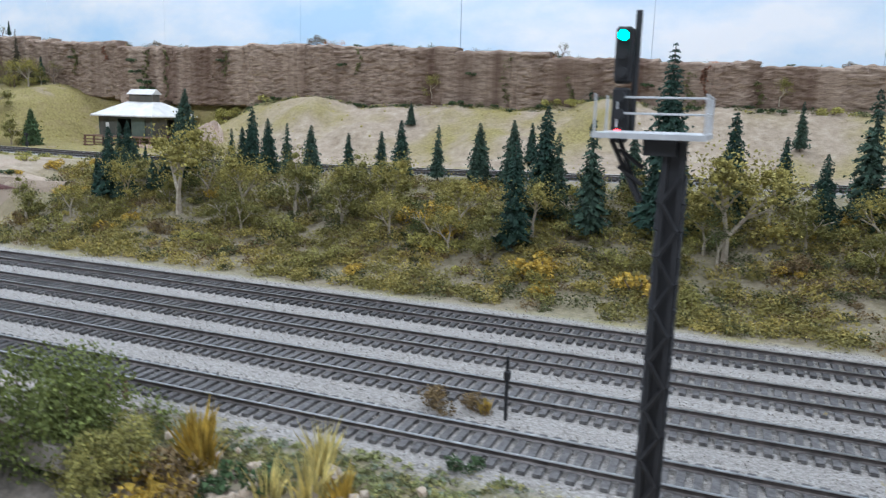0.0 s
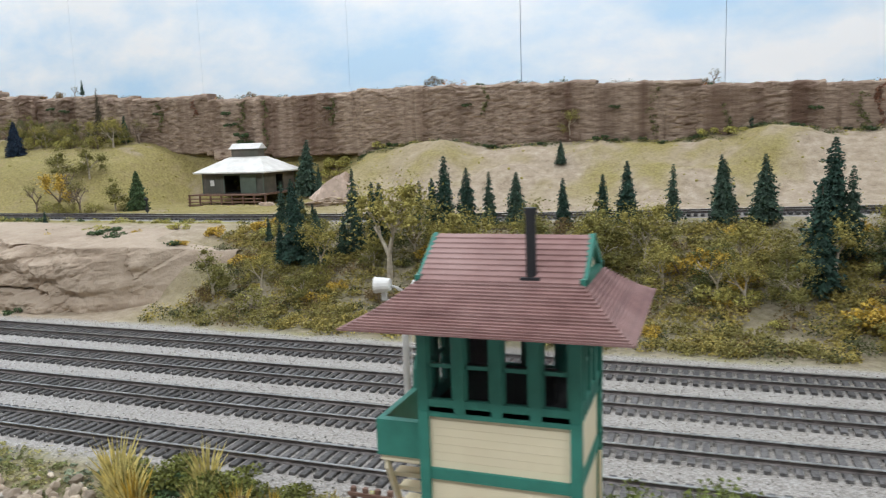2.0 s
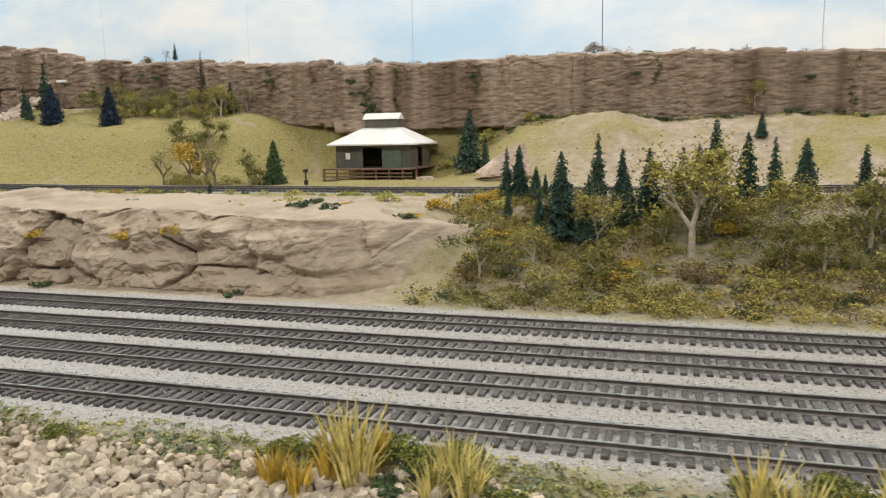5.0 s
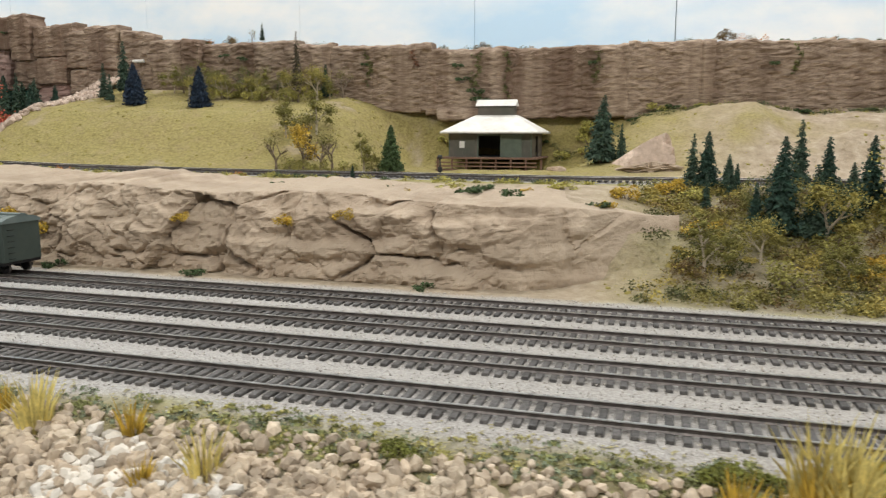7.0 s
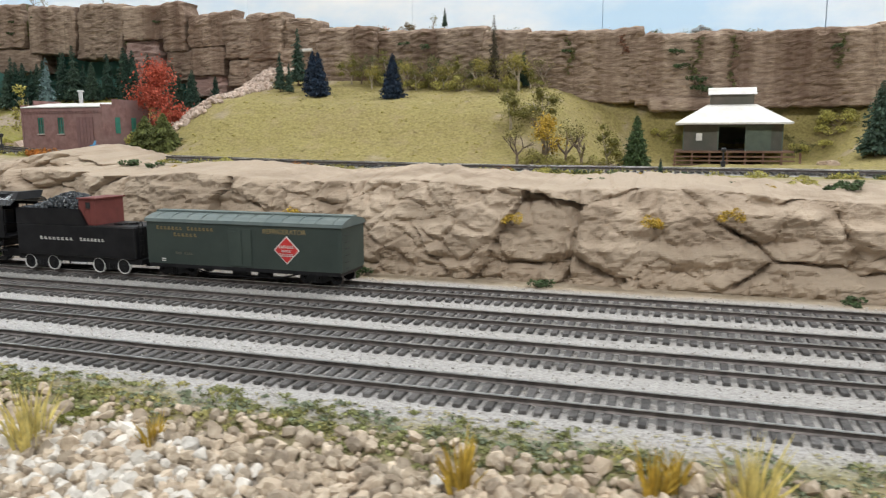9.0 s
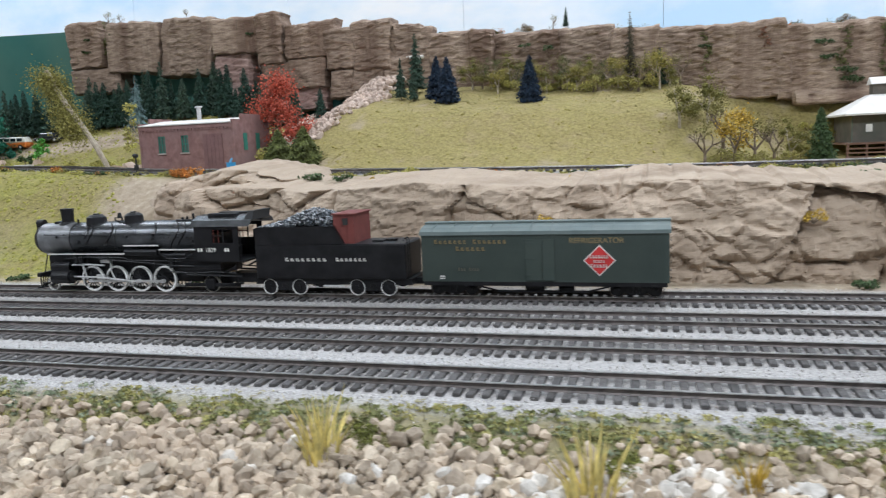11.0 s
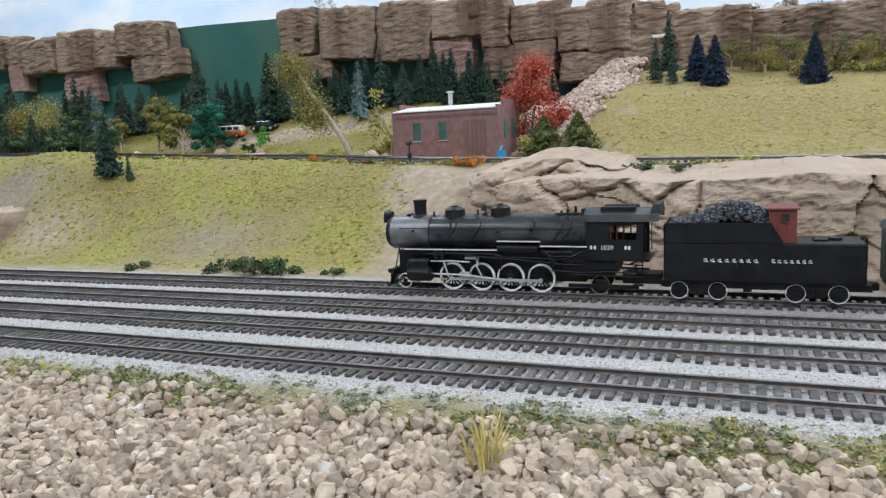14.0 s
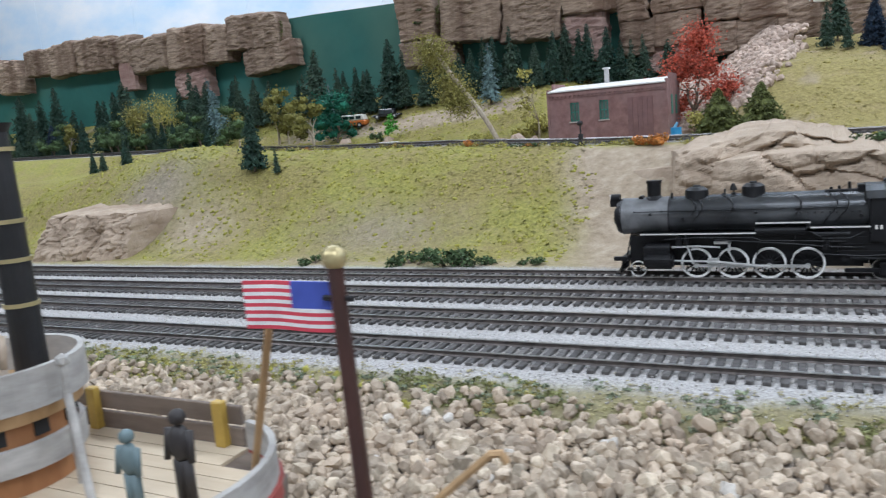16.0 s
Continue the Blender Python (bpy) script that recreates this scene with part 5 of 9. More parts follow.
# ---- buildings ----
def signal_tower():
    """Two-storey tower: cream walls, teal trim, a band of windows and a flared maroon roof with end gables."""
    t = thing("signal_tower", "cream signal tower with teal trim and a maroon shingled hip roof", "tower")
    x0, x1, y0, y1 = -0.2068, -0.1742, 0.1408, 0.1690
    zg, zs, ze = -0.040, 0.0570, 0.0790
    bm = bmesh.new()
    box(bm, x0, y0, zg, x1, y1, zs)
    part("wall", bm, M_CREAM, t, "cream clapboard lower walls")
    z = zg + 0.001
    while z < zs:
        bm = bmesh.new()
        box(bm, x0 - 0.00009, y0 - 0.00009, z, x1 + 0.00009, y1 + 0.00009, z + 0.00195)
        part("clapboard", bm, M_CREAM, t)
        z += 0.0020
    bm = bmesh.new()
    e = 0.0007
    for xa in (x0, x1):
        for ya in (y0, y1):
            box(bm, xa - 0.0011, ya - 0.0011, zg, xa + 0.0011, ya + 0.0011, zs)
    for za, zb in ((0.0405, 0.0432), (zs - 0.0012, zs + 0.0012), (zg, -0.012)):
        box(bm, x0 - e, y0 - e, za, x1 + e, y0, zb)
        box(bm, x0 - e, y1, za, x1 + e, y1 + e, zb)
        box(bm, x0 - e, y0, za, x0, y1, zb)
        box(bm, x1, y0, za, x1 + e, y1, zb)
    part("trim", bm, M_TEAL, t, "teal corner boards and belt course")
    # upper storey: posts, rails and sashes round an open room
    for xa in np.linspace(x0, x1, 5):
        for ya in (y0, y1):
            bm = bmesh.new()
            box(bm, float(xa) - 0.0012, ya - 0.0008, zs, float(xa) + 0.0012, ya + 0.0008, ze)
            part("window_post", bm, M_TEAL, t)
    for ya in np.linspace(y0, y1, 5)[1:-1]:
        for xa in (x0, x1):
            bm = bmesh.new()
            box(bm, xa - 0.0008, float(ya) - 0.0011, zs, xa + 0.0008, float(ya) + 0.0011, ze)
            part("window_post", bm, M_TEAL, t)
    for za, zb in ((zs, zs + 0.0030), (ze - 0.0034, ze)):
        for q in ((x0, y0 - 0.0007, x1, y0 + 0.0007), (x0, y1 - 0.0007, x1, y1 + 0.0007), (x0 - 0.0007, y0, x0 + 0.0007, y1), (x1 - 0.0007, y0, x1 + 0.0007, y1)):
            bm = bmesh.new()
            box(bm, q[0], q[1], za, q[2], q[3], zb)
            part("window_band", bm, M_TEAL, t)
    glass = bpy.data.materials.new("window_glass")
    glass.use_nodes = True
    g = glass.node_tree.nodes["Principled BSDF"]
    g.inputs["Transmission Weight"].default_value, g.inputs["Roughness"].default_value, g.inputs["IOR"].default_value = 1.0, 0.05, 1.1
    def sash(xa, ya, xb, yb):
        d = Vector((xb - xa, yb - ya, 0)).normalized()
        nrm = Vector((d.y, -d.x, 0)) * 0.0004
        b2 = bmesh.new()
        for s0, s1, za, zb in ((0, 1, 0.0675, 0.0684), (0, 1, 0.0596, 0.0602), (0, 1, 0.0752, 0.0760), (0, 0.1, 0.0596, 0.076), (0.9, 1, 0.0596, 0.076)):
            p = Vector((xa, ya, 0)) * (1 - s0) + Vector((xb, yb, 0)) * s0
            q = Vector((xa, ya, 0)) * (1 - s1) + Vector((xb, yb, 0)) * s1
            a, b = p - nrm, q + nrm
            box(b2, a.x, a.y, za, b.x, b.y, zb)
        w = part("window", b2, M_TEAL, t)
        b3 = bmesh.new()
        box(b3, xa - nrm.x * 0.2, ya - nrm.y * 0.2, 0.0600, xb + nrm.x * 0.2, yb + nrm.y * 0.2, 0.0755)
        pn = part("pane", b3, glass, w)
        pn.visible_shadow = False
    xs, ys = np.linspace(x0, x1, 5), np.linspace(y0, y1, 5)
    for a, b in zip(xs, xs[1:]):
        for ya in (y0, y1):
            sash(float(a) + 0.0012, ya, float(b) - 0.0012, ya)
    for a, b in zip(ys, ys[1:]):
        for xa in (x0, x1):
            sash(xa, float(a) + 0.0011, xa, float(b) - 0.0011)
    bm = bmesh.new()
    box(bm, x0 + 0.001, y0 + 0.001, zs - 0.0005, x1 - 0.001, y1 - 0.001, zs + 0.0005)
    box(bm, x0 + 0.006, y0 + 0.008, zs, x1 - 0.006, y0 + 0.012, zs + 0.008)
    box(bm, x0 + 0.004, y1 - 0.008, zs, x0 + 0.010, y1 - 0.003, zs + 0.011)
    part("floor", bm, M_DARK, t, "dark upper floor with desk")
    # lower window on the end wall
    bm = bmesh.new()
    xa = x1 + 0.0005
    for a, b, za, zb in ((0.1505, 0.1517, 0.010, 0.0265), (0.1567, 0.1579, 0.010, 0.0265), (0.1505, 0.1579, 0.0255, 0.027), (0.1500, 0.1584, 0.009, 0.0105), (0.1517, 0.1567, 0.0176, 0.0186)):
        box(bm, xa - 0.0002, a, za, xa + 0.0008, b, zb)
    lw = part("window_frame", bm, M_TEAL, t)
    bm = bmesh.new()
    box(bm, xa - 0.0002, 0.1517, 0.0105, xa + 0.0001, 0.1567, 0.0255)
    part("pane", bm, M_DARK, lw)
    # downpipe
    bm = bmesh.new()
    rod(bm, (x1 + 0.0012, 0.1655, 0.040), (x1 + 0.0012, 0.1655, 0.003), 0.0004, n=6)
    box(bm, x1 + 0.0003, 0.164, 0.0075, x1 + 0.0022, 0.1675, 0.0095)
    part("downpipe", bm, M_CREAM, t)
    # roof: flared skirt in shingle courses, then a gabled top
    ex, ey = 0.0135, 0.0125
    X0, X1, Y0, Y1 = x0 - ex, x1 + ex - 0.001, y0 - ey, y1 + ey
    zr = 0.0965
    ym = (y0 + y1) / 2
    gx0, gx1 = x0 + 0.0025, x1 - 0.0025
    bm = bmesh.new()
    rings = []
    for s in np.linspace(0, 1, 18):
        k = s
        zz = ze - 0.0005 + 0.0088 * (s ** 1.25)
        rings.append((X0 + (gx0 - 0.0035 - X0) * k, X1 + (gx1 + 0.0035 - X1) * k, Y0 + (y0 + 0.0015 - Y0) * k, Y1 + (y1 - 0.0015 - Y1) * k, zz))
    courses = bm
    roof = part("roof", bmesh.new(), M_SHINGLE, t, "maroon shingled roof with flared eaves")
    for a, b in zip(rings, rings[1:]):
        bm = bmesh.new()
        lip = 0.0004
        va = [bm.verts.new(p) for p in ((a[0], a[2], a[4] + lip), (a[1], a[2], a[4] + lip), (a[1], a[3], a[4] + lip), (a[0], a[3], a[4] + lip))]
        vb = [bm.verts.new(p) for p in ((b[0], b[2], b[4]), (b[1], b[2], b[4]), (b[1], b[3], b[4]), (b[0], b[3], b[4]))]
        vl = [bm.verts.new((v.co.x, v.co.y, v.co.z - lip)) for v in va]
        for i in range(4):
            j = (i + 1) % 4
            bm.faces.new((va[i], va[j], vb[j], vb[i]))
            bm.faces.new((vl[i], vl[j], va[j], va[i]))
        part("shingle_course", bm, M_SHINGLE, roof)
    bm = courses
    r0 = rings[0]
    bm.faces.new([bm.verts.new(p) for p in ((r0[0], r0[3], r0[4]), (r0[1], r0[3], r0[4]), (r0[1], r0[2], r0[4]), (r0[0], r0[2], r0[4]))])
    last = rings[-1]
    for side, yy in ((-1, last[2]), (1, last[3])):
        prev = None
        for s in np.linspace(0, 1, 10):
            y = yy + (ym - yy) * s
            z = last[4] + (zr - last[4]) * s
            if prev:
                lip = 0.00035
                q = [bm.verts.new(p) for p in ((last[0], prev[0], prev[1] + lip), (last[1], prev[0], prev[1] + lip), (last[1], y, z), (last[0], y, z))]
                bm.faces.new(q if side < 0 else q[::-1])
                q2 = [bm.verts.new(p) for p in ((last[0], prev[0], prev[1]), (last[1], prev[0], prev[1]), (last[1], prev[0], prev[1] + lip), (last[0], prev[0], prev[1] + lip))]
                bm.faces.new(q2 if side < 0 else q2[::-1])
            prev = (y, z)
    part("roof_top", bm, M_SHINGLE, roof)
    for xa, d in ((last[0] + 0.0004, 1), (last[1] - 0.0004, -1)):
        bm = bmesh.new()
        prism(bm, [(xa, last[2] + 0.0015, last[4]), (xa, last[3] - 0.0015, last[4]), (xa, ym, zr - 0.0016)], (d * 0.001, 0, 0))
        gb = part("gable", bm, M_CREAM, t, "small cream gable end")
        bm = bmesh.new()
        for s in (-1, 1):
            yy = last[2] if s < 0 else last[3]
            prism(bm, [(xa - d * 0.0012, yy, last[4] - 0.0002), (xa - d * 0.0012, yy - s * 0.0022, last[4] - 0.0002), (xa - d * 0.0012, ym, zr - 0.0022), (xa - d * 0.0012, ym, zr + 0.0003)], (d * 0.0012, 0, 0))
        box(bm, xa - d * 0.0012, last[2], last[4] - 0.0004, xa, last[3], last[4] + 0.0012)
        part("bargeboard", bm, M_TEAL, gb)
    bm = bmesh.new()
    rod(bm, (-0.1838, 0.1445, 0.0860), (-0.1838, 0.1445, 0.1035), 0.0011, n=12)
    rod(bm, (-0.1838, 0.1445, 0.1022), (-0.1838, 0.1445, 0.1038), 0.0013, n=12)
    box(bm, -0.1858, 0.1428, 0.0850, -0.1818, 0.1462, 0.0885)
    part("chimney", bm, M_GANTRY, t, "dark stovepipe chimney")
    # stair landing and steps at the west side
    bm = bmesh.new()
    box(bm, -0.2190, 0.1420, 0.0440, x0 - 0.0003, 0.1440, 0.0530)
    box(bm, -0.2190, 0.1440, 0.0440, -0.2175, 0.1660, 0.0530)
    prism(bm, [(-0.2190, 0.1640, 0.053), (-0.2190, 0.1660, 0.053), (-0.2190, 0.1660, 0.0615), (-0.2190, 0.1645, 0.058)], (0.0015, 0, 0))
    landing = part("landing", bm, M_TEAL, t, "teal boarded landing")
    bm = bmesh.new()
    box(bm, -0.2185, 0.1425, 0.0425, x0 - 0.0003, 0.1660, 0.0441)
    part("deck", bm, M_CREAM, landing)
    for k in range(13):
        bm = bmesh.new()
        z = 0.0415 - k * 0.0048
        y = 0.1440 + k * 0.0022
        box(bm, -0.2170, y, z, -0.2085, y + 0.0035, z + 0.0011)
        part("step", bm, M_CREAM, t)
    bm = bmesh.new()
    for xa in (-0.2178, -0.2088):
        prism(bm, [(xa, 0.1430, 0.0400), (xa, 0.1430, 0.0440), (xa, 0.1740, -0.020), (xa, 0.1740, -0.024)], (0.0008, 0, 0))
    part("stringer", bm, M_CREAM, t)
    t.matrix_basis = Matrix.Translation((0, 0, 0.0075)) @ Matrix.Diagonal((1, 1, 0.92, 1))
    return t


def depot():
    """A small square depot on a deck, with a pale hip roof and a raised ridge vent."""
    z = 0.049
    t = thing("depot", "grey-brown wooden depot with pale hip roof on a timber deck", "building")
    cx, cy, a, b = -0.7010, 0.806, 0.0440, 0.036
    deck, wall, eave = z + 0.0165, z + 0.0422, z + 0.0422
    bm = bmesh.new()
    # walls with a door opening in front and one at the east end
    th = 0.0015
    d0, d1 = cx - 0.012, cx + 0.012
    box(bm, cx - a, cy - b, deck, d0, cy - b + th, wall)
    box(bm, d1, cy - b, deck, cx + a, cy - b + th, wall)
    box(bm, d0, cy - b, wall - 0.0035, d1, cy - b + th, wall)
    box(bm, cx - a, cy + b - th, deck, cx + a, cy + b, wall)
    box(bm, cx - a, cy - b + th, deck, cx - a + th, cy + b - th, wall)
    box(bm, cx + a - th, cy - b + th, deck, cx + a, cy - 0.008, wall)
    box(bm, cx + a - th, cy + 0.008, deck, cx + a, cy + b - th, wall)
    box(bm, cx + a - th, cy - 0.008, wall - 0.004, cx + a, cy + 0.008, wall)
    part("wall", bm, M_DEPOT, t)
    x = cx - a
    while x < cx + a:
        if not d0 - 0.001 < x < d1:
            bm = bmesh.new()
            box(bm, x, cy - b - 0.0003, deck, x + 0.0006, cy - b, wall)
            part("batten", bm, M_DEPOT, t)
        x += 0.0035
    bm = bmesh.new()
    box(bm, d1 - 0.0005, cy - b - 0.0012, deck, d1 + 0.022, cy - b - 0.0004, wall - 0.003)
    part("sliding_door", bm, M_DEPOTGREEN, t, "faded green sliding door, open")
    for q in ((d0 - 0.0012, cy - b - 0.0008, deck, d0, cy - b + 0.0002, wall - 0.0036), (d0 - 0.0012, cy - b - 0.0008, wall - 0.0035, d1 + 0.024, cy - b - 0.0004, wall - 0.002),
              (cx - a - 0.0004, cy - b - 0.0006, deck, cx - a + 0.0006, cy - b + 0.0004, wall), (cx + a - 0.0006, cy - b - 0.0006, deck, cx + a + 0.0004, cy - b + 0.0004, wall)):
        bm = bmesh.new()
        box(bm, *q)
        part("trim_board", bm, M_DEPOTGREEN, t)
    bm = bmesh.new()
    box(bm, cx - 0.0325, cy - b - 0.0008, deck + 0.0095, cx - 0.0270, cy - b - 0.0004, deck + 0.0165)
    part("notice", bm, M_WHITE, t, "small white notice")
    bm = bmesh.new()
    box(bm, cx - a + 0.001, cy - b + 0.002, deck + 0.0005, cx + a - 0.001, cy + b - 0.002, deck + 0.001)
    part("floor", bm, M_DARK, t)
    # roof
    bm = bmesh.new()
    o = 0.008
    lo = [(cx - a - o, cy - b - o), (cx + a + o, cy - b - o), (cx + a + o, cy + b + o), (cx - a - o, cy + b + o)]
    hi = [(cx - 0.0225, cy - 0.008), (cx + 0.0225, cy - 0.008), (cx + 0.0225, cy + 0.008), (cx - 0.0225, cy + 0.008)]
    v0 = [bm.verts.new((x, y, eave - 0.001)) for x, y in lo]
    v1 = [bm.verts.new((x, y, eave + 0.0006)) for x, y in lo]
    v2 = [bm.verts.new((x, y, eave + 0.0185)) for x, y in hi]
    bm.faces.new(v0[::-1])
    bm.faces.new(v2)
    for i in range(4):
        j = (i + 1) % 4
        bm.faces.new((v0[i], v0[j], v1[j], v1[i]))
        bm.faces.new((v1[i], v1[j], v2[j], v2[i]))
    part("roof", bm, M_GREYROOF, t, "pale grey tin hip roof")
    bm = bmesh.new()
    box(bm, cx - 0.0200, cy - 0.0065, eave + 0.017, cx + 0.0200, cy + 0.0065, eave + 0.0285)
    part("vent", bm, M_DEPOT, t)
    bm = bmesh.new()
    prism(bm, [(cx - 0.0222, cy - 0.0095, eave + 0.0282), (cx - 0.0222, cy + 0.0095, eave + 0.0282), (cx - 0.0222, cy, eave + 0.0352)], (0.0444, 0, 0))
    part("vent_roof", bm, M_GREYROOF, t)
    # deck on posts, with rails along the front
    for k in range(19):
        bm = bmesh.new()
        y = cy - b - 0.020 + k * 0.0048
        box(bm, cx - a - 0.008, y, deck - 0.0016, cx + a + 0.008, y + 0.0044, deck)
        part("deck_board", bm, M_DECK, t)
    for za in (z + 0.003, z + 0.0068, z + 0.0106):
        bm = bmesh.new()
        box(bm, cx - a - 0.009, cy - b - 0.0205, za, cx + a + 0.009, cy - b - 0.0195, za + 0.0014)
        part("rail", bm, M_DECK, t)
    for k in range(8):
        bm = bmesh.new()
        x = cx - a - 0.008 + k * 0.0155
        box(bm, x, cy - b - 0.0195, z - 0.003, x + 0.0018, cy - b - 0.0178, deck - 0.0016)
        part("post", bm, M_DECK, t)
        bm = bmesh.new()
        box(bm, x, cy + b, z - 0.003, x + 0.0018, cy + b + 0.0018, deck - 0.0016)
        part("post", bm, M_DECK, t)
    return t


def brick_shop():
    """A one-room brick building with parapet ends, a flat pale roof and green sash windows."""
    z = 0.0665
    t = thing("brick_building", "weathered red-brown brick building with green windows beside the upper track", "building")
    x0, x1, y0, y1 = -1.4100, -1.3080, 0.6310, 0.700
    wall, th = z + 0.0435, 0.002
    wins = ((x0 + 0.0195, x0 + 0.0275), (x0 + 0.0455, x0 + 0.0535))
    za, zb = z + 0.017, z + 0.0335
    xs = [x0, wins[0][0], wins[0][1], wins[1][0], wins[1][1], x1]
    for i in range(5):
        spans = ((z - 0.008, wall),) if i % 2 == 0 else ((z - 0.008, za), (zb, wall))
        for low, high in spans:
            bm = bmesh.new()
            box(bm, xs[i], y0, low, xs[i + 1], y0 + th, high)
            part("wall", bm, M_BRICK, t)
    bm = bmesh.new()
    box(bm, x0, y1 - th, z - 0.008, x1, y1, wall)
    part("wall", bm, M_BRICK, t)
    # parapet ends with steps
    for xa, xb in ((x0 - 0.0015, x0 + 0.0005), (x1 - 0.0005, x1 + 0.0015)):
        bm = bmesh.new()
        prism(bm, [(xa, y0 - 0.0006, z - 0.008), (xa, y0 - 0.0006, wall + 0.003), (xa, y0 + 0.016, wall + 0.003), (xa, y0 + 0.016, wall + 0.0085), (xa, y1 - 0.016, wall + 0.0085), (xa, y1 - 0.016, wall + 0.003), (xa, y1 + 0.0006, wall + 0.003), (xa, y1 + 0.0006, z - 0.008)], (xb - xa, 0, 0))
        part("parapet_wall", bm, M_BRICK, t)
    bm = bmesh.new()
    ym = (y0 + y1) / 2
    prism(bm, [(x0, y0 - 0.0022, wall), (x0, y0 - 0.0022, wall + 0.001), (x0, ym, wall + 0.006), (x0, y1 + 0.002, wall + 0.001), (x0, y1 + 0.002, wall)], (x1 - x0, 0, 0))
    part("roof", bm, M_GREYROOF, t, "pale grey roof sheet")
    bm = bmesh.new()
    box(bm, x0, y0 - 0.001, wall - 0.0035, x1, y0 - 0.0001, wall - 0.0004)
    for k in range(26):
        x = x0 + 0.002 + k * 0.0039
        box(bm, x, y0 - 0.0012, wall - 0.0055, x + 0.0019, y0 - 0.0001, wall - 0.0035)
    part("cornice", bm, M_BRICK, t)
    for a, b in wins:
        bm = bmesh.new()
        for p, q, r, s in ((a, a + 0.001, za, zb), (b - 0.001, b, za, zb), (a, b, zb - 0.001, zb), (a, b, za, za + 0.001), (a, b, (za + zb) / 2 - 0.0004, (za + zb) / 2 + 0.0004), ((a + b) / 2 - 0.0003, (a + b) / 2 + 0.0003, za, zb)):
            box(bm, p, y0 + 0.0006, r, q, y0 + 0.0013, s)
        w = part("window", bm, M_TEAL, t)
        bm = bmesh.new()
        box(bm, a, y0 + 0.0014, za, b, y0 + 0.0018, zb)
        part("pane", bm, plain("dusty_glass", (0.1, 0.13, 0.11), 0.2), w)
        bm = bmesh.new()
        box(bm, a - 0.0008, y0 - 0.0012, za - 0.0012, b + 0.0008, y0, za)
        part("sill", bm, M_CONCRETE, w)
    bm = bmesh.new()
    d = x0 + 0.070
    box(bm, d, y0 - 0.0004, z - 0.004, d + 0.021, y0, z + 0.0335)
    boards = plain("faded_maroon_boards", (0.2, 0.11, 0.105), 0.85)
    door = part("loading_door", bm, boards, t, "faded maroon boarded loading door")
    for k in range(5):
        bm = bmesh.new()
        box(bm, d + 0.0005 + k * 0.0042, y0 - 0.0007, z - 0.004, d + 0.0042 + k * 0.0042, y0 - 0.0004, z + 0.0325)
        part("board", bm, boards, door)
    bm = bmesh.new()
    rod(bm, (x0 + 0.045, y0 + 0.035, wall), (x0 + 0.045, y0 + 0.035, wall + 0.018), 0.0022, n=12)
    rod(bm, (x0 + 0.045, y0 + 0.035, wall + 0.018), (x0 + 0.045, y0 + 0.035, wall + 0.0195), 0.0040, 0.0032, 12)
    part("roof_ventilator", bm, M_GREYMETAL, t, "pale metal roof ventilator")
    # side windows on the east end
    for yy in (0.648, 0.672):
        bm = bmesh.new()
        box(bm, x1 + 0.0014, yy, za, x1 + 0.0020, yy + 0.007, zb)
        part("side_window", bm, M_TEAL, t)
    return t


def yard_lamp():
    t = thing("yard_lamp", "pale grey floodlight mast with two white floodlights and a ladder", "lamp post")
    x, y, zb = -0.2345, 0.1968, land_at(-0.2345, 0.1968)
    bm = bmesh.new()
    rod(bm, (x, y, zb), (x, y, 0.0735), 0.0013, 0.0010, 12)
    part("mast", bm, M_POLE, t)
    bm = bmesh.new()
    box(bm, x - 0.0045, y - 0.0035, zb - 0.003, x + 0.0045, y + 0.0035, zb + 0.0022, 0.0005)
    part("base", bm, M_CONCRETE, t)
    bm = bmesh.new()
    for s in (-1, 1):
        prev = (x, y, 0.0735)
        for a in np.linspace(0.2, 1, 5):
            p = (x + s * 0.0042 * float(a), y - 0.0006, 0.0735 + 0.0016 * math.sin(2.2 * float(a)))
            rod(bm, prev, p, 0.0004, n=6)
            prev = p
    box(bm, x - 0.0065, y - 0.001, 0.0708, x + 0.0065, y - 0.0004, 0.0712)
    part("bracket", bm, M_POLE, t)
    for s in (-1, 1):
        bm = bmesh.new()
        c = (x + s * 0.0058, y - 0.001, 0.0755)
        rod(bm, (c[0] - s * 0.002, c[1], c[2] + 0.0002), (c[0] + s * 0.0026, c[1] - 0.0006, c[2]), 0.0019, 0.0025, 16)
        f = part("floodlight", bm, M_WHITE, t)
        bm = bmesh.new()
        box(bm, c[0] - 0.0008, c[1] - 0.0005, 0.0710, c[0] + 0.0008, c[1] + 0.0005, 0.0738)
        part("yoke", bm, M_POLE, f)
    bm = bmesh.new()
    for s in (0.0018, 0.0034):
        rod(bm, (x + s, y, zb + 0.012), (x + s, y, 0.066), 0.00022, n=5)
    part("ladder", bm, M_POLE, t)
    for k in range(20):
        bm = bmesh.new()
        z = zb + 0.013 + k * 0.0031
        rod(bm, (x + 0.0018, y, z), (x + 0.0034, y, z), 0.0002, n=5)
        part("rung", bm, M_POLE, t)
    return t


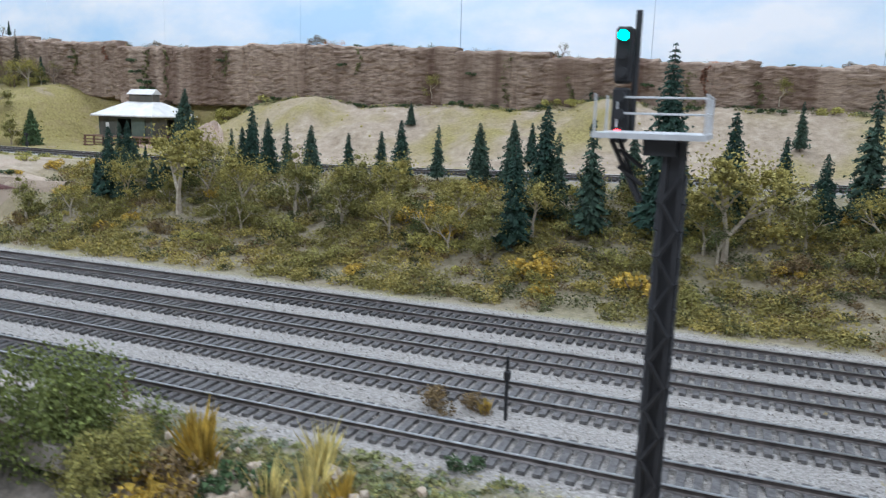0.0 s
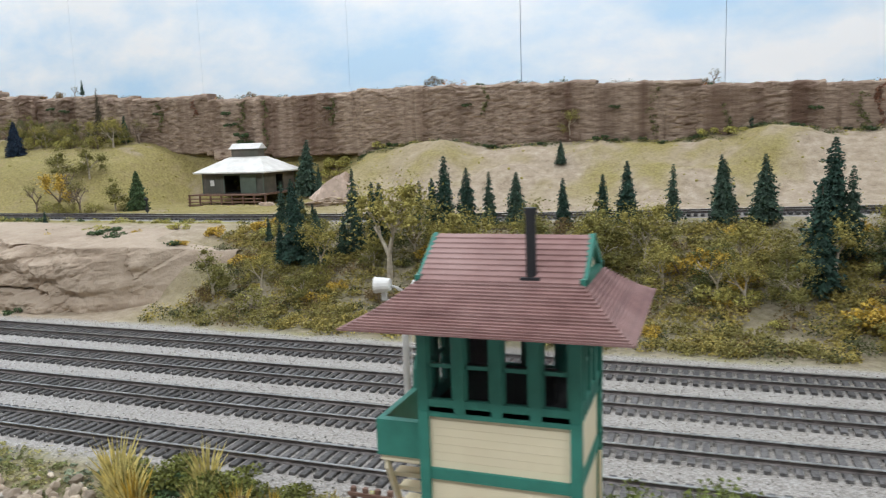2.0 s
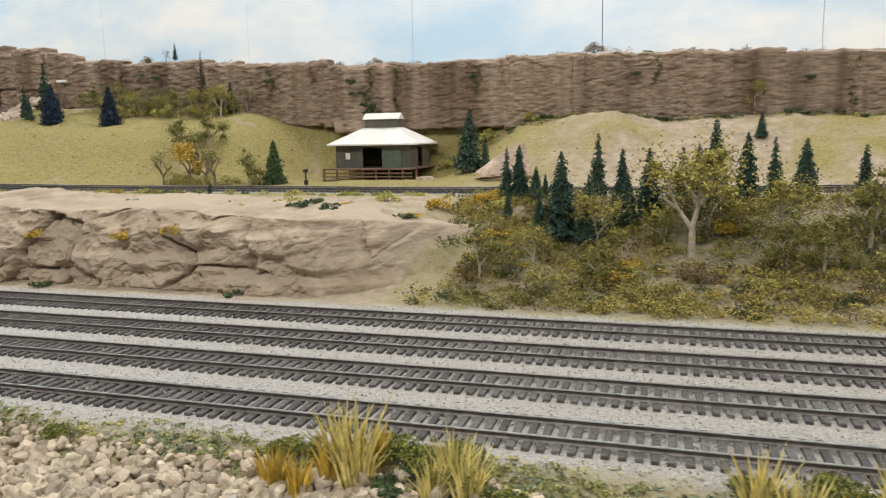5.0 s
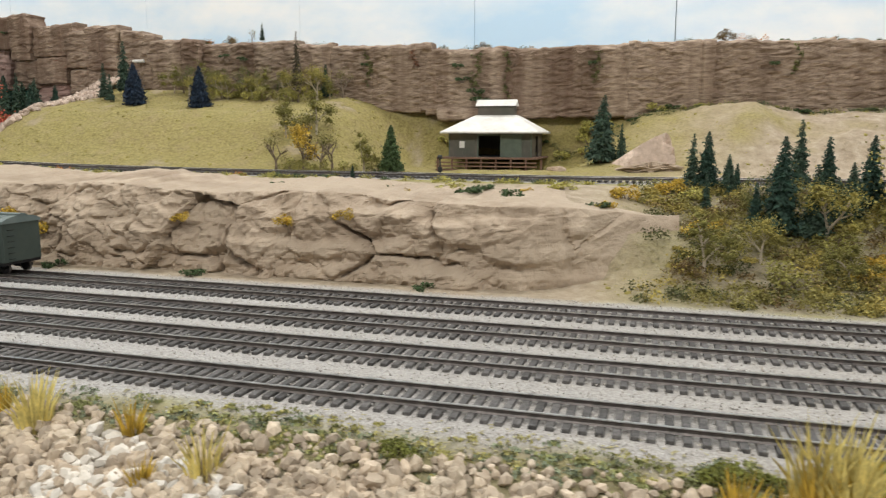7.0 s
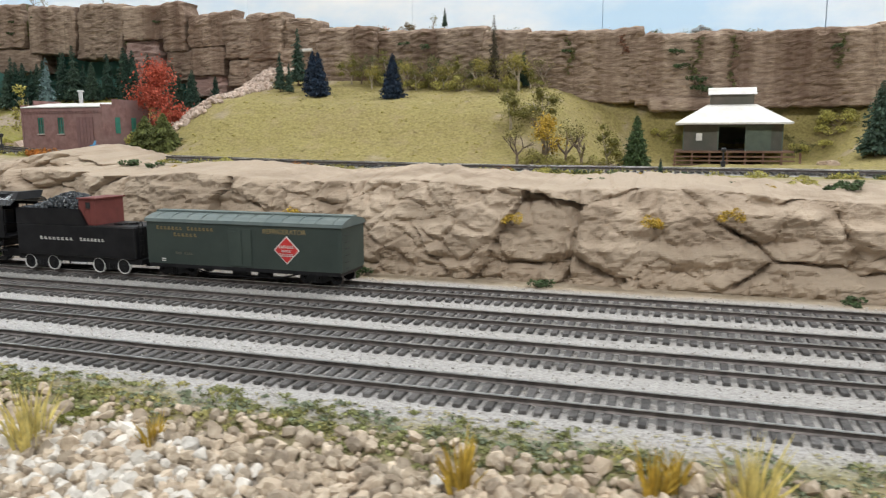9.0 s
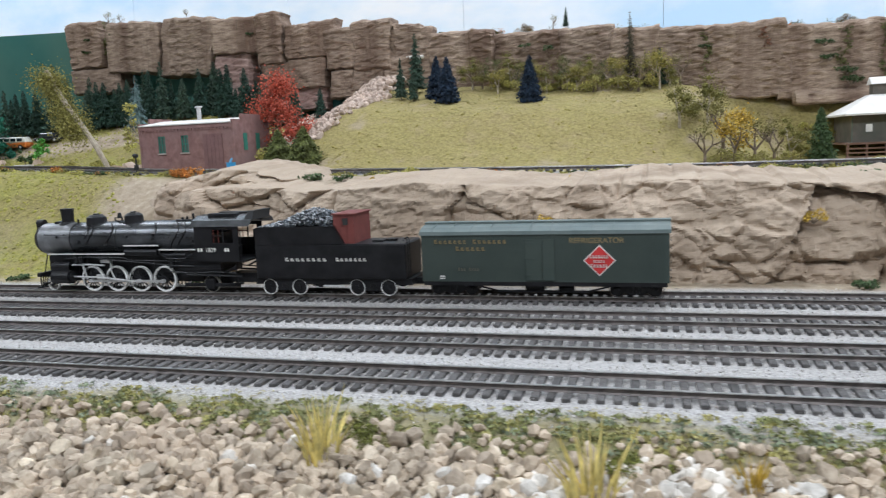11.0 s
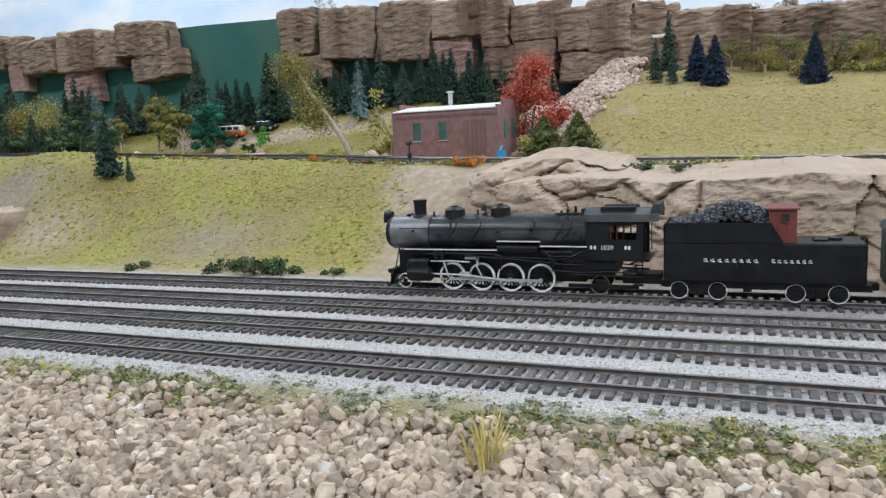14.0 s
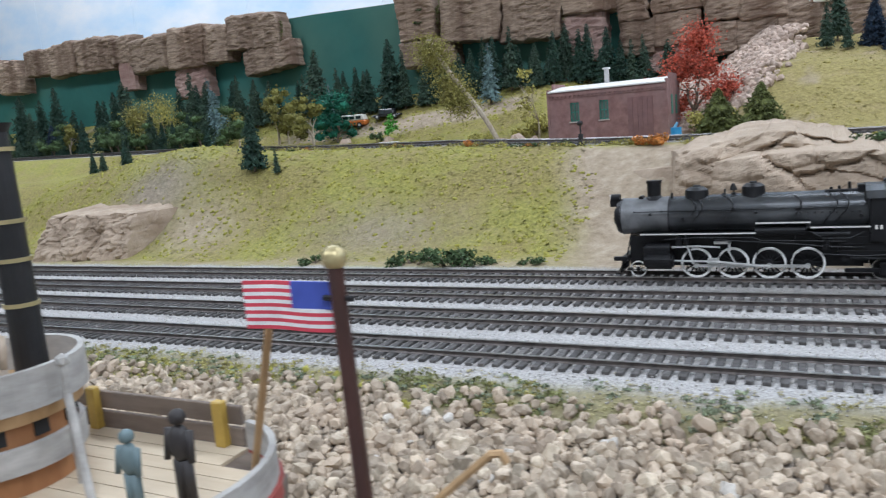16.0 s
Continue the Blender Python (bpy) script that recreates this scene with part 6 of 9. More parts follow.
def signal_gantry():
    """A black lattice mast with a platform and a bracketed colour-light signal."""
    t = thing("signal_mast", "black lattice signal mast with platform and lit colour-light heads", "railway signal")
    x, y = 0.0365, 0.1845
    zb = land_at(x, y) - 0.002
    bm = bmesh.new()
    r = 0.0018
    for sx in (-1, 1):
        for sy in (-1, 1):
            leg = bmesh.new()
            box(leg, x + sx * r - 0.0006, y + sy * r - 0.0006, zb, x + sx * r + 0.0006, y + sy * r + 0.0006, 0.102)
            part("mast_leg", leg, M_GANTRY, t)
    box(bm, x - 0.0014, y - 0.0014, zb, x + 0.0014, y + 0.0014, 0.102)
    part("mast", bm, M_GANTRY, t)
    k = 0
    z = zb + 0.004
    while z < 0.094:
        bm = bmesh.new()
        for face in range(2):
            d = 1 if k % 2 else -1
            yy = y - r - 0.0008 if face else y + r + 0.0008
            rod(bm, (x - d * r, yy, z), (x + d * r, yy, z + 0.006), 0.0005, n=5)
        for sx in (-1, 1):
            rod(bm, (x + sx * (r + 0.0008), y - r, z), (x + sx * (r + 0.0008), y + r, z + 0.006), 0.0005, n=5)
        part("lattice_bar", bm, M_GANTRY, t)
        z += 0.006
        k += 1
    bm = bmesh.new()
    box(bm, x - 0.0145, y - 0.0055, 0.0990, x + 0.0095, y + 0.0255, 0.1002)
    part("platform", bm, M_GREYMETAL, t, "light grey platform")
    bm = bmesh.new()
    box(bm, x - 0.0035, y - 0.0035, 0.0955, x + 0.0035, y + 0.0240, 0.0990)
    rod(bm, (x - 0.011, y + 0.001, 0.0985), (x - 0.004, y, 0.085), 0.0006, n=6)
    rod(bm, (x - 0.011, y + 0.012, 0.0985), (x - 0.004, y + 0.003, 0.085), 0.0006, n=6)
    for q in (0.0888, 0.0925):
        rod(bm, (x - 0.009, y, q + 0.004), (x - 0.0035, y, q), 0.0005, n=6)
    part("bracket", bm, M_GANTRY, t)
    bm = bmesh.new()
    for px in (-0.014, 0.009):
        for py in (-0.005, 0.010, 0.025):
            rod(bm, (x + px, y + py, 0.1002), (x + px, y + py, 0.1085), 0.0003, n=5)
    for zz in (0.1045, 0.1085):
        rod(bm, (x + 0.009, y - 0.005, zz), (x + 0.009, y + 0.025, zz), 0.0003, n=5)
        rod(bm, (x - 0.014, y + 0.025, zz), (x + 0.009, y + 0.025, zz), 0.0003, n=5)
    part("railing", bm, M_GREYMETAL, t)
    green, red = glowing("green_lamp", (0.0, 0.9, 0.5), 18.0), glowing("red_lamp", (1.0, 0.03, 0.04), 10.0)
    for px, py, top, lit in ((-0.0105, 0.028, 0.1300, True),):
        bm = bmesh.new()
        rod(bm, (x + px, y + py, 0.0995), (x + px, y + py, top), 0.0008, n=8)
        part("signal_pole", bm, M_GANTRY, t)
        for z, m in ((top - 0.0115, green if lit else None), (top - 0.0265, red if lit else None)):
            bm = bmesh.new()
            box(bm, x + px - 0.0052, y + py - 0.002, z - 0.0065, x + px - 0.0010, y + py + 0.002, z + 0.0075, 0.0006)
            h = part("signal_head", bm, M_GANTRY, t)
            for q in (-0.0038, 0.0008, 0.0052):
                bm = bmesh.new()
                rod(bm, (x + px - 0.0031, y + py - 0.0034, z + q), (x + px - 0.0031, y + py - 0.0019, z + q), 0.0014, n=12)
                part("hood", bm, M_GANTRY, h)
            if m:
                bm = bmesh.new()
                zz = z + (0.0052 if m is green else -0.0038)
                rod(bm, (x + px - 0.0031, y + py - 0.0037, zz), (x + px - 0.0031, y + py - 0.0033, zz), 0.0013 if m is green else 0.0009, n=12)
                part("lamp", bm, m, h, "lit green lens" if m is green else "lit red lens")
    for ob in t.children:
        if ob.name.split(".")[0] not in ("mast", "mast_leg", "lattice_bar"):
            ob.location = (-0.003, 0, 0.0035)
    return t


signal_tower()
depot()
brick_shop()
yard_lamp()
signal_gantry()


# ---- trees, shrubs and grass ----
M_BARK = mat("grey_brown_bark", (0.12, 0.09, 0.065), (0.26, 0.2, 0.15), 300, 0.9)
M_PALEBARK = mat("pale_twig_bark", (0.32, 0.27, 0.2), (0.5, 0.43, 0.33), 300, 0.9)


def leaf(name, c, var=0.35):
    return mat(name, tuple(v * 0.6 for v in c), tuple(v * 1.35 for v in c), 220, 0.9, 0, island=var)


M_SPRUCE = leaf("dark_spruce", (0.027, 0.062, 0.042))
M_SPRUCE2 = leaf("grey_green_spruce", (0.045, 0.08, 0.052))
M_BLUE = leaf("blue_spruce", (0.016, 0.032, 0.06))
M_PALEBLUE = leaf("frosted_spruce", (0.13, 0.2, 0.2))
M_OLIVE = leaf("olive_foliage", (0.28, 0.255, 0.07))
M_YELLOWGREEN = leaf("yellow_green_foliage", (0.42, 0.385, 0.105))
M_YELLOW = leaf("golden_foliage", (0.5, 0.34, 0.05))
M_ORANGE = leaf("orange_foliage", (0.5, 0.2, 0.04))
M_RED = leaf("red_maple_foliage", (0.5, 0.11, 0.065))
M_TEALLEAF = leaf("teal_green_foliage", (0.015, 0.12, 0.075))
M_DEEPGREEN = leaf("deep_green_foliage", (0.06, 0.1, 0.036))
M_LIME = leaf("lime_foliage", (0.12, 0.36, 0.06))
M_BROWNLEAF = leaf("brown_foliage", (0.19, 0.13, 0.055))
M_STRAW = leaf("straw_grass", (0.6, 0.5, 0.17), 0.25)


def triangles(centres, size, flat=0.6, up=0.0):
    """Small leaf triangles at the given centres, turned at random."""
    n = len(centres)
    a = rng.normal(size=(n, 3))
    a[:, 2] *= flat
    a /= np.linalg.norm(a, axis=1)[:, None]
    b = np.cross(a, rng.normal(size=(n, 3)))
    b /= np.linalg.norm(b, axis=1)[:, None]
    s = size * rng.uniform(0.6, 1.4, (n, 1))
    v = np.stack([centres + a * s, centres - 0.5 * a * s + 0.8 * b * s, centres - 0.5 * a * s - 0.8 * b * s + np.array([0, 0, up])], 1).reshape(-1, 3)
    return v, np.arange(3 * n).reshape(-1, 3)


def conifer(h, r, m, label, name="conifer", density=1.0, bare=0.1, gappy=0.0, category="tree", group="model trees"):
    """A bottle-brush spruce: tapered trunk and tiers of drooping, ragged boughs."""
    t = thing(name, label, category, group)
    bm = bmesh.new()
    rod(bm, (0, 0, -0.004), (0, 0, h * 0.97), r * 0.1, r * 0.015, 7)
    part("trunk", bm, M_BARK, t)
    n = 9
    ring = lambda z, q: [(q * math.cos(2 * math.pi * i / n), q * math.sin(2 * math.pi * i / n), z) for i in range(n)]
    V = [np.array(ring(h * (bare + 0.02), 0.4 * r) + [(0, 0, h * 0.9)])]
    F, k = [np.array([[i, (i + 1) % n, n] for i in range(n)])], n + 1
    z = h * bare
    while z < h * 0.985:
        s = (z - h * bare) / (h * (1 - bare))
        rad = 0.82 * r * (1 - s) ** 0.75 * rng.uniform(0.85, 1.1) + 0.0007
        nb = max(6, int(13 * density * (0.45 + 0.55 * (1 - s))))
        for q in range(nb):
            if rng.random() < gappy:
                continue
            a = 2 * math.pi * (q + rng.uniform(0, 0.9)) / nb
            L = rad * rng.uniform(0.6, 1.2)
            d, p = np.array([math.cos(a), math.sin(a), 0]), np.array([-math.sin(a), math.cos(a), 0])
            root = np.array([0, 0, z + 0.0008])
            tip = d * L + np.array([0, 0, z - 0.28 * L])
            mid = d * L * 0.55 + np.array([0, 0, z + 0.04 * L])
            wv = p * L * rng.uniform(0.14, 0.26)
            drop = np.array([0, 0, -0.14 * L])
            V.append(np.array([root, mid + wv + drop, tip, mid - wv + drop, mid + np.array([0, 0, 0.09 * L])]))
            F.append(np.array([[0, 1, 4], [1, 2, 4], [2, 3, 4], [3, 0, 4]]) + k)
            k += 5
            c = root + (tip - root) * rng.uniform(0.3, 1.08, (9, 1)) + rng.normal(size=(9, 3)) * L * 0.12
            v, f = triangles(c, L * 0.1 + 0.0003)
            V.append(v)
            F.append(f + k)
            k += len(v)
        z += max(0.0013, h * 0.025) * rng.uniform(0.8, 1.2)
    ob = new("crown", array_mesh("crown", np.concatenate(V), np.concatenate(F), m))
    ob.parent = t
    return t


def broadleaf(h, r, m, label, bark=M_BARK, leaves=1500, name="broadleaf_tree", lean=0.0, open_=0.35, leaf_size=0.0012, group="model trees", low=0.32, girth=0.085, core=0.0):
    """A crooked trunk, forking limbs, and a crown of loose leaf clumps with gaps."""
    t = thing(name, label, "tree", group)
    bm = bmesh.new()
    ends = []

    def grow(p, d, L, rad, depth):
        q = p + d * L
        rod(bm, p, q, rad, rad * 0.68, 6)
        if depth == 0:
            ends.append(q)
            return
        for _ in range(3 if depth > 1 else 2):
            nd = (d + Vector((rng.normal(), rng.normal(), rng.normal() * 0.35 + 0.12)) * 0.55).normalized()
            grow(q, nd, L * rng.uniform(0.55, 0.85), rad * 0.62, depth - 1)

    grow(Vector((0, 0, -0.003)), Vector((lean, 0, 1)).normalized(), h * low, r * girth, 3)
    part("trunk", bm, bark, t)
    e = np.array([v[:] for v in ends])
    span = max(1e-6, np.abs(e[:, :2] - e[:, :2].mean(0)).max())
    e[:, :2] = e[:, :2].mean(0) + (e[:, :2] - e[:, :2].mean(0)) * (r * 0.82 / span)
    zlo, zhi = e[:, 2].min(), e[:, 2].max()
    e[:, 2] = h * low + (e[:, 2] - zlo) / max(1e-6, zhi - zlo) * h * (0.95 - low)
    pick = e[rng.integers(0, len(e), leaves)]
    off = rng.normal(size=(leaves, 3)) * np.array([r, r, r * 0.8]) * 0.5 * open_
    v, f = triangles(pick + off, leaf_size)
    if core:
        # tight clumps of foam on the limb ends, with leaves over them
        ico = bmesh.new()
        bmesh.ops.create_icosphere(ico, subdivisions=2, radius=1.0)
        iv, jf = np.array([q.co[:] for q in ico.verts]), np.array([[q.index for q in g.verts] for g in ico.faces])
        ico.free()
        V, F = [v], [f]
        k = len(v)
        for c in e:
            rad = r * core * rng.uniform(0.7, 1.25)
            V.append(c + iv * rad * rng.uniform(0.75, 1.25, (len(iv), 1)) * np.array([1, 1, 0.8]))
            F.append(jf + k)
            k += len(iv)
            d = rng.normal(size=(150, 3))
            d /= np.linalg.norm(d, axis=1)[:, None]
            tv, tf = triangles(c + d * rad * np.array([1, 1, 0.8]) * rng.uniform(0.9, 1.2, (150, 1)), leaf_size * 0.8)
            V.append(tv)
            F.append(tf + k)
            k += len(tv)
        v, f = np.concatenate(V), np.concatenate(F)
    ob = new("crown", array_mesh("crown", v, f, m))
    ob.parent = t
    return t


def shrub(w, h, m, label, leaves=700, leaf_size=0.0011, name="shrub", lumps=7):
    """A low bush: several lumps of small leaves over short twigs."""
    t = thing(name, label, "shrub", "model shrubs")
    c = np.stack([rng.uniform(-0.5, 0.5, lumps) * w, rng.uniform(-0.35, 0.35, lumps) * w, rng.uniform(0.15, 0.75, lumps) * h], 1)
    c[:, 2] *= 1 - 0.8 * (c[:, 0] / w) ** 2 * 2
    pick = c[rng.integers(0, lumps, leaves)]
    d = rng.normal(size=(leaves, 3))
    d /= np.linalg.norm(d, axis=1)[:, None]
    rad = np.array([w * 0.24, w * 0.22, h * 0.27]) * rng.uniform(0.55, 1.05, (leaves, 1))
    p = pick + d * rad
    p[:, 2] = np.maximum(p[:, 2], 0.0003)
    v, f = triangles(p, leaf_size)
    ob = new("foliage", array_mesh("foliage", v, f, m))
    ob.parent = t
    tagged(ob, kind="stuff")
    bm = bmesh.new()
    for q in c:
        rod(bm, (0, 0, -0.002), tuple(q), 0.0007, 0.0003, 5)
    tagged(part("branchwork", bm, M_BARK, t), kind="stuff")
    return t


def tuft(h, w, m, label, blades=46):
    """A tuft of field grass: thin blades that fan out and bend."""
    t = thing("grass_tuft", label, "grass tuft", "grass tufts")
    V, F = [], []
    for i in range(blades):
        a, o = rng.uniform(0, 2 * math.pi), rng.uniform(0, 1) ** 0.7
        root = np.array([math.cos(a), math.sin(a), 0]) * w * 0.22 * o
        root[2] = -0.002
        L = h * rng.uniform(0.55, 1.05)
        out = np.array([math.cos(a), math.sin(a), 0]) * w * 0.5 * o
        p1 = root + out * 0.35 + np.array([0, 0, L * 0.6])
        p2 = root + out * 1.0 + np.array([0, 0, L])
        s = np.array([-math.sin(a + 1), math.cos(a + 1), 0]) * 0.00042
        V.append(np.array([root - s, root + s, p1 + s * 0.9, p1 - s * 0.9, p2]))
        k = 5 * i
        F += [[k, k + 1, k + 2], [k, k + 2, k + 3], [k + 3, k + 2, k + 4]]
    ob = new("grass", array_mesh("grass", np.concatenate(V), np.array(F), m))
    ob.parent = t
    tagged(ob, kind="stuff")
    return t


def plant(model, x, y, size=1.0, turn=None, z=None, tilt=0.0, first=set()):
    """Sets a copy of a model on the ground; the model itself takes the first place."""
    m = pose(x, y, (land_at(x, y) if z is None else z) - 0.0005, 0, tilt, rng.uniform(0, 360) if turn is None else turn)
    if model.name not in first:
        first.add(model.name)
        model.matrix_basis = m @ Matrix.Diagonal((size, size, size, 1))
        return model
    ob = copy_thing(model, m)
    ob.matrix_basis = m @ Matrix.Diagonal((size, size, size, 1))
    return ob


# models, each of unit height of 50 mm unless said
SPRUCES = [conifer(0.05, 0.0115, M_SPRUCE, "dark green bottle-brush spruce on the wooded bank"),
           conifer(0.05, 0.0100, M_SPRUCE, "slim dark green spruce on the wooded bank", gappy=0.12),
           conifer(0.05, 0.0130, M_SPRUCE2, "grey-green spruce with broad ragged boughs"),
           conifer(0.05, 0.0088, M_SPRUCE2, "thin grey-green spruce with sparse boughs", gappy=0.28, density=0.9)]
TALL = conifer(0.12, 0.021, M_SPRUCE, "very tall dark green spruce above the yard", density=1.4)
BLUES = [conifer(0.047, 0.0145, M_BLUE, "dense blue spruce on the dry hill", density=1.6, bare=0.04)]
BARE = conifer(0.08, 0.0085, leaf("half_dead_needles", (0.07, 0.058, 0.035)), "tall brown half-dead spruce before the cliff", gappy=0.3, density=0.9)
FROST = conifer(0.06, 0.012, M_PALEBLUE, "frosted pale blue-grey spruce with thin boughs", gappy=0.35, density=0.8)
CONES = conifer(0.036, 0.0225, leaf("yellowish_conifer", (0.1, 0.115, 0.03)), "round-topped olive conifer beside the brick building", density=1.7, bare=0.02)
OLIVES = [broadleaf(0.05, 0.021, M_OLIVE, "olive-green tree with a pale crooked trunk", M_PALEBARK, 3600, open_=0.5, leaf_size=0.0009),
          broadleaf(0.05, 0.024, M_YELLOWGREEN, "wispy yellow-green tree with a pale trunk", M_PALEBARK, 3600, open_=0.6, leaf_size=0.0009),
          broadleaf(0.05, 0.019, M_OLIVE, "sparse olive tree with bare twigs showing", M_PALEBARK, 1800, leaf_size=0.0009)]
BANKTREES = [broadleaf(0.05, 0.021, leaf("bank_olive_foliage", (0.2, 0.185, 0.05)), "dull olive tree with a pale crooked trunk on the bank", M_PALEBARK, 2200, open_=0.45, leaf_size=0.0009, core=0.13),
             broadleaf(0.05, 0.024, leaf("bank_wispy_foliage", (0.33, 0.285, 0.075)), "wispy yellowish tree with a pale trunk on the bank", M_PALEBARK, 2200, open_=0.5, leaf_size=0.0009, core=0.1),
             broadleaf(0.05, 0.019, leaf("bank_green_foliage", (0.1, 0.115, 0.035)), "sparse dull green tree with bare twigs showing", M_PALEBARK, 1700, leaf_size=0.0009)]
YELLOW = broadleaf(0.045, 0.02, M_YELLOW, "golden-leaved autumn tree on the bank", M_BARK, 1300)
TWIGGY = broadleaf(0.05, 0.02, leaf("sparse_olive_leaves", (0.2, 0.18, 0.06)), "nearly bare grey tree with few leaves", M_BARK, 520, leaf_size=0.0009, girth=0.11)
DEEP = broadleaf(0.045, 0.019, M_DEEPGREEN, "deep green round-crowned tree on the lawn", M_BARK, 900, open_=0.5, leaf_size=0.0012, low=0.25, core=0.25)
GLADE = broadleaf(0.05, 0.018, leaf("glade_foliage", (0.19, 0.18, 0.045)), "olive tree with clumped foliage and forked pale trunk", M_PALEBARK, 500, open_=0.4, low=0.3, core=0.24)
TEAL = broadleaf(0.055, 0.024, M_TEALLEAF, "teal-green bushy tree on the lawn", M_BARK, 1500, low=0.16, open_=0.6, core=0.25)
MAPLE = broadleaf(0.085, 0.03, M_RED, "bright red autumn maple behind the brick building", M_BARK, 5500, low=0.2, leaf_size=0.0013, open_=0.5, core=0.14)
LIME = broadleaf(0.026, 0.008, M_LIME, "small bright lime-green sapling", M_BARK, 700)
BUSHES = [shrub(0.034, 0.022, M_OLIVE, "olive shrub on the wooded bank", 900), shrub(0.03, 0.018, M_YELLOWGREEN, "yellow-green shrub on the wooded bank", 900),
          shrub(0.03, 0.02, M_BROWNLEAF, "brown shrub on the wooded bank", 800)]
GOLDBUSH = shrub(0.024, 0.014, M_YELLOW, "golden yellow bush on the bank", 700)
GREENBUSH = shrub(0.016, 0.008, M_DEEPGREEN, "small green bush on the rock", 420, 0.0009)
ORANGEBUSH = shrub(0.016, 0.008, M_ORANGE, "small orange bush beside the upper track", 420, 0.0009)
SAGEBUSH = shrub(0.026, 0.007, M_YELLOWGREEN, "low grey-green weeds beside the upper track", 520, 0.0009)
STRAWS = [tuft(0.020, 0.014, M_STRAW, "straw-yellow grass tuft among the stones"), tuft(0.016, 0.010, M_YELLOW, "golden grass tuft among the stones")]

# tall wispy trees on the bank: kind, x, y, height of the top over the yard
for k, x, y, top in ((1, -0.370, 0.490, 0.089), (0, -0.266, 0.500, 0.075), (1, -0.315, 0.500, 0.069), (1, 0.046, 0.490, 0.086), (0, -0.455, 0.520, 0.070), (1, -0.190, 0.510, 0.072), (0, -0.222, 0.495, 0.066), (1, -0.130, 0.500, 0.062)):
    plant(BANKTREES[k], x, y, (top - land_at(x, y)) / 0.05, turn=x * 4000)

# spruces along the bank: x, y, height
for i, (x, y, h) in enumerate(((-0.496, 0.566, 0.042), (-0.506, 0.566, 0.040), (-0.482, 0.560, 0.028), (-0.476, 0.567, 0.020), (-0.470, 0.503, 0.033), (-0.455, 0.503, 0.062), (-0.436, 0.566, 0.050), (-0.436, 0.501, 0.046),
                               (-0.421, 0.517, 0.030), (-0.418, 0.566, 0.039), (-0.398, 0.537, 0.048), (-0.375, 0.566, 0.038), (-0.498, 0.531, 0.025), (-0.412, 0.522, 0.037), (-0.353, 0.566, 0.058), (-0.364, 0.567, 0.040),
                               (-0.332, 0.560, 0.049), (-0.314, 0.562, 0.045), (-0.293, 0.567, 0.043), (-0.256, 0.566, 0.038), (-0.226, 0.567, 0.039), (-0.208, 0.567, 0.049), (-0.175, 0.566, 0.045), (-0.140, 0.566, 0.048),
                               (-0.113, 0.567, 0.050), (-0.087, 0.486, 0.072), (-0.076, 0.522, 0.078), (-0.066, 0.517, 0.062), (-0.040, 0.501, 0.080), (-0.022, 0.566, 0.043), (0.078, 0.566, 0.046))):
    plant(SPRUCES[(i * 3 + i // 4) % 4], x, y, h / 0.05)
for i, (x, y, h) in enumerate(((0.045, 0.53, 0.075), (0.10, 0.53, 0.05), (0.125, 0.54, 0.085), (0.15, 0.53, 0.10), (0.19, 0.54, 0.07), (0.235, 0.55, 0.08), (0.098, 0.762, 0.045), (-0.299, 0.786, 0.026), (-0.14, 0.72, 0.04))):
    plant(SPRUCES[(i * 3 + 1) % 4], x, y, h / 0.05)
plant(TALL, 0.006, 0.508, 1.05)
# by the depot
plant(SPRUCES[2], -0.5845, 0.745, 0.066 / 0.05, tilt=-3)
plant(SPRUCES[3], -0.565, 0.74, 0.035 / 0.05)
plant(conifer(0.05, 0.016, M_DEEPGREEN, "bushy mid-green conifer beside the depot", density=1.2), -0.785, 0.70, 0.95)
plant(SPRUCES[1], -0.760, 0.545, 0.3)

# broad-leaved trees and brush on the bank
for i in range(40):
    x = 0.30 - i * 0.0205 + float(rng.uniform(-0.012, 0.012))
    y = float(rng.uniform(0.455, 0.535))
    plant((BANKTREES[0], BANKTREES[1], BANKTREES[2], BANKTREES[1], YELLOW if i % 10 == 5 else BANKTREES[0])[i % 5], x, y, float(rng.uniform(0.5, 0.8)))
for i in range(72):
    x = float(rng.uniform(-0.53, 0.3))
    y = float(rng.uniform(0.420, 0.555))
    k = rng.random()
    plant(BUSHES[0] if k < 0.4 else BUSHES[1] if k < 0.6 else BUSHES[2] if k < 0.85 else GOLDBUSH, x, y, float(rng.uniform(0.4, 0.8)))


def undergrowth(n, m, label, seed):
    """Low brush between the trees: many small heaps of leaves, in drifts."""
    x, y = rng.uniform(-0.54, 0.4, n), rng.uniform(0.418, 0.565, n)
    k = value_noise(x, y, 26, seed, 3) > -0.08
    x, y = x[k], y[k]
    n = len(x)
    p = np.stack([x, y, land(x, y)], 1)
    per = 120
    d = rng.normal(size=(n * per, 3))
    d /= np.linalg.norm(d, axis=1)[:, None]
    d[:, 2] = np.abs(d[:, 2])
    s = np.repeat(rng.uniform(0.35, 1.0, n), per)[:, None]
    c = np.repeat(p, per, 0) + d * np.array([0.012, 0.011, 0.0085]) * s * rng.uniform(0.4, 1.05, (n * per, 1))
    v, f = triangles(c, 0.0008)
    return tagged(new("undergrowth", array_mesh("undergrowth", v, f, m)), label, "undergrowth", kind="stuff")


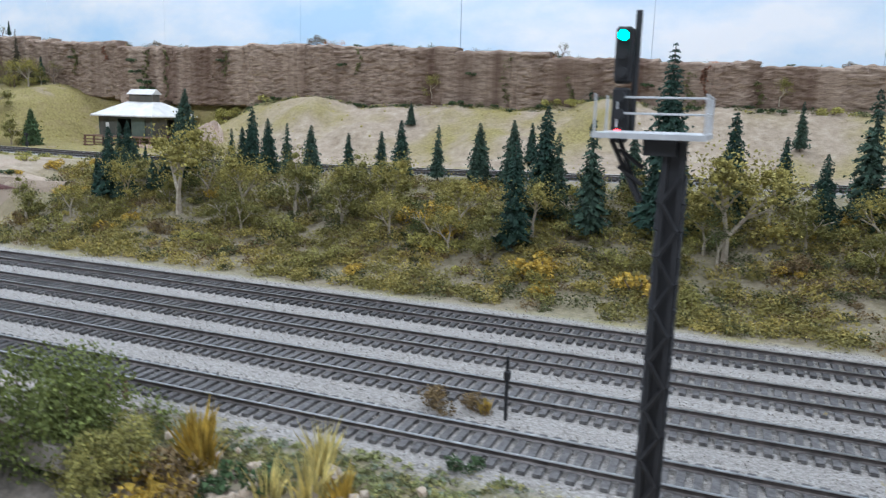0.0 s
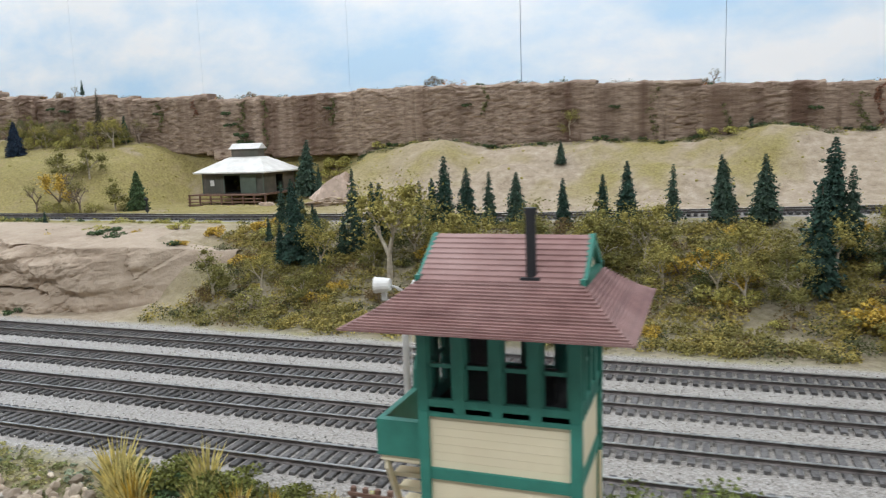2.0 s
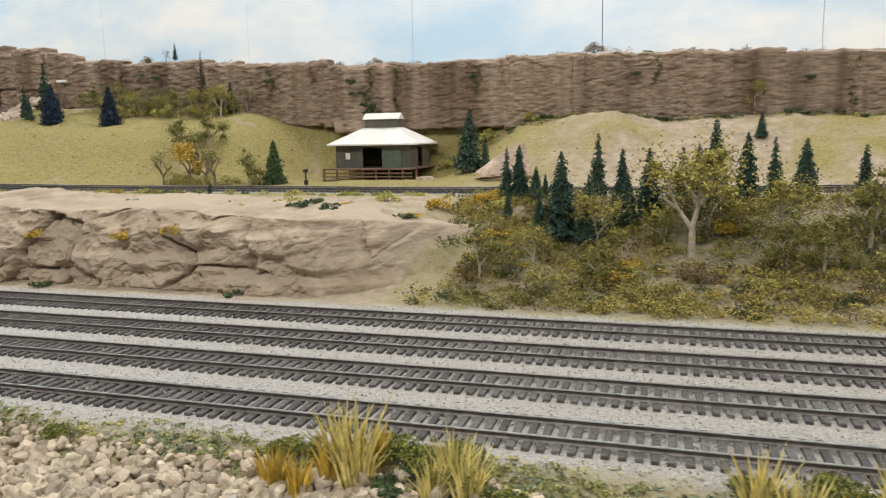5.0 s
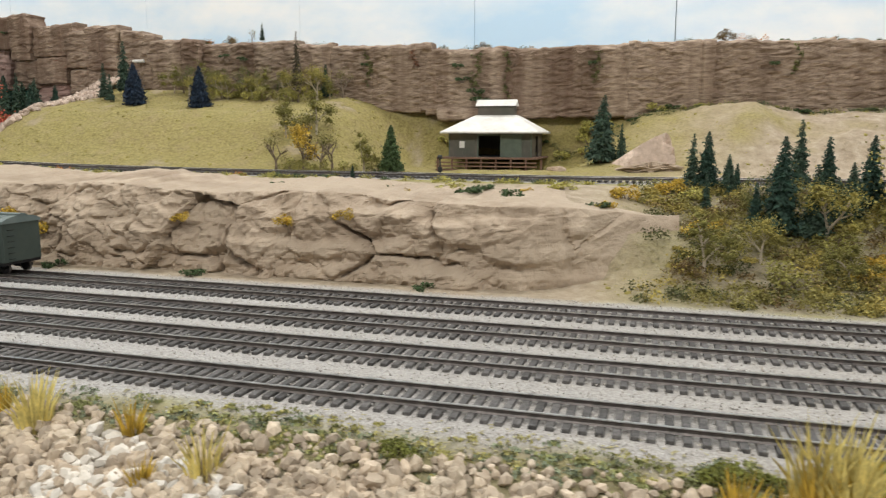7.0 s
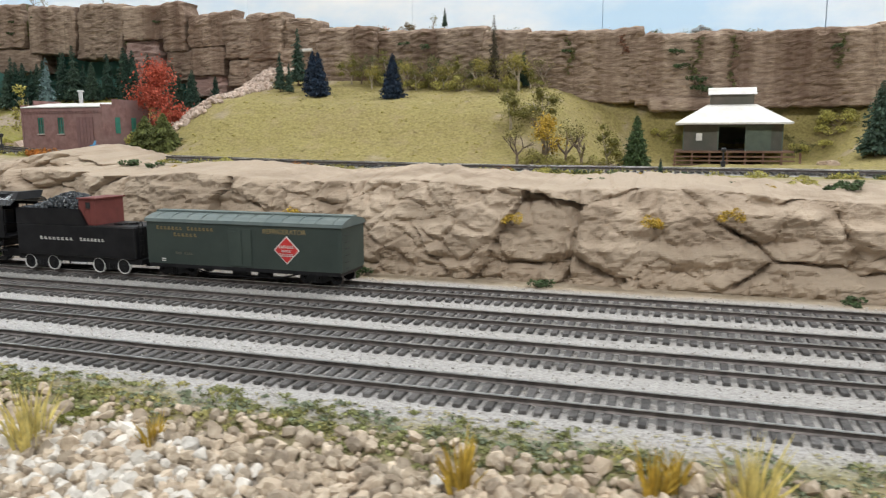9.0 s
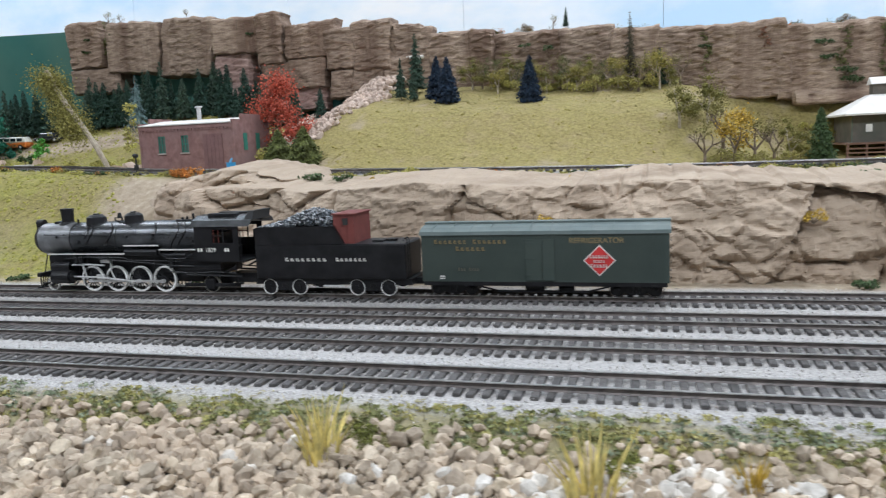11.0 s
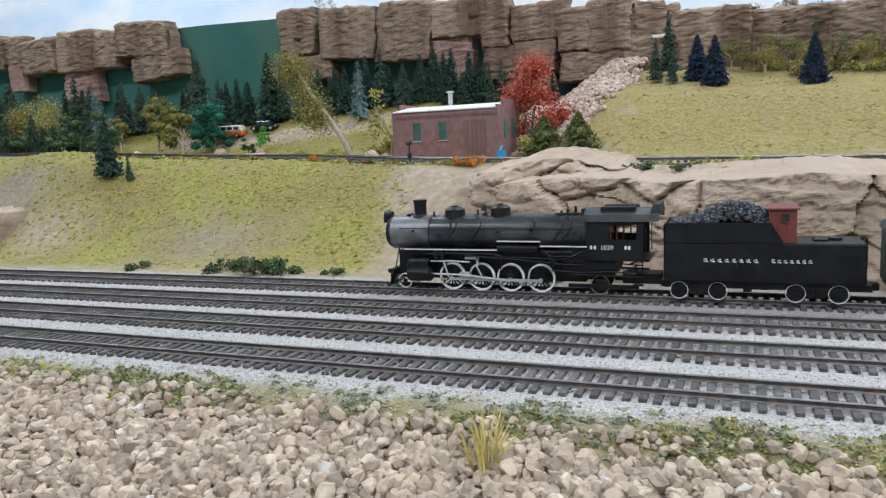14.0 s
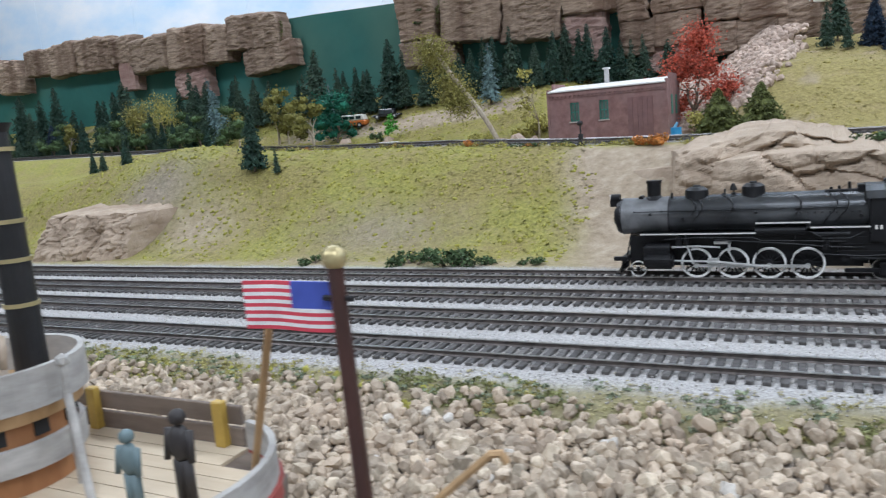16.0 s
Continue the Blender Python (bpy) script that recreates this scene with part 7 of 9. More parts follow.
undergrowth(2300, leaf("bank_olive_brush", (0.25, 0.218, 0.062), 0.14), "olive low brush between the trees of the bank", 81)
undergrowth(1300, leaf("bank_gold_brush", (0.38, 0.305, 0.08), 0.14), "golden low brush between the trees of the bank", 82)
undergrowth(620, leaf("bank_dark_brush", (0.1, 0.105, 0.038), 0.14), "dark green low brush between the trees of the bank", 83)
undergrowth(340, M_BROWNLEAF, "brown low brush between the trees of the bank", 84)
for x, y, s in ((-0.165, 0.50, 1.2), (-0.15, 0.51, 1.1), (-0.13, 0.49, 1.1), (-0.06, 0.46, 1.2), (-0.51, 0.57, 0.7), (-0.52, 0.555, 0.8), (0.0, 0.45, 1.2), (-0.505, 0.50, 0.8)):
    plant(GOLDBUSH, x, y, s)

# the dry hill
for x, y, s in ((-1.129, 0.760, 1.0), (-1.043, 0.763, 1.0), (-1.146, 0.780, 0.95)):
    plant(BLUES[0], x, y, s)
for x, y, h in ((-1.185, 0.775, 0.045), (-1.168, 0.765, 0.034), (-1.175, 0.80, 0.065)):
    plant(SPRUCES[3], x, y, h / 0.05)
plant(BARE, -0.945, 0.815, 1.0)
plant(SPRUCES[1], -0.915, 0.83, 0.8)
plant(BARE, -0.93, 0.825, 0.5)
for i in range(22):
    plant((BANKTREES[0], TWIGGY, BANKTREES[2], BANKTREES[1])[i % 4], -1.115 + i * 0.0105, 0.80 + float(rng.uniform(0, 0.035)), float(rng.uniform(0.45, 0.8)))
for i in range(10):
    plant(BUSHES[i % 2], -1.09 + i * 0.018, 0.79 + float(rng.uniform(0, 0.04)), 0.8)
for x, y, s, k in ((-0.882, 0.645, 0.85, 0), (-0.865, 0.68, 1.1, 1), (-0.842, 0.66, 0.95, 1), (-0.828, 0.655, 0.9, 0), (-0.90, 0.70, 1.0, 2), (-0.875, 0.72, 1.0, 2), (-0.81, 0.69, 0.9, 2)):
    plant((TWIGGY, TWIGGY, BANKTREES[0])[k], x, y, s * 0.85)
plant(YELLOW, -0.858, 0.655, 0.95)
for x, y in ((-0.85, 0.645), (-0.835, 0.65), (-0.87, 0.65), (-0.82, 0.665), (-0.80, 0.70)):
    plant(BUSHES[0], x, y, 0.6)

# shrubs on the right-hand hills, at the cliff foot, and on the cliff top
for i in range(46):
    x = float(rng.uniform(-0.83, 0.33))
    plant(GREENBUSH if i % 3 else BUSHES[1], x, float(rng.uniform(0.835, 0.852)), float(rng.uniform(0.5, 1.0)))
for i in range(30):
    x = 0.3 - i * 0.05 + float(rng.uniform(-0.02, 0.02))
    top = np.interp(x, [-1.2, -0.85, -0.6, -0.47, -0.13, 0.4], [0.213, 0.192, 0.184, 0.191, 0.171, 0.156])
    plant(GREENBUSH if i % 3 else (BUSHES[2] if i % 2 else ORANGEBUSH), x, 0.865, float(rng.uniform(0.35, 0.7)), z=float(top) - 0.002)
for i in range(3):
    x = -0.30 + i * 0.19
    plant(SPRUCES[3] if i % 2 else OLIVES[2], x, 0.848, float(rng.uniform(0.5, 0.9)), z=0.118 + 0.003 * i)

# verge of the upper track
def weeds(x, y, z, size, m, label, per=90):
    """Many low weeds, joined: a small heap of leaves at each place."""
    n = len(x)
    p = np.stack([x, y, z], 1)
    d = rng.normal(size=(n * per, 3))
    d /= np.linalg.norm(d, axis=1)[:, None]
    d[:, 2] = np.abs(d[:, 2])
    s = np.repeat(rng.uniform(0.4, 1.1, n), per)[:, None]
    v, f = triangles(np.repeat(p, per, 0) + d * np.array(size) * s * rng.uniform(0.4, 1.05, (n * per, 1)), 0.0007)
    return tagged(new("weeds", array_mesh("weeds", v, f, m)), label, "weeds", kind="stuff")


for n, m, label in ((110, M_YELLOWGREEN, "yellow-green weeds along the upper track"), (60, M_OLIVE, "olive weeds along the upper track"), (34, M_DEEPGREEN, "green weeds along the upper track"), (9, M_ORANGE, "orange weeds along the upper track")):
    wx = rng.uniform(-1.78, -0.4, n)
    wy = upper_y(wx) - rng.uniform(0.026, 0.037, n)
    weeds(wx, wy, land(wx, wy), (0.0085, 0.004, 0.005), m, label)
for x, s in ((-1.30, 1.3), (-1.315, 1.1), (-1.47, 1.0)):
    plant(ORANGEBUSH, x, float(upper_y(x)) - 0.030, s)
# bushes on and under the rock face
for x, y, s, m in ((-0.62, 0.49, 1.1, 0), (-0.655, 0.50, 1.0, 0), (-0.70, 0.52, 0.8, 0), (-0.765, 0.53, 1.2, 0), (-0.80, 0.50, 1.0, 0), (-0.92, 0.53, 0.9, 0), (-0.735, 0.47, 0.6, 1), (-0.835, 0.48, 0.7, 1), (-1.17, 0.50, 1.2, 0), (-0.55, 0.53, 0.8, 1)):
    plant(GOLDBUSH if m else GREENBUSH, x, y, s)
for x, s in ((-0.93, 0.6), (-0.82, 0.6), (-0.66, 0.5), (-1.42, 1.4), (-1.445, 1.2), (-1.40, 1.0), (-1.53, 0.7), (-1.36, 0.6), (-1.21, 0.6), (-0.985, 0.6)):
    plant(GREENBUSH, x, 0.417, s * 1.45)
for x, z, s in ((-0.955, 0.018, 0.8), (-0.84, 0.03, 0.55), (-1.08, 0.02, 0.5), (-0.76, 0.03, 0.6), (-0.72, 0.035, 0.6), (-0.985, 0.03, 0.5)):
    plant(GOLDBUSH, x, 0.436, s, z=z)

# the lawn and the woods at the left
plant(MAPLE, -1.293, 0.69, 1.0)
plant(CONES, -1.268, 0.646, 0.95)
plant(CONES, -1.2345, 0.6315, 0.95)
plant(BUSHES[1], -1.272, 0.66, 1.2)
# lawn trees and the woods behind: model, x, y, height
for k, x, y, h in ((DEEP, -1.808, 0.655, 0.052), (GLADE, -1.695, 0.667, 0.058), (GLADE, -1.815, 0.760, 0.070), (GLADE, -1.885, 0.765, 0.046), (GLADE, -1.800, 0.760, 0.05), (TEAL, -1.715, 0.745, 0.058), (TEAL, -1.735, 0.76, 0.045), (DEEP, -1.650, 0.728, 0.019),
                   (DEEP, -1.93, 0.74, 0.045), (OLIVES[0], -2.06, 0.775, 0.075), (OLIVES[1], -2.045, 0.79, 0.06), (DEEP, -2.02, 0.73, 0.04), (DEEP, -2.10, 0.74, 0.04), (GLADE, -2.20, 0.75, 0.05), (DEEP, -1.985, 0.77, 0.05)):
    plant(k, x, y, h / (0.055 if k is TEAL else 0.045 if k is DEEP else 0.05))
plant(LIME, -1.640, 0.738, 1.15)
plant(BLUES[0], -2.215, 0.735, 0.05 / 0.047)
for i, (x, y, h) in enumerate(((-1.667, 0.530, 0.062), (-1.641, 0.529, 0.026), (-1.783, 0.81, 0.078), (-1.722, 0.81, 0.052), (-1.704, 0.81, 0.048), (-1.671, 0.81, 0.075), (-1.655, 0.815, 0.06), (-2.142, 0.81, 0.078),
                               (-2.186, 0.81, 0.058), (-1.972, 0.81, 0.042), (-1.56, 0.81, 0.05), (-1.51, 0.81, 0.062), (-1.48, 0.81, 0.042), (-1.46, 0.815, 0.05), (-1.993, 0.81, 0.061), (-2.028, 0.81, 0.060), (-1.918, 0.81, 0.066),
                               (-1.87, 0.82, 0.05), (-1.82, 0.82, 0.045), (-1.75, 0.825, 0.045), (-1.60, 0.815, 0.05), (-1.625, 0.82, 0.055), (-1.58, 0.82, 0.045), (-1.535, 0.82, 0.055), (-1.886, 0.575, 0.030), (-1.933, 0.570, 0.026),
                               (-1.862, 0.560, 0.020), (-1.905, 0.560, 0.022), (-2.219, 0.78, 0.059), (-2.294, 0.78, 0.076), (-2.162, 0.78, 0.067), (-2.098, 0.78, 0.078), (-2.321, 0.78, 0.060), (-2.257, 0.78, 0.090),
                               (-2.128, 0.78, 0.075), (-2.341, 0.78, 0.085), (-1.98, 0.785, 0.085), (-1.952, 0.785, 0.072), (-1.43, 0.815, 0.05), (-1.40, 0.82, 0.055), (-1.385, 0.82, 0.045), (-1.36, 0.815, 0.05), (-1.335, 0.82, 0.045))):
    plant(SPRUCES[(i * 3 + i // 5) % 4], x, y, h * (1.2 if y > 0.75 else 1.0) / 0.05)
for i in range(30):
    x = -1.31 - i * 0.0225 + float(rng.uniform(-0.01, 0.01))
    plant(SPRUCES[i % 4], x, float(rng.uniform(0.80, 0.838)), float(rng.uniform(0.8, 1.35)))
plant(FROST, -1.924, 0.78, 0.095 / 0.06, tilt=-10)
plant(FROST, -1.525, 0.78, 0.072 / 0.06)
plant(FROST, -1.745, 0.78, 0.062 / 0.06)
for i in range(34):
    x = -1.90 - i * 0.0165 + float(rng.uniform(-0.012, 0.012))
    plant((SPRUCES[i % 4], DEEP, SPRUCES[0], SPRUCES[2])[i % 4], x, float(rng.uniform(0.70, 0.82)), float(rng.uniform(0.65, 1.15)))
for x, y, s in ((-1.445, 0.70, 1.1), (-1.43, 0.71, 1.3), (-1.50, 0.68, 0.7), (-1.46, 0.69, 0.8), (-1.56, 0.70, 0.6)):
    plant(BUSHES[1], x, y, s)
# the leaning tree
def leaning_tree():
    """A stout pale trunk leaning far over, its foliage hanging to one side of the upper half."""
    t = thing("leaning_tree", "tall olive tree leaning far over on a stout pale trunk", "tree", "model trees")
    base, top = np.array([-1.469, 0.652, 0.071]), np.array([-1.538, 0.656, 0.176])
    way = top - base
    bm = bmesh.new()
    tube(bm, [tuple(base + way * k + np.array([0.0015 * math.sin(7 * k), 0, 0.001 * math.sin(5 * k)])) for k in np.linspace(0, 1, 12)], 0.0027, 8)
    part("trunk", bm, M_PALEBARK, t)
    for k in np.linspace(0.35, 0.95, 9):
        bm = bmesh.new()
        p = base + way * k
        rod(bm, tuple(p), tuple(p + np.array([rng.uniform(-0.022, -0.006), rng.uniform(-0.01, 0.01), rng.uniform(-0.012, 0.006)])), 0.0007, 0.0003, 5)
        part("branch", bm, M_PALEBARK, t)
    n = 11000
    lump = rng.uniform(0.36, 1.0, 26)
    k = lump[rng.integers(0, 26, n)] + rng.normal(size=n) * 0.035
    off = np.stack([rng.normal(size=n) * 0.0085 - 0.013 * (1.15 - k), rng.normal(size=n) * 0.008, rng.normal(size=n) * 0.006 - 0.004], 1)
    v, f = triangles(base + way * k[:, None] + off, 0.0010)
    ob = new("crown", array_mesh("crown", v, f, M_OLIVE))
    ob.parent = t


leaning_tree()
pale = broadleaf(0.06, 0.010, M_YELLOWGREEN, "thin pale sapling with sparse leaves", M_PALEBARK, 380)
plant(pale, -1.435, 0.675, 1.15)

# foreground shrubs by the signal tower and along the stones
plant(shrub(0.05, 0.05, leaf("mid_green_foliage", (0.17, 0.2, 0.05)), "dense round green bush beside the signal tower", 12000, 0.0008, lumps=14), -0.156, 0.187, 0.98)
plant(shrub(0.045, 0.04, M_OLIVE, "olive bush beside the signal tower", 7000, 0.0008, lumps=10), -0.130, 0.182, 0.78)
plant(BUSHES[2], -0.108, 0.186, 0.9)
plant(GOLDBUSH, -0.112, 0.183, 1.1)
plant(GREENBUSH, -0.086, 0.192, 1.3)
for x, y, s, k in ((-0.111, 0.200, 1.5, 1), (-0.062, 0.193, 1.2, 0), (-0.052, 0.196, 1.0, 1), (-0.075, 0.19, 0.9, 0), (-1.173, 0.186, 1.15, 0), (-1.02, 0.19, 1.25, 0), (-0.94, 0.182, 1.35, 0), (-0.90, 0.19, 0.9, 1), (-0.655, 0.185, 1.05, 0),
                   (-0.672, 0.178, 0.9, 1), (-0.487, 0.200, 1.35, 1), (-0.478, 0.199, 1.2, 0), (-0.452, 0.198, 0.95, 0), (-0.343, 0.195, 0.95, 0), (-0.334, 0.190, 1.1, 1), (-0.30, 0.197, 0.8, 0), (-0.288, 0.2, 1.0, 1), (-0.266, 0.202, 1.0, 1), (-0.318, 0.2, 0.8, 0)):
    plant(STRAWS[k], x, y, s)
for x, y, s in ((-0.495, 0.192, 1.4), (-0.505, 0.195, 1.4), (-0.75, 0.196, 1.3), (-0.745, 0.2, 1.0)):
    plant(STRAWS[1], x, y, s * 0.9)
for x, y, s in ((-0.462, 0.2, 1.0), (-0.43, 0.195, 0.8), (-0.33, 0.206, 1.1), (-0.315, 0.203, 0.9), (-0.455, 0.187, 0.6), (-0.47, 0.188, 0.6)):
    plant(GREENBUSH, x, y, s)
for x, y, s in ((-0.30, 0.198, 0.6), (-0.28, 0.195, 0.7), (-0.305, 0.186, 0.6), (-0.05, 0.262, 0.55)):
    plant(BUSHES[2], x, y, s)
plant(broadleaf(0.06, 0.015, leaf("golden_wispy_foliage", (0.4, 0.31, 0.08)), "wispy golden leafy tree at the layout's edge", M_BARK, 5200, leaf_size=0.0006, low=0.5, open_=0.7), 0.100, 0.185, 1.45)


# ---- stones, ballast and turf scattered over the ground ----
def pebble(sub=1):
    bm = bmesh.new()
    bmesh.ops.create_icosphere(bm, subdivisions=sub, radius=1.0)
    v = np.array([q.co[:] for q in bm.verts])
    f = np.array([[w.index for w in q.verts] for q in bm.faces])
    bm.free()
    return v, f


def turned(v):
    q = rng.normal(size=4)
    q /= np.linalg.norm(q)
    w, x, y, z = q
    r = np.array([[1 - 2 * (y * y + z * z), 2 * (x * y - z * w), 2 * (x * z + y * w)], [2 * (x * y + z * w), 1 - 2 * (x * x + z * z), 2 * (y * z - x * w)],
                  [2 * (x * z - y * w), 2 * (y * z + x * w), 1 - 2 * (x * x + y * y)]])
    return v @ r.T


def chipped(v, depth=0.3, cuts=6):
    """Cuts flat facets off a ball, as on crushed stone."""
    v = v * rng.uniform(0.8, 1.25, (len(v), 1))
    for _ in range(cuts):
        n = rng.normal(size=3)
        n /= np.linalg.norm(n)
        d = v @ n
        lim = rng.uniform(0.55, 0.85)
        v -= np.outer(np.clip(d - lim, 0, None), n)
    return v * rng.uniform(0.75, 1.25, 3)


def heap(n, where, size, m, name, label, category, sub=1, sink=0.3, forms=40, smooth=False):
    v0, f0 = pebble(sub)
    kinds = [chipped(v0) for _ in range(forms)]
    V, F, k = [], [], 0
    pts = where(n)
    s = size(len(pts))
    for p, r in zip(pts, s):
        v = turned(kinds[int(rng.integers(forms))]) * r + p + np.array([0, 0, r * (1 - sink)])
        V.append(v)
        F.append(f0 + k)
        k += len(v)
    ob = new(name, array_mesh(name, np.concatenate(V), np.concatenate(F), m, smooth))
    return tagged(ob, label, category, kind="stuff")


def on_land(x, y):
    return np.stack([x, y, land(x, y)], 1)


def stone_field(n):
    x, y = rng.uniform(-1.9, 0.12, n), rng.uniform(0.115, 0.206, n)
    keep = rng.random(n) < np.where(y > 0.196, 0.35, 1.0) * np.where(x > -0.42, np.where(y > 0.19, 0.25, 0.7), 1.0)
    keep &= ~((x > -0.26) & (x < -0.13) & (y > 0.135))
    return on_land(x[keep], y[keep])


heap(48000, stone_field, lambda n: rng.uniform(0.0008, 0.0023, n) * rng.uniform(0.75, 1.4, n), M_STONE, "crushed_stones", "pale crushed limestone covering the front bank", "stones", sub=1, sink=0.45)


def top_stones(n):
    x, y = rng.uniform(-1.5, -0.28, n), rng.uniform(0.135, 0.200, n)
    k = rng.random(n) < np.where(y > 0.193, 0.3, 1.0) * np.where(x > -0.42, 0.5, 1.0)
    return on_land(x[k], y[k])


heap(7500, top_stones, lambda n: rng.uniform(0.0014, 0.0031, n), M_STONE, "crushed_stones", "larger pale limestone chunks lying on the front bank", "stones", sub=2, sink=0.25)


def pale_patches(n):
    q = top_stones(n)
    x, y = q[:, 0], q[:, 1]
    return q[(((x > -0.985) & (x < -0.86)) | ((x > -0.705) & (x < -0.645)) | (rng.random(len(x)) < 0.03)) & (y < 0.192 + 0.006 * np.sin(60 * x))]


heap(9000, pale_patches, lambda n: rng.uniform(0.0012, 0.0029, n), mat("bleached_limestone", (0.46, 0.425, 0.375), (0.74, 0.7, 0.64), 260, 0.9, 0.0004, c3=(0.6, 0.55, 0.48), scale2=60, island=0.2), "bleached_stones",
     "bleached whitish stones in patches on the front bank", "stones", sub=2, sink=0.2)


def ballast(n):
    x, y = rng.uniform(-1.95, 0.3, n), rng.uniform(0.206, 0.412, n)
    z = land(x, y)
    for c in TRACKS:
        near = np.abs(y - c) < 0.0145
        z = np.where(near, z + 0.0004, z)
    return np.stack([x, y, z], 1)


def grey_ballast(n):
    q = ballast(n)
    return q[rng.random(len(q)) > 0.92 * smooth_step(q[:, 0], -1.0, -0.25)]


def brown_ballast(n):
    q = ballast(n)
    return q[rng.random(len(q)) < 0.92 * smooth_step(q[:, 0], -1.0, -0.25)]


heap(52000, grey_ballast, lambda n: rng.uniform(0.0002, 0.00052, n), M_GRAIN, "ballast_grains", "loose grey and white ballast grains between the tracks", "gravel", sub=1, sink=0.5, forms=12)
heap(52000, brown_ballast, lambda n: rng.uniform(0.0002, 0.00052, n), mat("brown_ballast_grains", (0.26, 0.235, 0.207), (0.46, 0.425, 0.388), 400, 0.95, 0, island=0.3), "ballast_grains",
     "loose brownish ballast grains between the tracks", "gravel", sub=1, sink=0.5, forms=12)


def turf_points(n):
    x, y = rng.uniform(-2.0, 0.3, n), rng.uniform(0.19, 0.86, n)
    off = y - upper_y(x)
    ok = ((y < 0.212) & (y > 0.193)) | (y > 0.425) & (np.abs(off) > 0.028)
    ok &= ~((x > -1.30) & (x < -0.56) & (y > 0.4) & (off < -0.03))
    return on_land(x[ok], y[ok])


def foam(n, where, size, m, label, name="ground_foam"):
    p = where(n)
    k = 3
    c = np.repeat(p, k, 0) + rng.normal(size=(len(p) * k, 3)) * size * np.array([0.6, 0.6, 0.15])
    a = rng.uniform(0, 2 * math.pi, len(c))
    V = []
    for q in (0, 2.1, 4.2):
        V.append(c + size * rng.uniform(0.6, 1.3, (len(c), 1)) * np.stack([np.cos(a + q), np.sin(a + q), rng.normal(size=len(c)) * 0.12], 1))
    v, f = np.stack(V, 1).reshape(-1, 3), np.arange(3 * len(c)).reshape(-1, 3)
    return tagged(new(name, array_mesh(name, v, f, m)), label, "ground cover", kind="stuff")


def left_bank(n):
    q = turf_points(n)
    bare = 0.9 * np.exp(-((q[:, 0] + 1.761) / 0.045) ** 2 - ((q[:, 1] - 0.492) / 0.03) ** 2) + 0.75 * np.exp(-((q[:, 0] + 1.50) / 0.07) ** 2 - ((q[:, 1] - 0.470) / 0.03) ** 2)
    q = q[rng.random(len(q)) > bare]
    return q[q[:, 0] < -1.335 - 0.02 * value_noise(q[:, 0], q[:, 1], 30, 71) - 0.12 * np.clip(q[:, 1] - 0.42, 0, 0.12) * (q[:, 1] < 0.6) + 0.08 * (q[:, 1] > 0.6)]


def dry_bank(n):
    q = turf_points(n)
    q = q[(q[:, 0] > -1.27) & (q[:, 1] > 0.4)]
    sandy = smooth_step(q[:, 0], -0.58, -0.42) * (q[:, 1] > 0.6)
    return q[rng.random(len(q)) > 0.72 * sandy]


def front_strip(n):
    x, y = rng.uniform(-1.95, 0.2, n), 0.2065 + rng.normal(size=n) * 0.0062
    k = value_noise(x, y, 25, 33) > -0.25
    return on_land(x[k], y[k])


def turf_mat(name, c, k=0.12):
    return mat(name, tuple(v * 0.82 for v in c), tuple(v * 1.18 for v in c), 260, 0.95, 0, island=k)


def patchy(where, seed, lo, hi):
    def pick(n):
        q = where(n)
        k = 0.6 * value_noise(q[:, 0], q[:, 1], 34, seed, 5) + 0.6 * value_noise(q[:, 0], q[:, 1], 9, seed + 1, 2)
        return q[(k > lo) & (k < hi)]
    return pick


foam(60000, patchy(left_bank, 61, -0.12, 1), 0.0011, turf_mat("yellow_green_turf", (0.315, 0.295, 0.052), 0.1), "yellow-green turf foam on the bank")
foam(60000, patchy(left_bank, 61, -1, 0.0), 0.0011, turf_mat("olive_turf", (0.18, 0.168, 0.04), 0.14), "darker olive turf foam on the bank")
foam(26000, patchy(left_bank, 63, 0.1, 1), 0.0010, turf_mat("thatch_turf", (0.27, 0.215, 0.09)), "brown thatch showing through the turf of the bank")
foam(60000, patchy(dry_bank, 64, -0.2, 1), 0.0009, turf_mat("dry_turf", (0.30, 0.248, 0.078), 0.14), "dry golden turf foam on the hills")
foam(30000, patchy(dry_bank, 65, 0.2, 1), 0.0010, turf_mat("dry_olive_turf", (0.215, 0.195, 0.05), 0.16), "olive streaks in the dry turf on the hills")
foam(14000, front_strip, 0.0007, turf_mat("verge_dry_turf", (0.33, 0.295, 0.15)), "dry yellowish turf along the front verge")


def verge(n, m, label, seed, mid, spread):
    """Fibrous low turf between the ballast and the stones, in drifts."""
    x, y = rng.uniform(-1.95, 0.2, n), mid + rng.normal(size=n) * spread
    k = (value_noise(x, y, 22, seed, 4) > -0.12) & (y < 0.217) & (y > 0.18) & ~((x > -0.255) & (x < -0.14))
    x, y = x[k], y[k]
    weeds(x, y, land(x, y), (0.0038, 0.0030, 0.0012), m, label, 24)


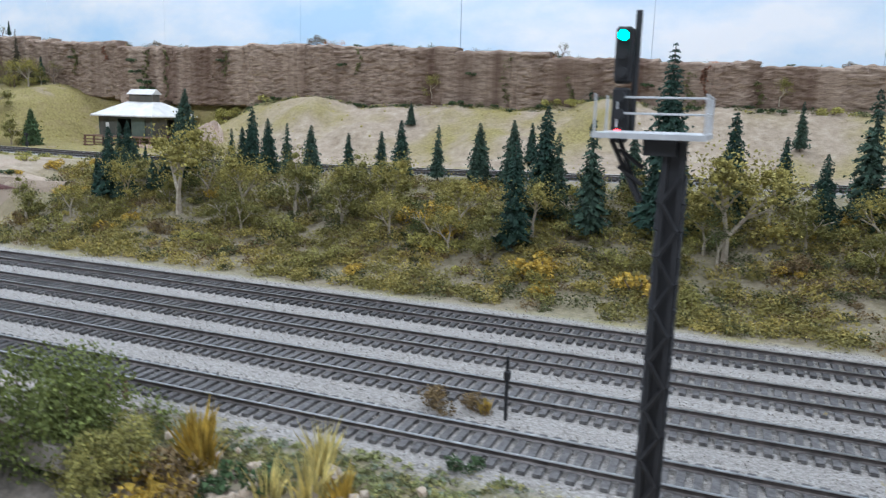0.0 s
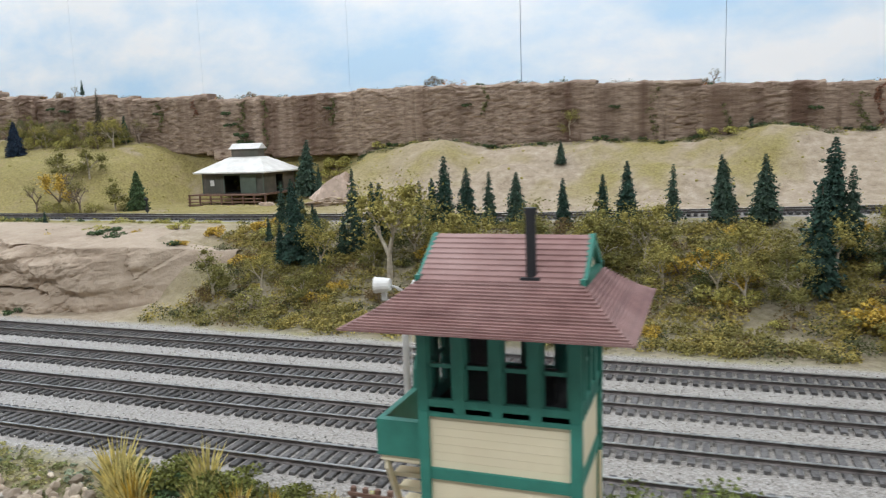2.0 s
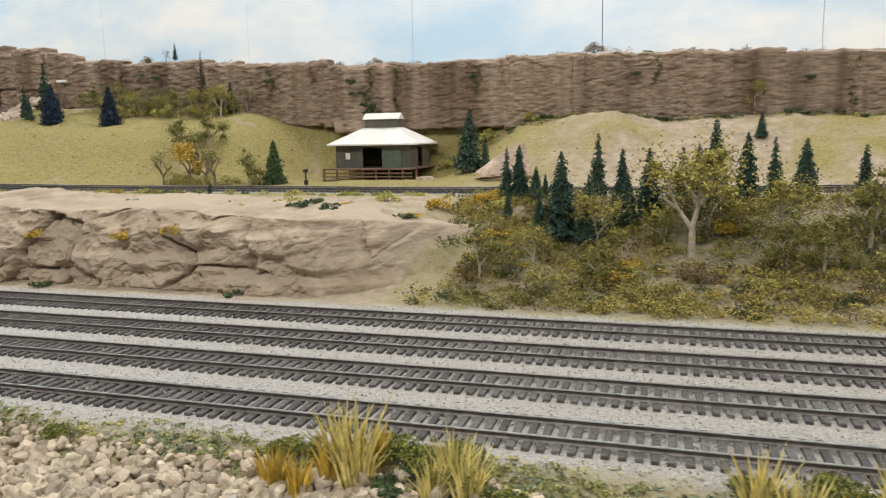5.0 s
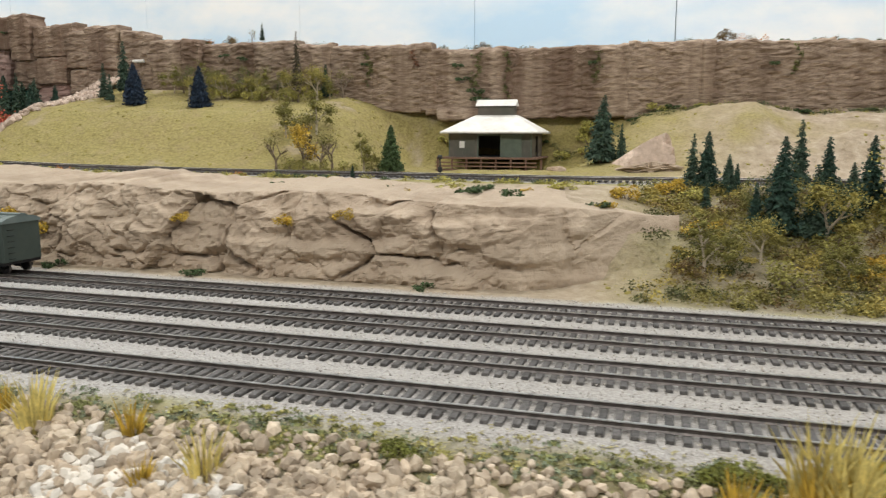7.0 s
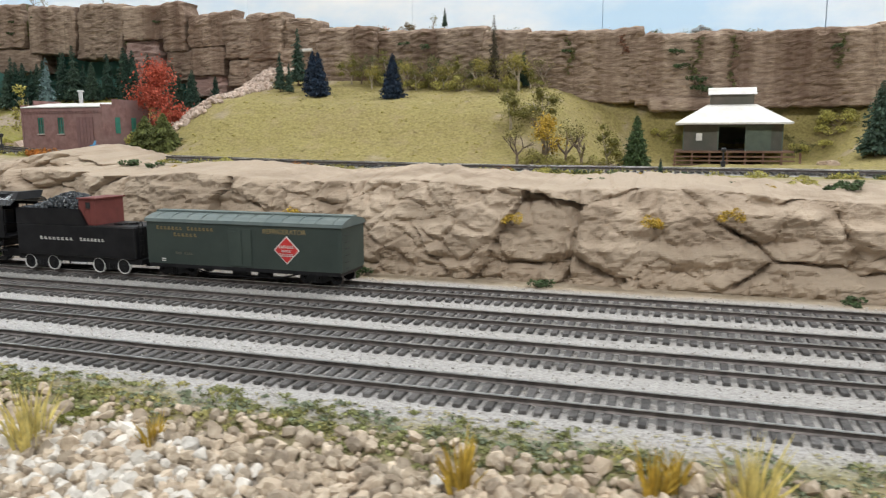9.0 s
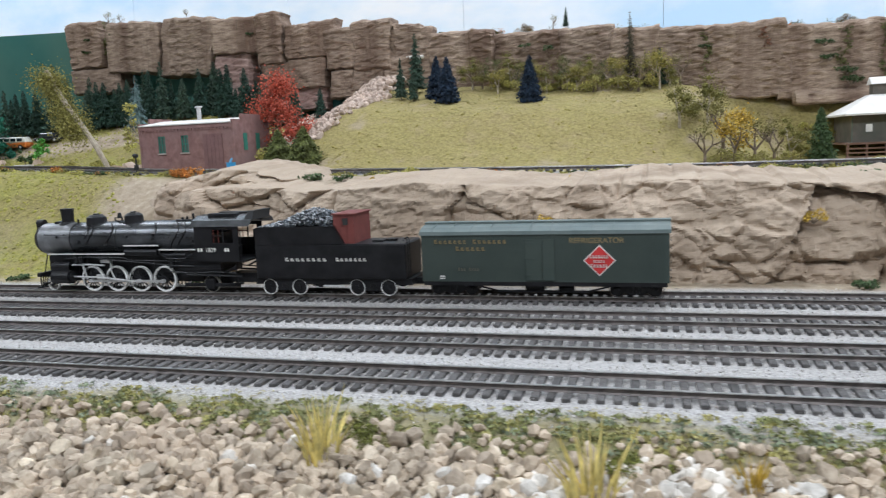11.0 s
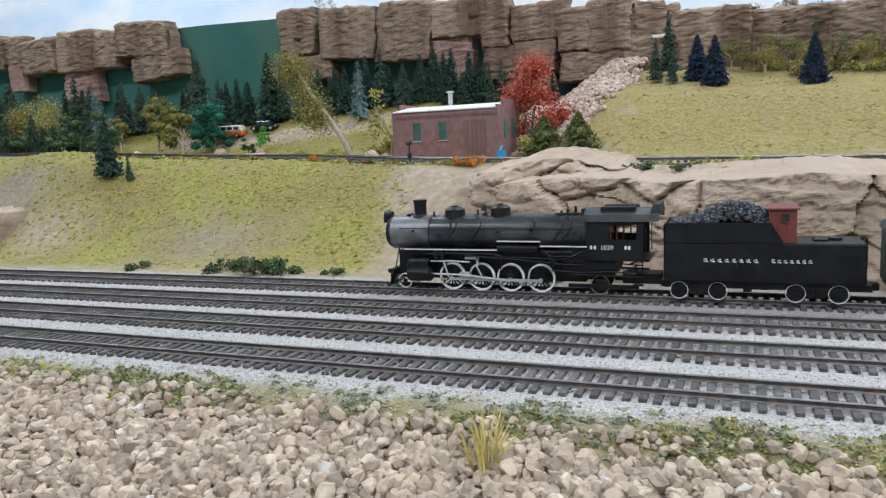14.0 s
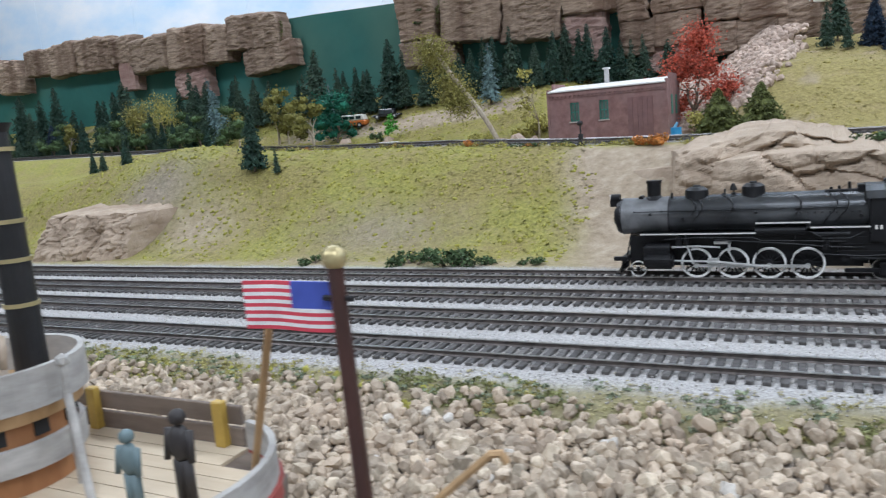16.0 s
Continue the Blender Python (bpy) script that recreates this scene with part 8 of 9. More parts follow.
verge(3400, leaf("verge_green", (0.24, 0.25, 0.1), 0.15), "grey-green fibrous turf along the front verge", 91, 0.2065, 0.0055)
verge(2400, leaf("verge_olive", (0.36, 0.33, 0.12), 0.15), "yellowish fibrous turf along the front verge", 92, 0.2055, 0.0065)
verge(1500, leaf("verge_blue_green", (0.23, 0.265, 0.17), 0.15), "blue-green fibrous turf along the front verge", 93, 0.207, 0.005)
heap(34000, patchy(left_bank, 66, -0.35, 1), lambda n: rng.uniform(0.0012, 0.0030, n), mat("turf_clumps", (0.22, 0.208, 0.04), (0.33, 0.31, 0.056), 350, 0.95, 0, island=0.1), "turf_clumps", "clumps of yellow-green turf on the bank", "ground cover", sub=1, sink=1.5, forms=20, smooth=True)
heap(9000, patchy(dry_bank, 67, -0.1, 1), lambda n: rng.uniform(0.0010, 0.0026, n), mat("dry_turf_clumps", (0.24, 0.2, 0.058), (0.33, 0.278, 0.08), 350, 0.95, 0, island=0.12), "dry_turf_clumps", "clumps of dry golden turf on the hills", "ground cover", sub=1, sink=1.5, forms=20, smooth=True)


def stone_parts():
    """The stones nearest the path, each by itself."""
    bank = thing("stone_bank", "pale crushed limestone chunks on the front bank", "stones", kind="structure")
    v0, f0 = pebble(2)
    forms = [array_mesh("stone", chipped(v0, cuts=9), f0, M_STONE_PIECE) for _ in range(14)]
    for i in range(300):
        x, y = float(rng.uniform(-1.36, -0.94)), float(rng.uniform(0.150, 0.185))
        r = float(rng.uniform(0.0017, 0.0032))
        ob = new("stone", forms[i % 14])
        ob.parent = bank
        ob.matrix_basis = pose(x, y, land_at(x, y) + r * 0.9, *[float(q) for q in rng.uniform(0, 360, 3)]) @ Matrix.Diagonal((r, r, r, 1))


stone_parts()


def rubble_points(n):
    x, y = rng.uniform(-1.32, -1.20, n), rng.uniform(0.665, 0.85, n)
    keep = rng.random(n) < smooth_step(-x - 0.15 * (0.85 - y), 1.19, 1.23)
    p = on_land(x[keep], y[keep])
    p[:, 2] += 0.012 * smooth_step(p[:, 1], 0.78, 0.85)
    return p


heap(3600, rubble_points, lambda n: rng.uniform(0.0013, 0.0042, n), M_RUBBLE, "rockslide", "pinkish tan rubble of a rockslide below the cliff", "rubble", sub=2, sink=0.6)


def boulder(x, y, w, d, h, m, label, seed):
    v, f = pebble(4)
    r = 1 + 0.18 * value_noise(v[:, 0] * 0.05 + seed, v[:, 2] * 0.05 + v[:, 1] * 0.03, 40, seed % 40, 3)
    v = chipped(v * r[:, None], cuts=12)
    v = v / np.abs(v).max(0) * np.array([w / 2, d / 2, h])
    ob = new("boulder", array_mesh("boulder", v, f, m))
    ob.location = (x, y, land_at(x, y) - h * 0.12)
    return tagged(ob, label, "boulder")


boulder(-0.543, 0.735, 0.082, 0.05, 0.036, M_RUBBLE, "large pale pinkish boulder beside the depot", 5).location.z = 0.055
boulder(-0.545, 0.715, 0.075, 0.03, 0.009, M_ROCK, "low flat tan rock beside the upper track", 6)
boulder(-0.625, 0.725, 0.02, 0.012, 0.005, M_RUBBLE, "small pale rock beside the depot deck", 7)
for x, y, w in ((-1.455, 0.668, 0.02), (-1.435, 0.660, 0.014), (-1.475, 0.672, 0.014), (-1.70, 0.74, 0.02), (-1.64, 0.735, 0.018), (-1.83, 0.735, 0.016)):
    boulder(x, y, w, w * 0.8, w * 0.42, M_RUBBLE, "rounded pale rock on the lawn", int(-x * 100))


# ---- the boat and its crew, flags and stakes before the stone bank ----
def flat_stake(name, a, b, r, m, label, category, tip=None):
    bm = bmesh.new()
    rod(bm, a, b, r, r * 0.9, 8)
    return solo(name, bm, m, label, category)


M_PALEWOOD = mat("weathered_pale_wood", (0.28, 0.265, 0.245), (0.5, 0.48, 0.45), 160, 0.8, 0.0002, stretch=(0.3, 0.3, 1))
M_TANDECK = mat("tan_deck", (0.5, 0.4, 0.28), (0.62, 0.52, 0.38), 120, 0.8, stretch=(0.2, 1, 1))
M_HULLBROWN = mat("brown_hull_boards", (0.13, 0.1, 0.08), (0.25, 0.2, 0.16), 140, 0.8, stretch=(0.2, 1, 1))
M_GILT = plain("gilt_paint", (0.45, 0.3, 0.06), 0.5)
M_BRASS = plain("tarnished_brass", (0.5, 0.42, 0.22), 0.4, 0.6)
M_MAST = mat("dark_varnished_mast", (0.025, 0.012, 0.01), (0.07, 0.03, 0.024), 120, 0.35, stretch=(1, 1, 0.2))
M_DOWEL = mat("honey_wood_stick", (0.36, 0.22, 0.1), (0.5, 0.33, 0.17), 160, 0.7, stretch=(1, 1, 0.2))
M_ORANGEWOOD = mat("orange_wood_drum", (0.3, 0.13, 0.05), (0.42, 0.2, 0.08), 160, 0.6, stretch=(1, 1, 0.2))


def ring_mesh(bm, c, r, z0, z1, wall, n=40):
    rows = [[bm.verts.new((c[0] + q * math.cos(2 * math.pi * k / n), c[1] + q * math.sin(2 * math.pi * k / n), z)) for k in range(n)]
            for q, z in ((r, z0), (r, z1), (r - wall, z1), (r - wall, z0))]
    for a, b in zip(rows, rows[1:] + rows[:1]):
        for k in range(n):
            bm.faces.new((a[k], a[(k + 1) % n], b[(k + 1) % n], b[k]))
    bmesh.ops.recalc_face_normals(bm, faces=bm.faces)


def model_boat():
    t = thing("model_boat", "wooden model riverboat with tan deck, black funnel and round cabin", "boat")
    deck = 0.0165
    outline = [(-1.42, 0.046), (-1.31, 0.046), (-1.292, 0.056), (-1.2865, 0.075), (-1.293, 0.094), (-1.31, 0.104), (-1.42, 0.104)]
    bm = bmesh.new()
    rings = [[bm.verts.new((-1.36 + (x + 1.36) * k, 0.075 + (y - 0.075) * k, z)) for x, y in outline] for k, z in ((0.72, -0.058), (0.94, -0.02), (1.0, deck))]
    for a, b in zip(rings, rings[1:]):
        for i in range(len(outline)):
            j = (i + 1) % len(outline)
            bm.faces.new((a[i], a[j], b[j], b[i]))
    bm.faces.new(rings[0][::-1])
    bm.faces.new(rings[-1])
    part("hull", bm, M_HULLBROWN, t)
    for k in range(11):
        bm = bmesh.new()
        y = 0.049 + k * 0.0048
        box(bm, -1.418, y, deck, -1.297 if 2 < k < 9 else -1.31, y + 0.0045, deck + 0.0008)
        part("deck_plank", bm, M_TANDECK, t)
    # the far bulwark of two boards, with gilt posts
    for z0, z1 in ((deck + 0.0008, deck + 0.0052), (deck + 0.006, deck + 0.0105)):
        bm = bmesh.new()
        box(bm, -1.42, 0.1015, z0, -1.311, 0.1027, z1, 0.0002)
        part("bulwark_board", bm, M_HULLBROWN, t)
        bm = bmesh.new()
        box(bm, -1.42, 0.0475, z0, -1.311, 0.0487, z1, 0.0002)
        part("bulwark_board", bm, M_HULLBROWN, t)
    for x in (-1.405, -1.36, -1.318):
        bm = bmesh.new()
        box(bm, x, 0.0995, deck + 0.0008, x + 0.003, 0.1018, deck + 0.0118, 0.0003)
        part("post", bm, M_GILT, t, "gilt-painted post")
    # pale curved bow rail with a red waterline strip
    bm, red = bmesh.new(), bmesh.new()
    n = 16
    for b2, z0, z1, off in ((bm, deck + 0.0008, deck + 0.0075, 0.0), (red, deck - 0.0025, deck + 0.0008, 0.0008)):
        rows = []
        for i in range(n + 1):
            a = -1.45 + 2.9 * i / n
            x, y = -1.312 + (0.0235 + off) * math.cos(a), 0.075 + (0.0275 + off) * math.sin(a)
            xi, yi = -1.312 + 0.022 * math.cos(a), 0.075 + 0.026 * math.sin(a)
            rows.append([b2.verts.new(p) for p in ((x, y, z0), (x, y, z1), (xi, yi, z1), (xi, yi, z0))])
        for p, q in zip(rows, rows[1:]):
            for i in range(4):
                j = (i + 1) % 4
                b2.faces.new((p[i], p[j], q[j], q[i]))
        b2.faces.new(rows[0])
        b2.faces.new(rows[-1][::-1])
        bmesh.ops.recalc_face_normals(b2, faces=b2.faces)
    part("bow_rail", bm, M_PALEWOOD, t, "weathered pale bow rail")
    part("waterline_strip", red, plain("dull_red_strip", (0.3, 0.06, 0.05), 0.6), t, "dull red strip")
    # the round cabin
    c = (-1.357, 0.074)
    bm = bmesh.new()
    rod(bm, (c[0], c[1], deck), (c[0], c[1], 0.0335), 0.0165, n=40)
    cabin = part("cabin", bm, M_ORANGEWOOD, t, "orange varnished round cabin")
    for z0, z1, r in ((0.0225, 0.0282, 0.0185), (0.0358, 0.0442, 0.0205)):
        bm = bmesh.new()
        ring_mesh(bm, c, r, z0, z1, 0.0014)
        part("rim", bm, M_PALEWOOD, cabin, "weathered pale rim")
    bm = bmesh.new()
    rod(bm, (c[0], c[1], 0.0328), (c[0], c[1], 0.0362), 0.0188, 0.0198, 40)
    part("roof_deck", bm, M_DOWEL, cabin)
    for k in range(12):
        a = 2 * math.pi * k / 12
        bm = bmesh.new()
        box(bm, -0.0016, -0.0004, 0.029, 0.0016, 0.0004, 0.0325)
        ob = part("window", bm, M_DARK, cabin)
        ob.matrix_basis = pose(c[0] + 0.0166 * math.cos(a), c[1] + 0.0166 * math.sin(a), 0, 0, 0, math.degrees(a) + 90)
    bm = bmesh.new()
    rod(bm, (-1.352, 0.082, 0.036), (-1.352, 0.082, 0.0925), 0.0036, 0.0031, 20)
    rod(bm, (-1.352, 0.082, 0.0925), (-1.352, 0.082, 0.0945), 0.0031, 0.0042, 20)
    funnel = part("funnel", bm, M_JET, t, "black funnel")
    for z in (0.0545, 0.0645, 0.0730, 0.0885):
        bm = bmesh.new()
        rod(bm, (-1.352, 0.082, z), (-1.352, 0.082, z + 0.0009), 0.0038, n=20)
        part("band", bm, M_BRASS, funnel, "tarnished brass band")
    # davit post with a slanting pale brace
    bm = bmesh.new()
    rod(bm, (-1.3345, 0.077, deck), (-1.3345, 0.077, 0.044), 0.0008, n=8)
    ball(bm, (-1.3345, 0.077, 0.0445), 0.0016, 1)
    rod(bm, (-1.3345, 0.077, 0.037), (-1.3255, 0.072, deck), 0.0009, n=8)
    part("davit", bm, M_PALEWOOD, t)
    t.location.x = -0.008
    return t


def figurine(x, y, z, h, m, label, lean=0.0):
    """A plain standing figure, one smooth mesh."""
    bm = bmesh.new()
    k = h / 0.02
    for s in (-1, 1):
        rod(bm, (x + s * 0.0013 * k, y, z), (x + s * 0.0010 * k, y, z + 0.009 * k), 0.0011 * k, 0.0013 * k, 10)
        rod(bm, (x + s * 0.0028 * k, y, z + 0.0155 * k), (x + s * 0.0034 * k, y - 0.0008, z + 0.009 * k), 0.0009 * k, 0.0007 * k, 8)
    ball(bm, (x, y, z + 0.0125 * k), 0.0042 * k, 2, (0.7, 0.5, 1.0))
    ball(bm, (x, y, z + 0.0182 * k), 0.0018 * k, 2)
    return solo("figurine", bm, m, label, "figurine", "figurines on the boat", smooth=True)


def flag():
    t = thing("small_flag", "small striped red, white and blue flag on a wooden stick", "flag")
    bm = bmesh.new()
    rod(bm, (-1.306, 0.089, 0.0165), (-1.2868, 0.0778, 0.056), 0.0008, n=8)
    part("stick", bm, M_DOWEL, t)
    red, white, blue = plain("flag_red", (0.6, 0.06, 0.09), 0.7), plain("flag_white", (0.8, 0.78, 0.77), 0.7), plain("flag_blue", (0.06, 0.09, 0.4), 0.7)
    x0, x1, z0, z1 = -1.2888, -1.2712, 0.0545, 0.0628
    n = 13
    for i in range(n):
        bm = bmesh.new()
        a = z0 + (z1 - z0) * i / n
        b = z0 + (z1 - z0) * (i + 1) / n
        right = x1 if i < 6 else x0 + (x1 - x0) * 0.56
        segs = 8
        rows = []
        for k in range(segs + 1):
            x = x0 + (right - x0) * k / segs
            y = 0.0745 + 0.0004 * math.sin(420 * x)
            rows.append([bm.verts.new(p) for p in ((x, y - 0.00015, a), (x, y - 0.00015, b), (x, y + 0.00015, b), (x, y + 0.00015, a))])
        for p, q in zip(rows, rows[1:]):
            for i2 in range(4):
                bm.faces.new((p[i2], p[(i2 + 1) % 4], q[(i2 + 1) % 4], q[i2]))
        bm.faces.new(rows[0])
        bm.faces.new(rows[-1][::-1])
        bmesh.ops.recalc_face_normals(bm, faces=bm.faces)
        part("stripe", bm, white if i % 2 else red, t)
    bm = bmesh.new()
    xa = x0 + (x1 - x0) * 0.56
    box(bm, xa, 0.0742, z0 + (z1 - z0) * 6 / n, x1, 0.0748, z1)
    part("canton", bm, blue, t, "plain blue canton")
    return t


def flagpole():
    t = thing("flagpole", "dark varnished flagpole with a brass ball on top", "flagpole")
    x, y = -1.2695, 0.074
    bm = bmesh.new()
    rod(bm, (x + 0.006, y - 0.004, land_at(x, y) - 0.003), (x, y, 0.0652), 0.0017, 0.0013, 14)
    part("pole", bm, M_MAST, t)
    bm = bmesh.new()
    ball(bm, (x, y, 0.0668), 0.0021, 2)
    part("finial", bm, M_BRASS, t, "brass ball finial", True)
    bm = bmesh.new()
    rod(bm, (x - 0.0028, y, 0.0603), (x + 0.0028, y, 0.0603), 0.0005, n=6)
    part("cleat", bm, M_JET, t)


model_boat()
figurine(-1.313, 0.078, 0.0173, 0.019, plain("figure_dark", (0.03, 0.025, 0.024), 0.6), "small plain dark figurine standing on the boat's deck")
figurine(-1.3205, 0.072, 0.0173, 0.0165, plain("figure_blue_grey", (0.13, 0.18, 0.19), 0.6), "small plain blue-grey figurine standing on the boat's deck")
figurine(-1.350, 0.068, 0.0362, 0.0205, plain("figure_pale", (0.4, 0.32, 0.24), 0.6), "small plain pale figurine on the round cabin")
flag()
flagpole()
bm = bmesh.new()
tube(bm, [(-1.298, 0.0745, -0.009), (-1.257, 0.0745, 0.0265), (-1.2455, 0.0745, 0.0368), (-1.2440, 0.0748, 0.0370), (-1.2432, 0.0750, 0.0355)], 0.0007)
solo("wooden_hook", bm, M_DOWEL, "thin honey-coloured boat hook resting against the hull", "stick")


# ---- small things along the upper track and on the lawn ----
def switch_stand(x, y, z, h, label):
    t = thing("switch_stand", label, "switch stand")
    bm = bmesh.new()
    box(bm, x - 0.003, y - 0.002, z - 0.002, x + 0.003, y + 0.002, z + 0.0012, 0.0002)
    rod(bm, (x, y, z), (x, y, z + h), 0.0007, n=8)
    part("post", bm, M_GANTRY, t)
    bm = bmesh.new()
    box(bm, x - 0.0018, y - 0.0012, z + h * 0.25, x + 0.0018, y + 0.0012, z + h * 0.5, 0.0003)
    part("throw_box", bm, M_GANTRY, t)
    bm = bmesh.new()
    rod(bm, (x - 0.0018, y - 0.0003, z + h), (x + 0.0018, y - 0.0003, z + h), 0.0017, n=10)
    part("lamp_head", bm, M_GANTRY, t)
    return t


switch_stand(-1.3628, 0.560, 0.0655, 0.0165, "small black switch stand beside the upper track")
switch_stand(-0.715, 0.635, 0.0515, 0.0175, "small dark trackside signal before the depot")


def barrel(x, y, z):
    t = thing("barrel", "bright blue dented metal drum beside the brick building", "barrel")
    bm = bmesh.new()
    rod(bm, (x, y, z), (x, y, z + 0.0085), 0.0042, n=18)
    for q in (0.0, 0.0028, 0.0056, 0.008):
        rod(bm, (x, y, z + q), (x, y, z + q + 0.0006), 0.0045, n=18)
    body = part("body", bm, plain("bright_blue_paint", (0.05, 0.3, 0.55), 0.5), t)
    bm = bmesh.new()
    rod(bm, (x - 0.001, y, z + 0.0085), (x + 0.0012, y, z + 0.0125), 0.0013, 0.0009, 8)
    part("spout", bm, plain("pale_blue_paint", (0.2, 0.45, 0.65), 0.5), body)


barrel(-1.297, 0.607, float(upper_z(-1.297)) - 0.0035)


def car(x, y, z, body_m, top_m, label, name, length=0.042, h=0.016, van=True, turn=12):
    t = thing(name, label, "car", at=(x, y, z), turn=turn)
    w, a = 0.009, length / 2
    bm = bmesh.new()
    box(bm, -a, -w, 0.0025, a, w, h * (0.58 if van else 0.5), 0.0016)
    part("body", bm, body_m, t)
    bm = bmesh.new()
    s = 0.96 if van else 0.55
    lo, hi = h * (0.56 if van else 0.48), h
    v = [bm.verts.new(p) for p in ((-a * s, -w * 0.95, lo), (a * s, -w * 0.95, lo), (a * s, w * 0.95, lo), (-a * s, w * 0.95, lo),
                                   (-a * s * 0.9, -w * 0.8, hi), (a * s * 0.86, -w * 0.8, hi), (a * s * 0.86, w * 0.8, hi), (-a * s * 0.9, w * 0.8, hi))]
    for q in ((0, 1, 5, 4), (1, 2, 6, 5), (2, 3, 7, 6), (3, 0, 4, 7), (4, 5, 6, 7), (3, 2, 1, 0)):
        bm.faces.new([v[i] for i in q])
    bmesh.ops.bevel(bm, geom=bm.edges[:], offset=0.0008, segments=1, affect="EDGES")
    part("roof", bm, top_m, t)
    glass = plain("car_glass_dark", (0.03, 0.04, 0.045), 0.1)
    for k in range(4 if van else 2):
        bm = bmesh.new()
        x0 = -a * s * 0.82 + k * (a * s * 1.68) / (4 if van else 2)
        x1 = x0 + a * s * (0.32 if van else 0.7)
        box(bm, x0, -w * 0.93, lo + (hi - lo) * 0.22, x1, -w * 0.82, lo + (hi - lo) * 0.75)
        part("window", bm, glass, t)
    for sx in (-0.62, 0.62):
        for sy in (-1, 1):
            bm = bmesh.new()
            rod(bm, (a * sx, sy * w * 0.75, 0.0032), (a * sx, sy * w * 1.02, 0.0032), 0.0032, n=14)
            wh = part("wheel", bm, M_JET, t)
            bm = bmesh.new()
            rod(bm, (a * sx, sy * w * 1.02, 0.0032), (a * sx, sy * w * 1.05, 0.0032), 0.0015, n=10)
            part("hubcap", bm, M_GREYMETAL, wh)
    bm = bmesh.new()
    box(bm, -a - 0.0006, -w * 0.9, 0.0035, -a + 0.0004, w * 0.9, 0.005)
    part("bumper", bm, M_GREYMETAL, t)


car(-1.715, 0.78, land_at(-1.715, 0.78), plain("orange_paint", (0.6, 0.17, 0.03), 0.35), plain("cream_paint", (0.72, 0.7, 0.62), 0.35), "orange and cream camper van on the lawn", "camper_van")
car(-1.668, 0.79, land_at(-1.668, 0.79), plain("near_black_paint", (0.02, 0.022, 0.025), 0.25), plain("near_black_roof", (0.03, 0.032, 0.035), 0.25), "dark car parked beside the camper van", "sedan", 0.036, 0.012, False)

# pale logs and a bench on the lawn
bm = bmesh.new()
box(bm, -1.622, 0.683, land_at(-1.61, 0.685) + 0.0035, -1.598, 0.688, land_at(-1.61, 0.685) + 0.0048, 0.0003)
for x in (-1.619, -1.603):
    box(bm, x, 0.684, land_at(-1.61, 0.685) - 0.002, x + 0.002, 0.687, land_at(-1.61, 0.685) + 0.0036)
solo("bench", bm, M_WHITE, "small white bench on the lawn", "bench")
for x, y, a in ((-1.585, 0.69, 20), (-1.575, 0.685, -35)):
    bm = bmesh.new()
    z = land_at(x, y) + 0.001
    rod(bm, (x, y, z), (x + 0.014 * math.cos(radians(a)), y + 0.014 * math.sin(radians(a)), z + 0.0015), 0.0012, 0.0009, 8)
    solo("log", bm, M_PALEBARK, "pale fallen log on the lawn", "log", "logs on the lawn")

# a white pipe set in the cliff above the rockslide
bm = bmesh.new()
rod(bm, (-1.199, 0.844, 0.183), (-1.179, 0.844, 0.183), 0.0022, n=12)
solo("drain_pipe", bm, M_WHITE, "short white pipe lying on the cliff's ledge", "pipe")


# ---- beside the signal tower ----
bm = bmesh.new()
box(bm, -0.252, 0.176, -0.012, -0.145, 0.216, -0.0022, 0.0006)
solo("concrete_pad", bm, M_CONCRETE, "pinkish concrete pad around the lamp mast", "pavement", kind="structure")
fence = thing("wooden_fence", "short brown wooden fence beside the lamp mast", "fence")
for k in range(4):
    bm = bmesh.new()
    x = -0.262 + k * 0.0045
    box(bm, x, 0.2085, -0.012, x + 0.0018, 0.2100, 0.0035, 0.0002)
    part("post", bm, M_DECK, fence)
for z in (-0.003, 0.0008):
    bm = bmesh.new()
    box(bm, -0.2625, 0.2076, z, -0.2465, 0.2084, z + 0.0012)
    part("rail", bm, M_DECK, fence)
relay = thing("relay_post", "thin dark relay post between two yard tracks", "post")
bm = bmesh.new()
rod(bm, (-0.0215, 0.262, -0.006), (-0.0215, 0.262, 0.021), 0.0007, n=8)
part("post", bm, M_GANTRY, relay)
bm = bmesh.new()
box(bm, -0.0226, 0.2608, 0.0120, -0.0204, 0.2632, 0.0155, 0.0003)
part("box", bm, M_GANTRY, relay)
# brush there, on the cliff top and among the stones
plant(BUSHES[2], -0.036, 0.266, 0.42)
plant(STRAWS[1], -0.030, 0.264, 0.6)
plant(STRAWS[1], -0.105, 0.197, 1.5)
plant(STRAWS[1], -0.107, 0.1985, 1.6)
plant(STRAWS[0], -0.066, 0.207, 1.0)
plant(GREENBUSH, -0.0225, 0.2215, 0.7)
for x, z, s in ((-1.016, 0.205, 0.45), (-1.03, 0.205, 0.3), (-0.148, 0.171, 0.35), (-1.955, 0.258, 0.4), (-1.62, 0.258, 0.35), (-1.60, 0.257, 0.28), (-1.50, 0.257, 0.25)):
    plant(TWIGGY if s < 0.4 else SPRUCES[3], x, 0.862, s, z=z, tilt=float(rng.uniform(-14, 14)))
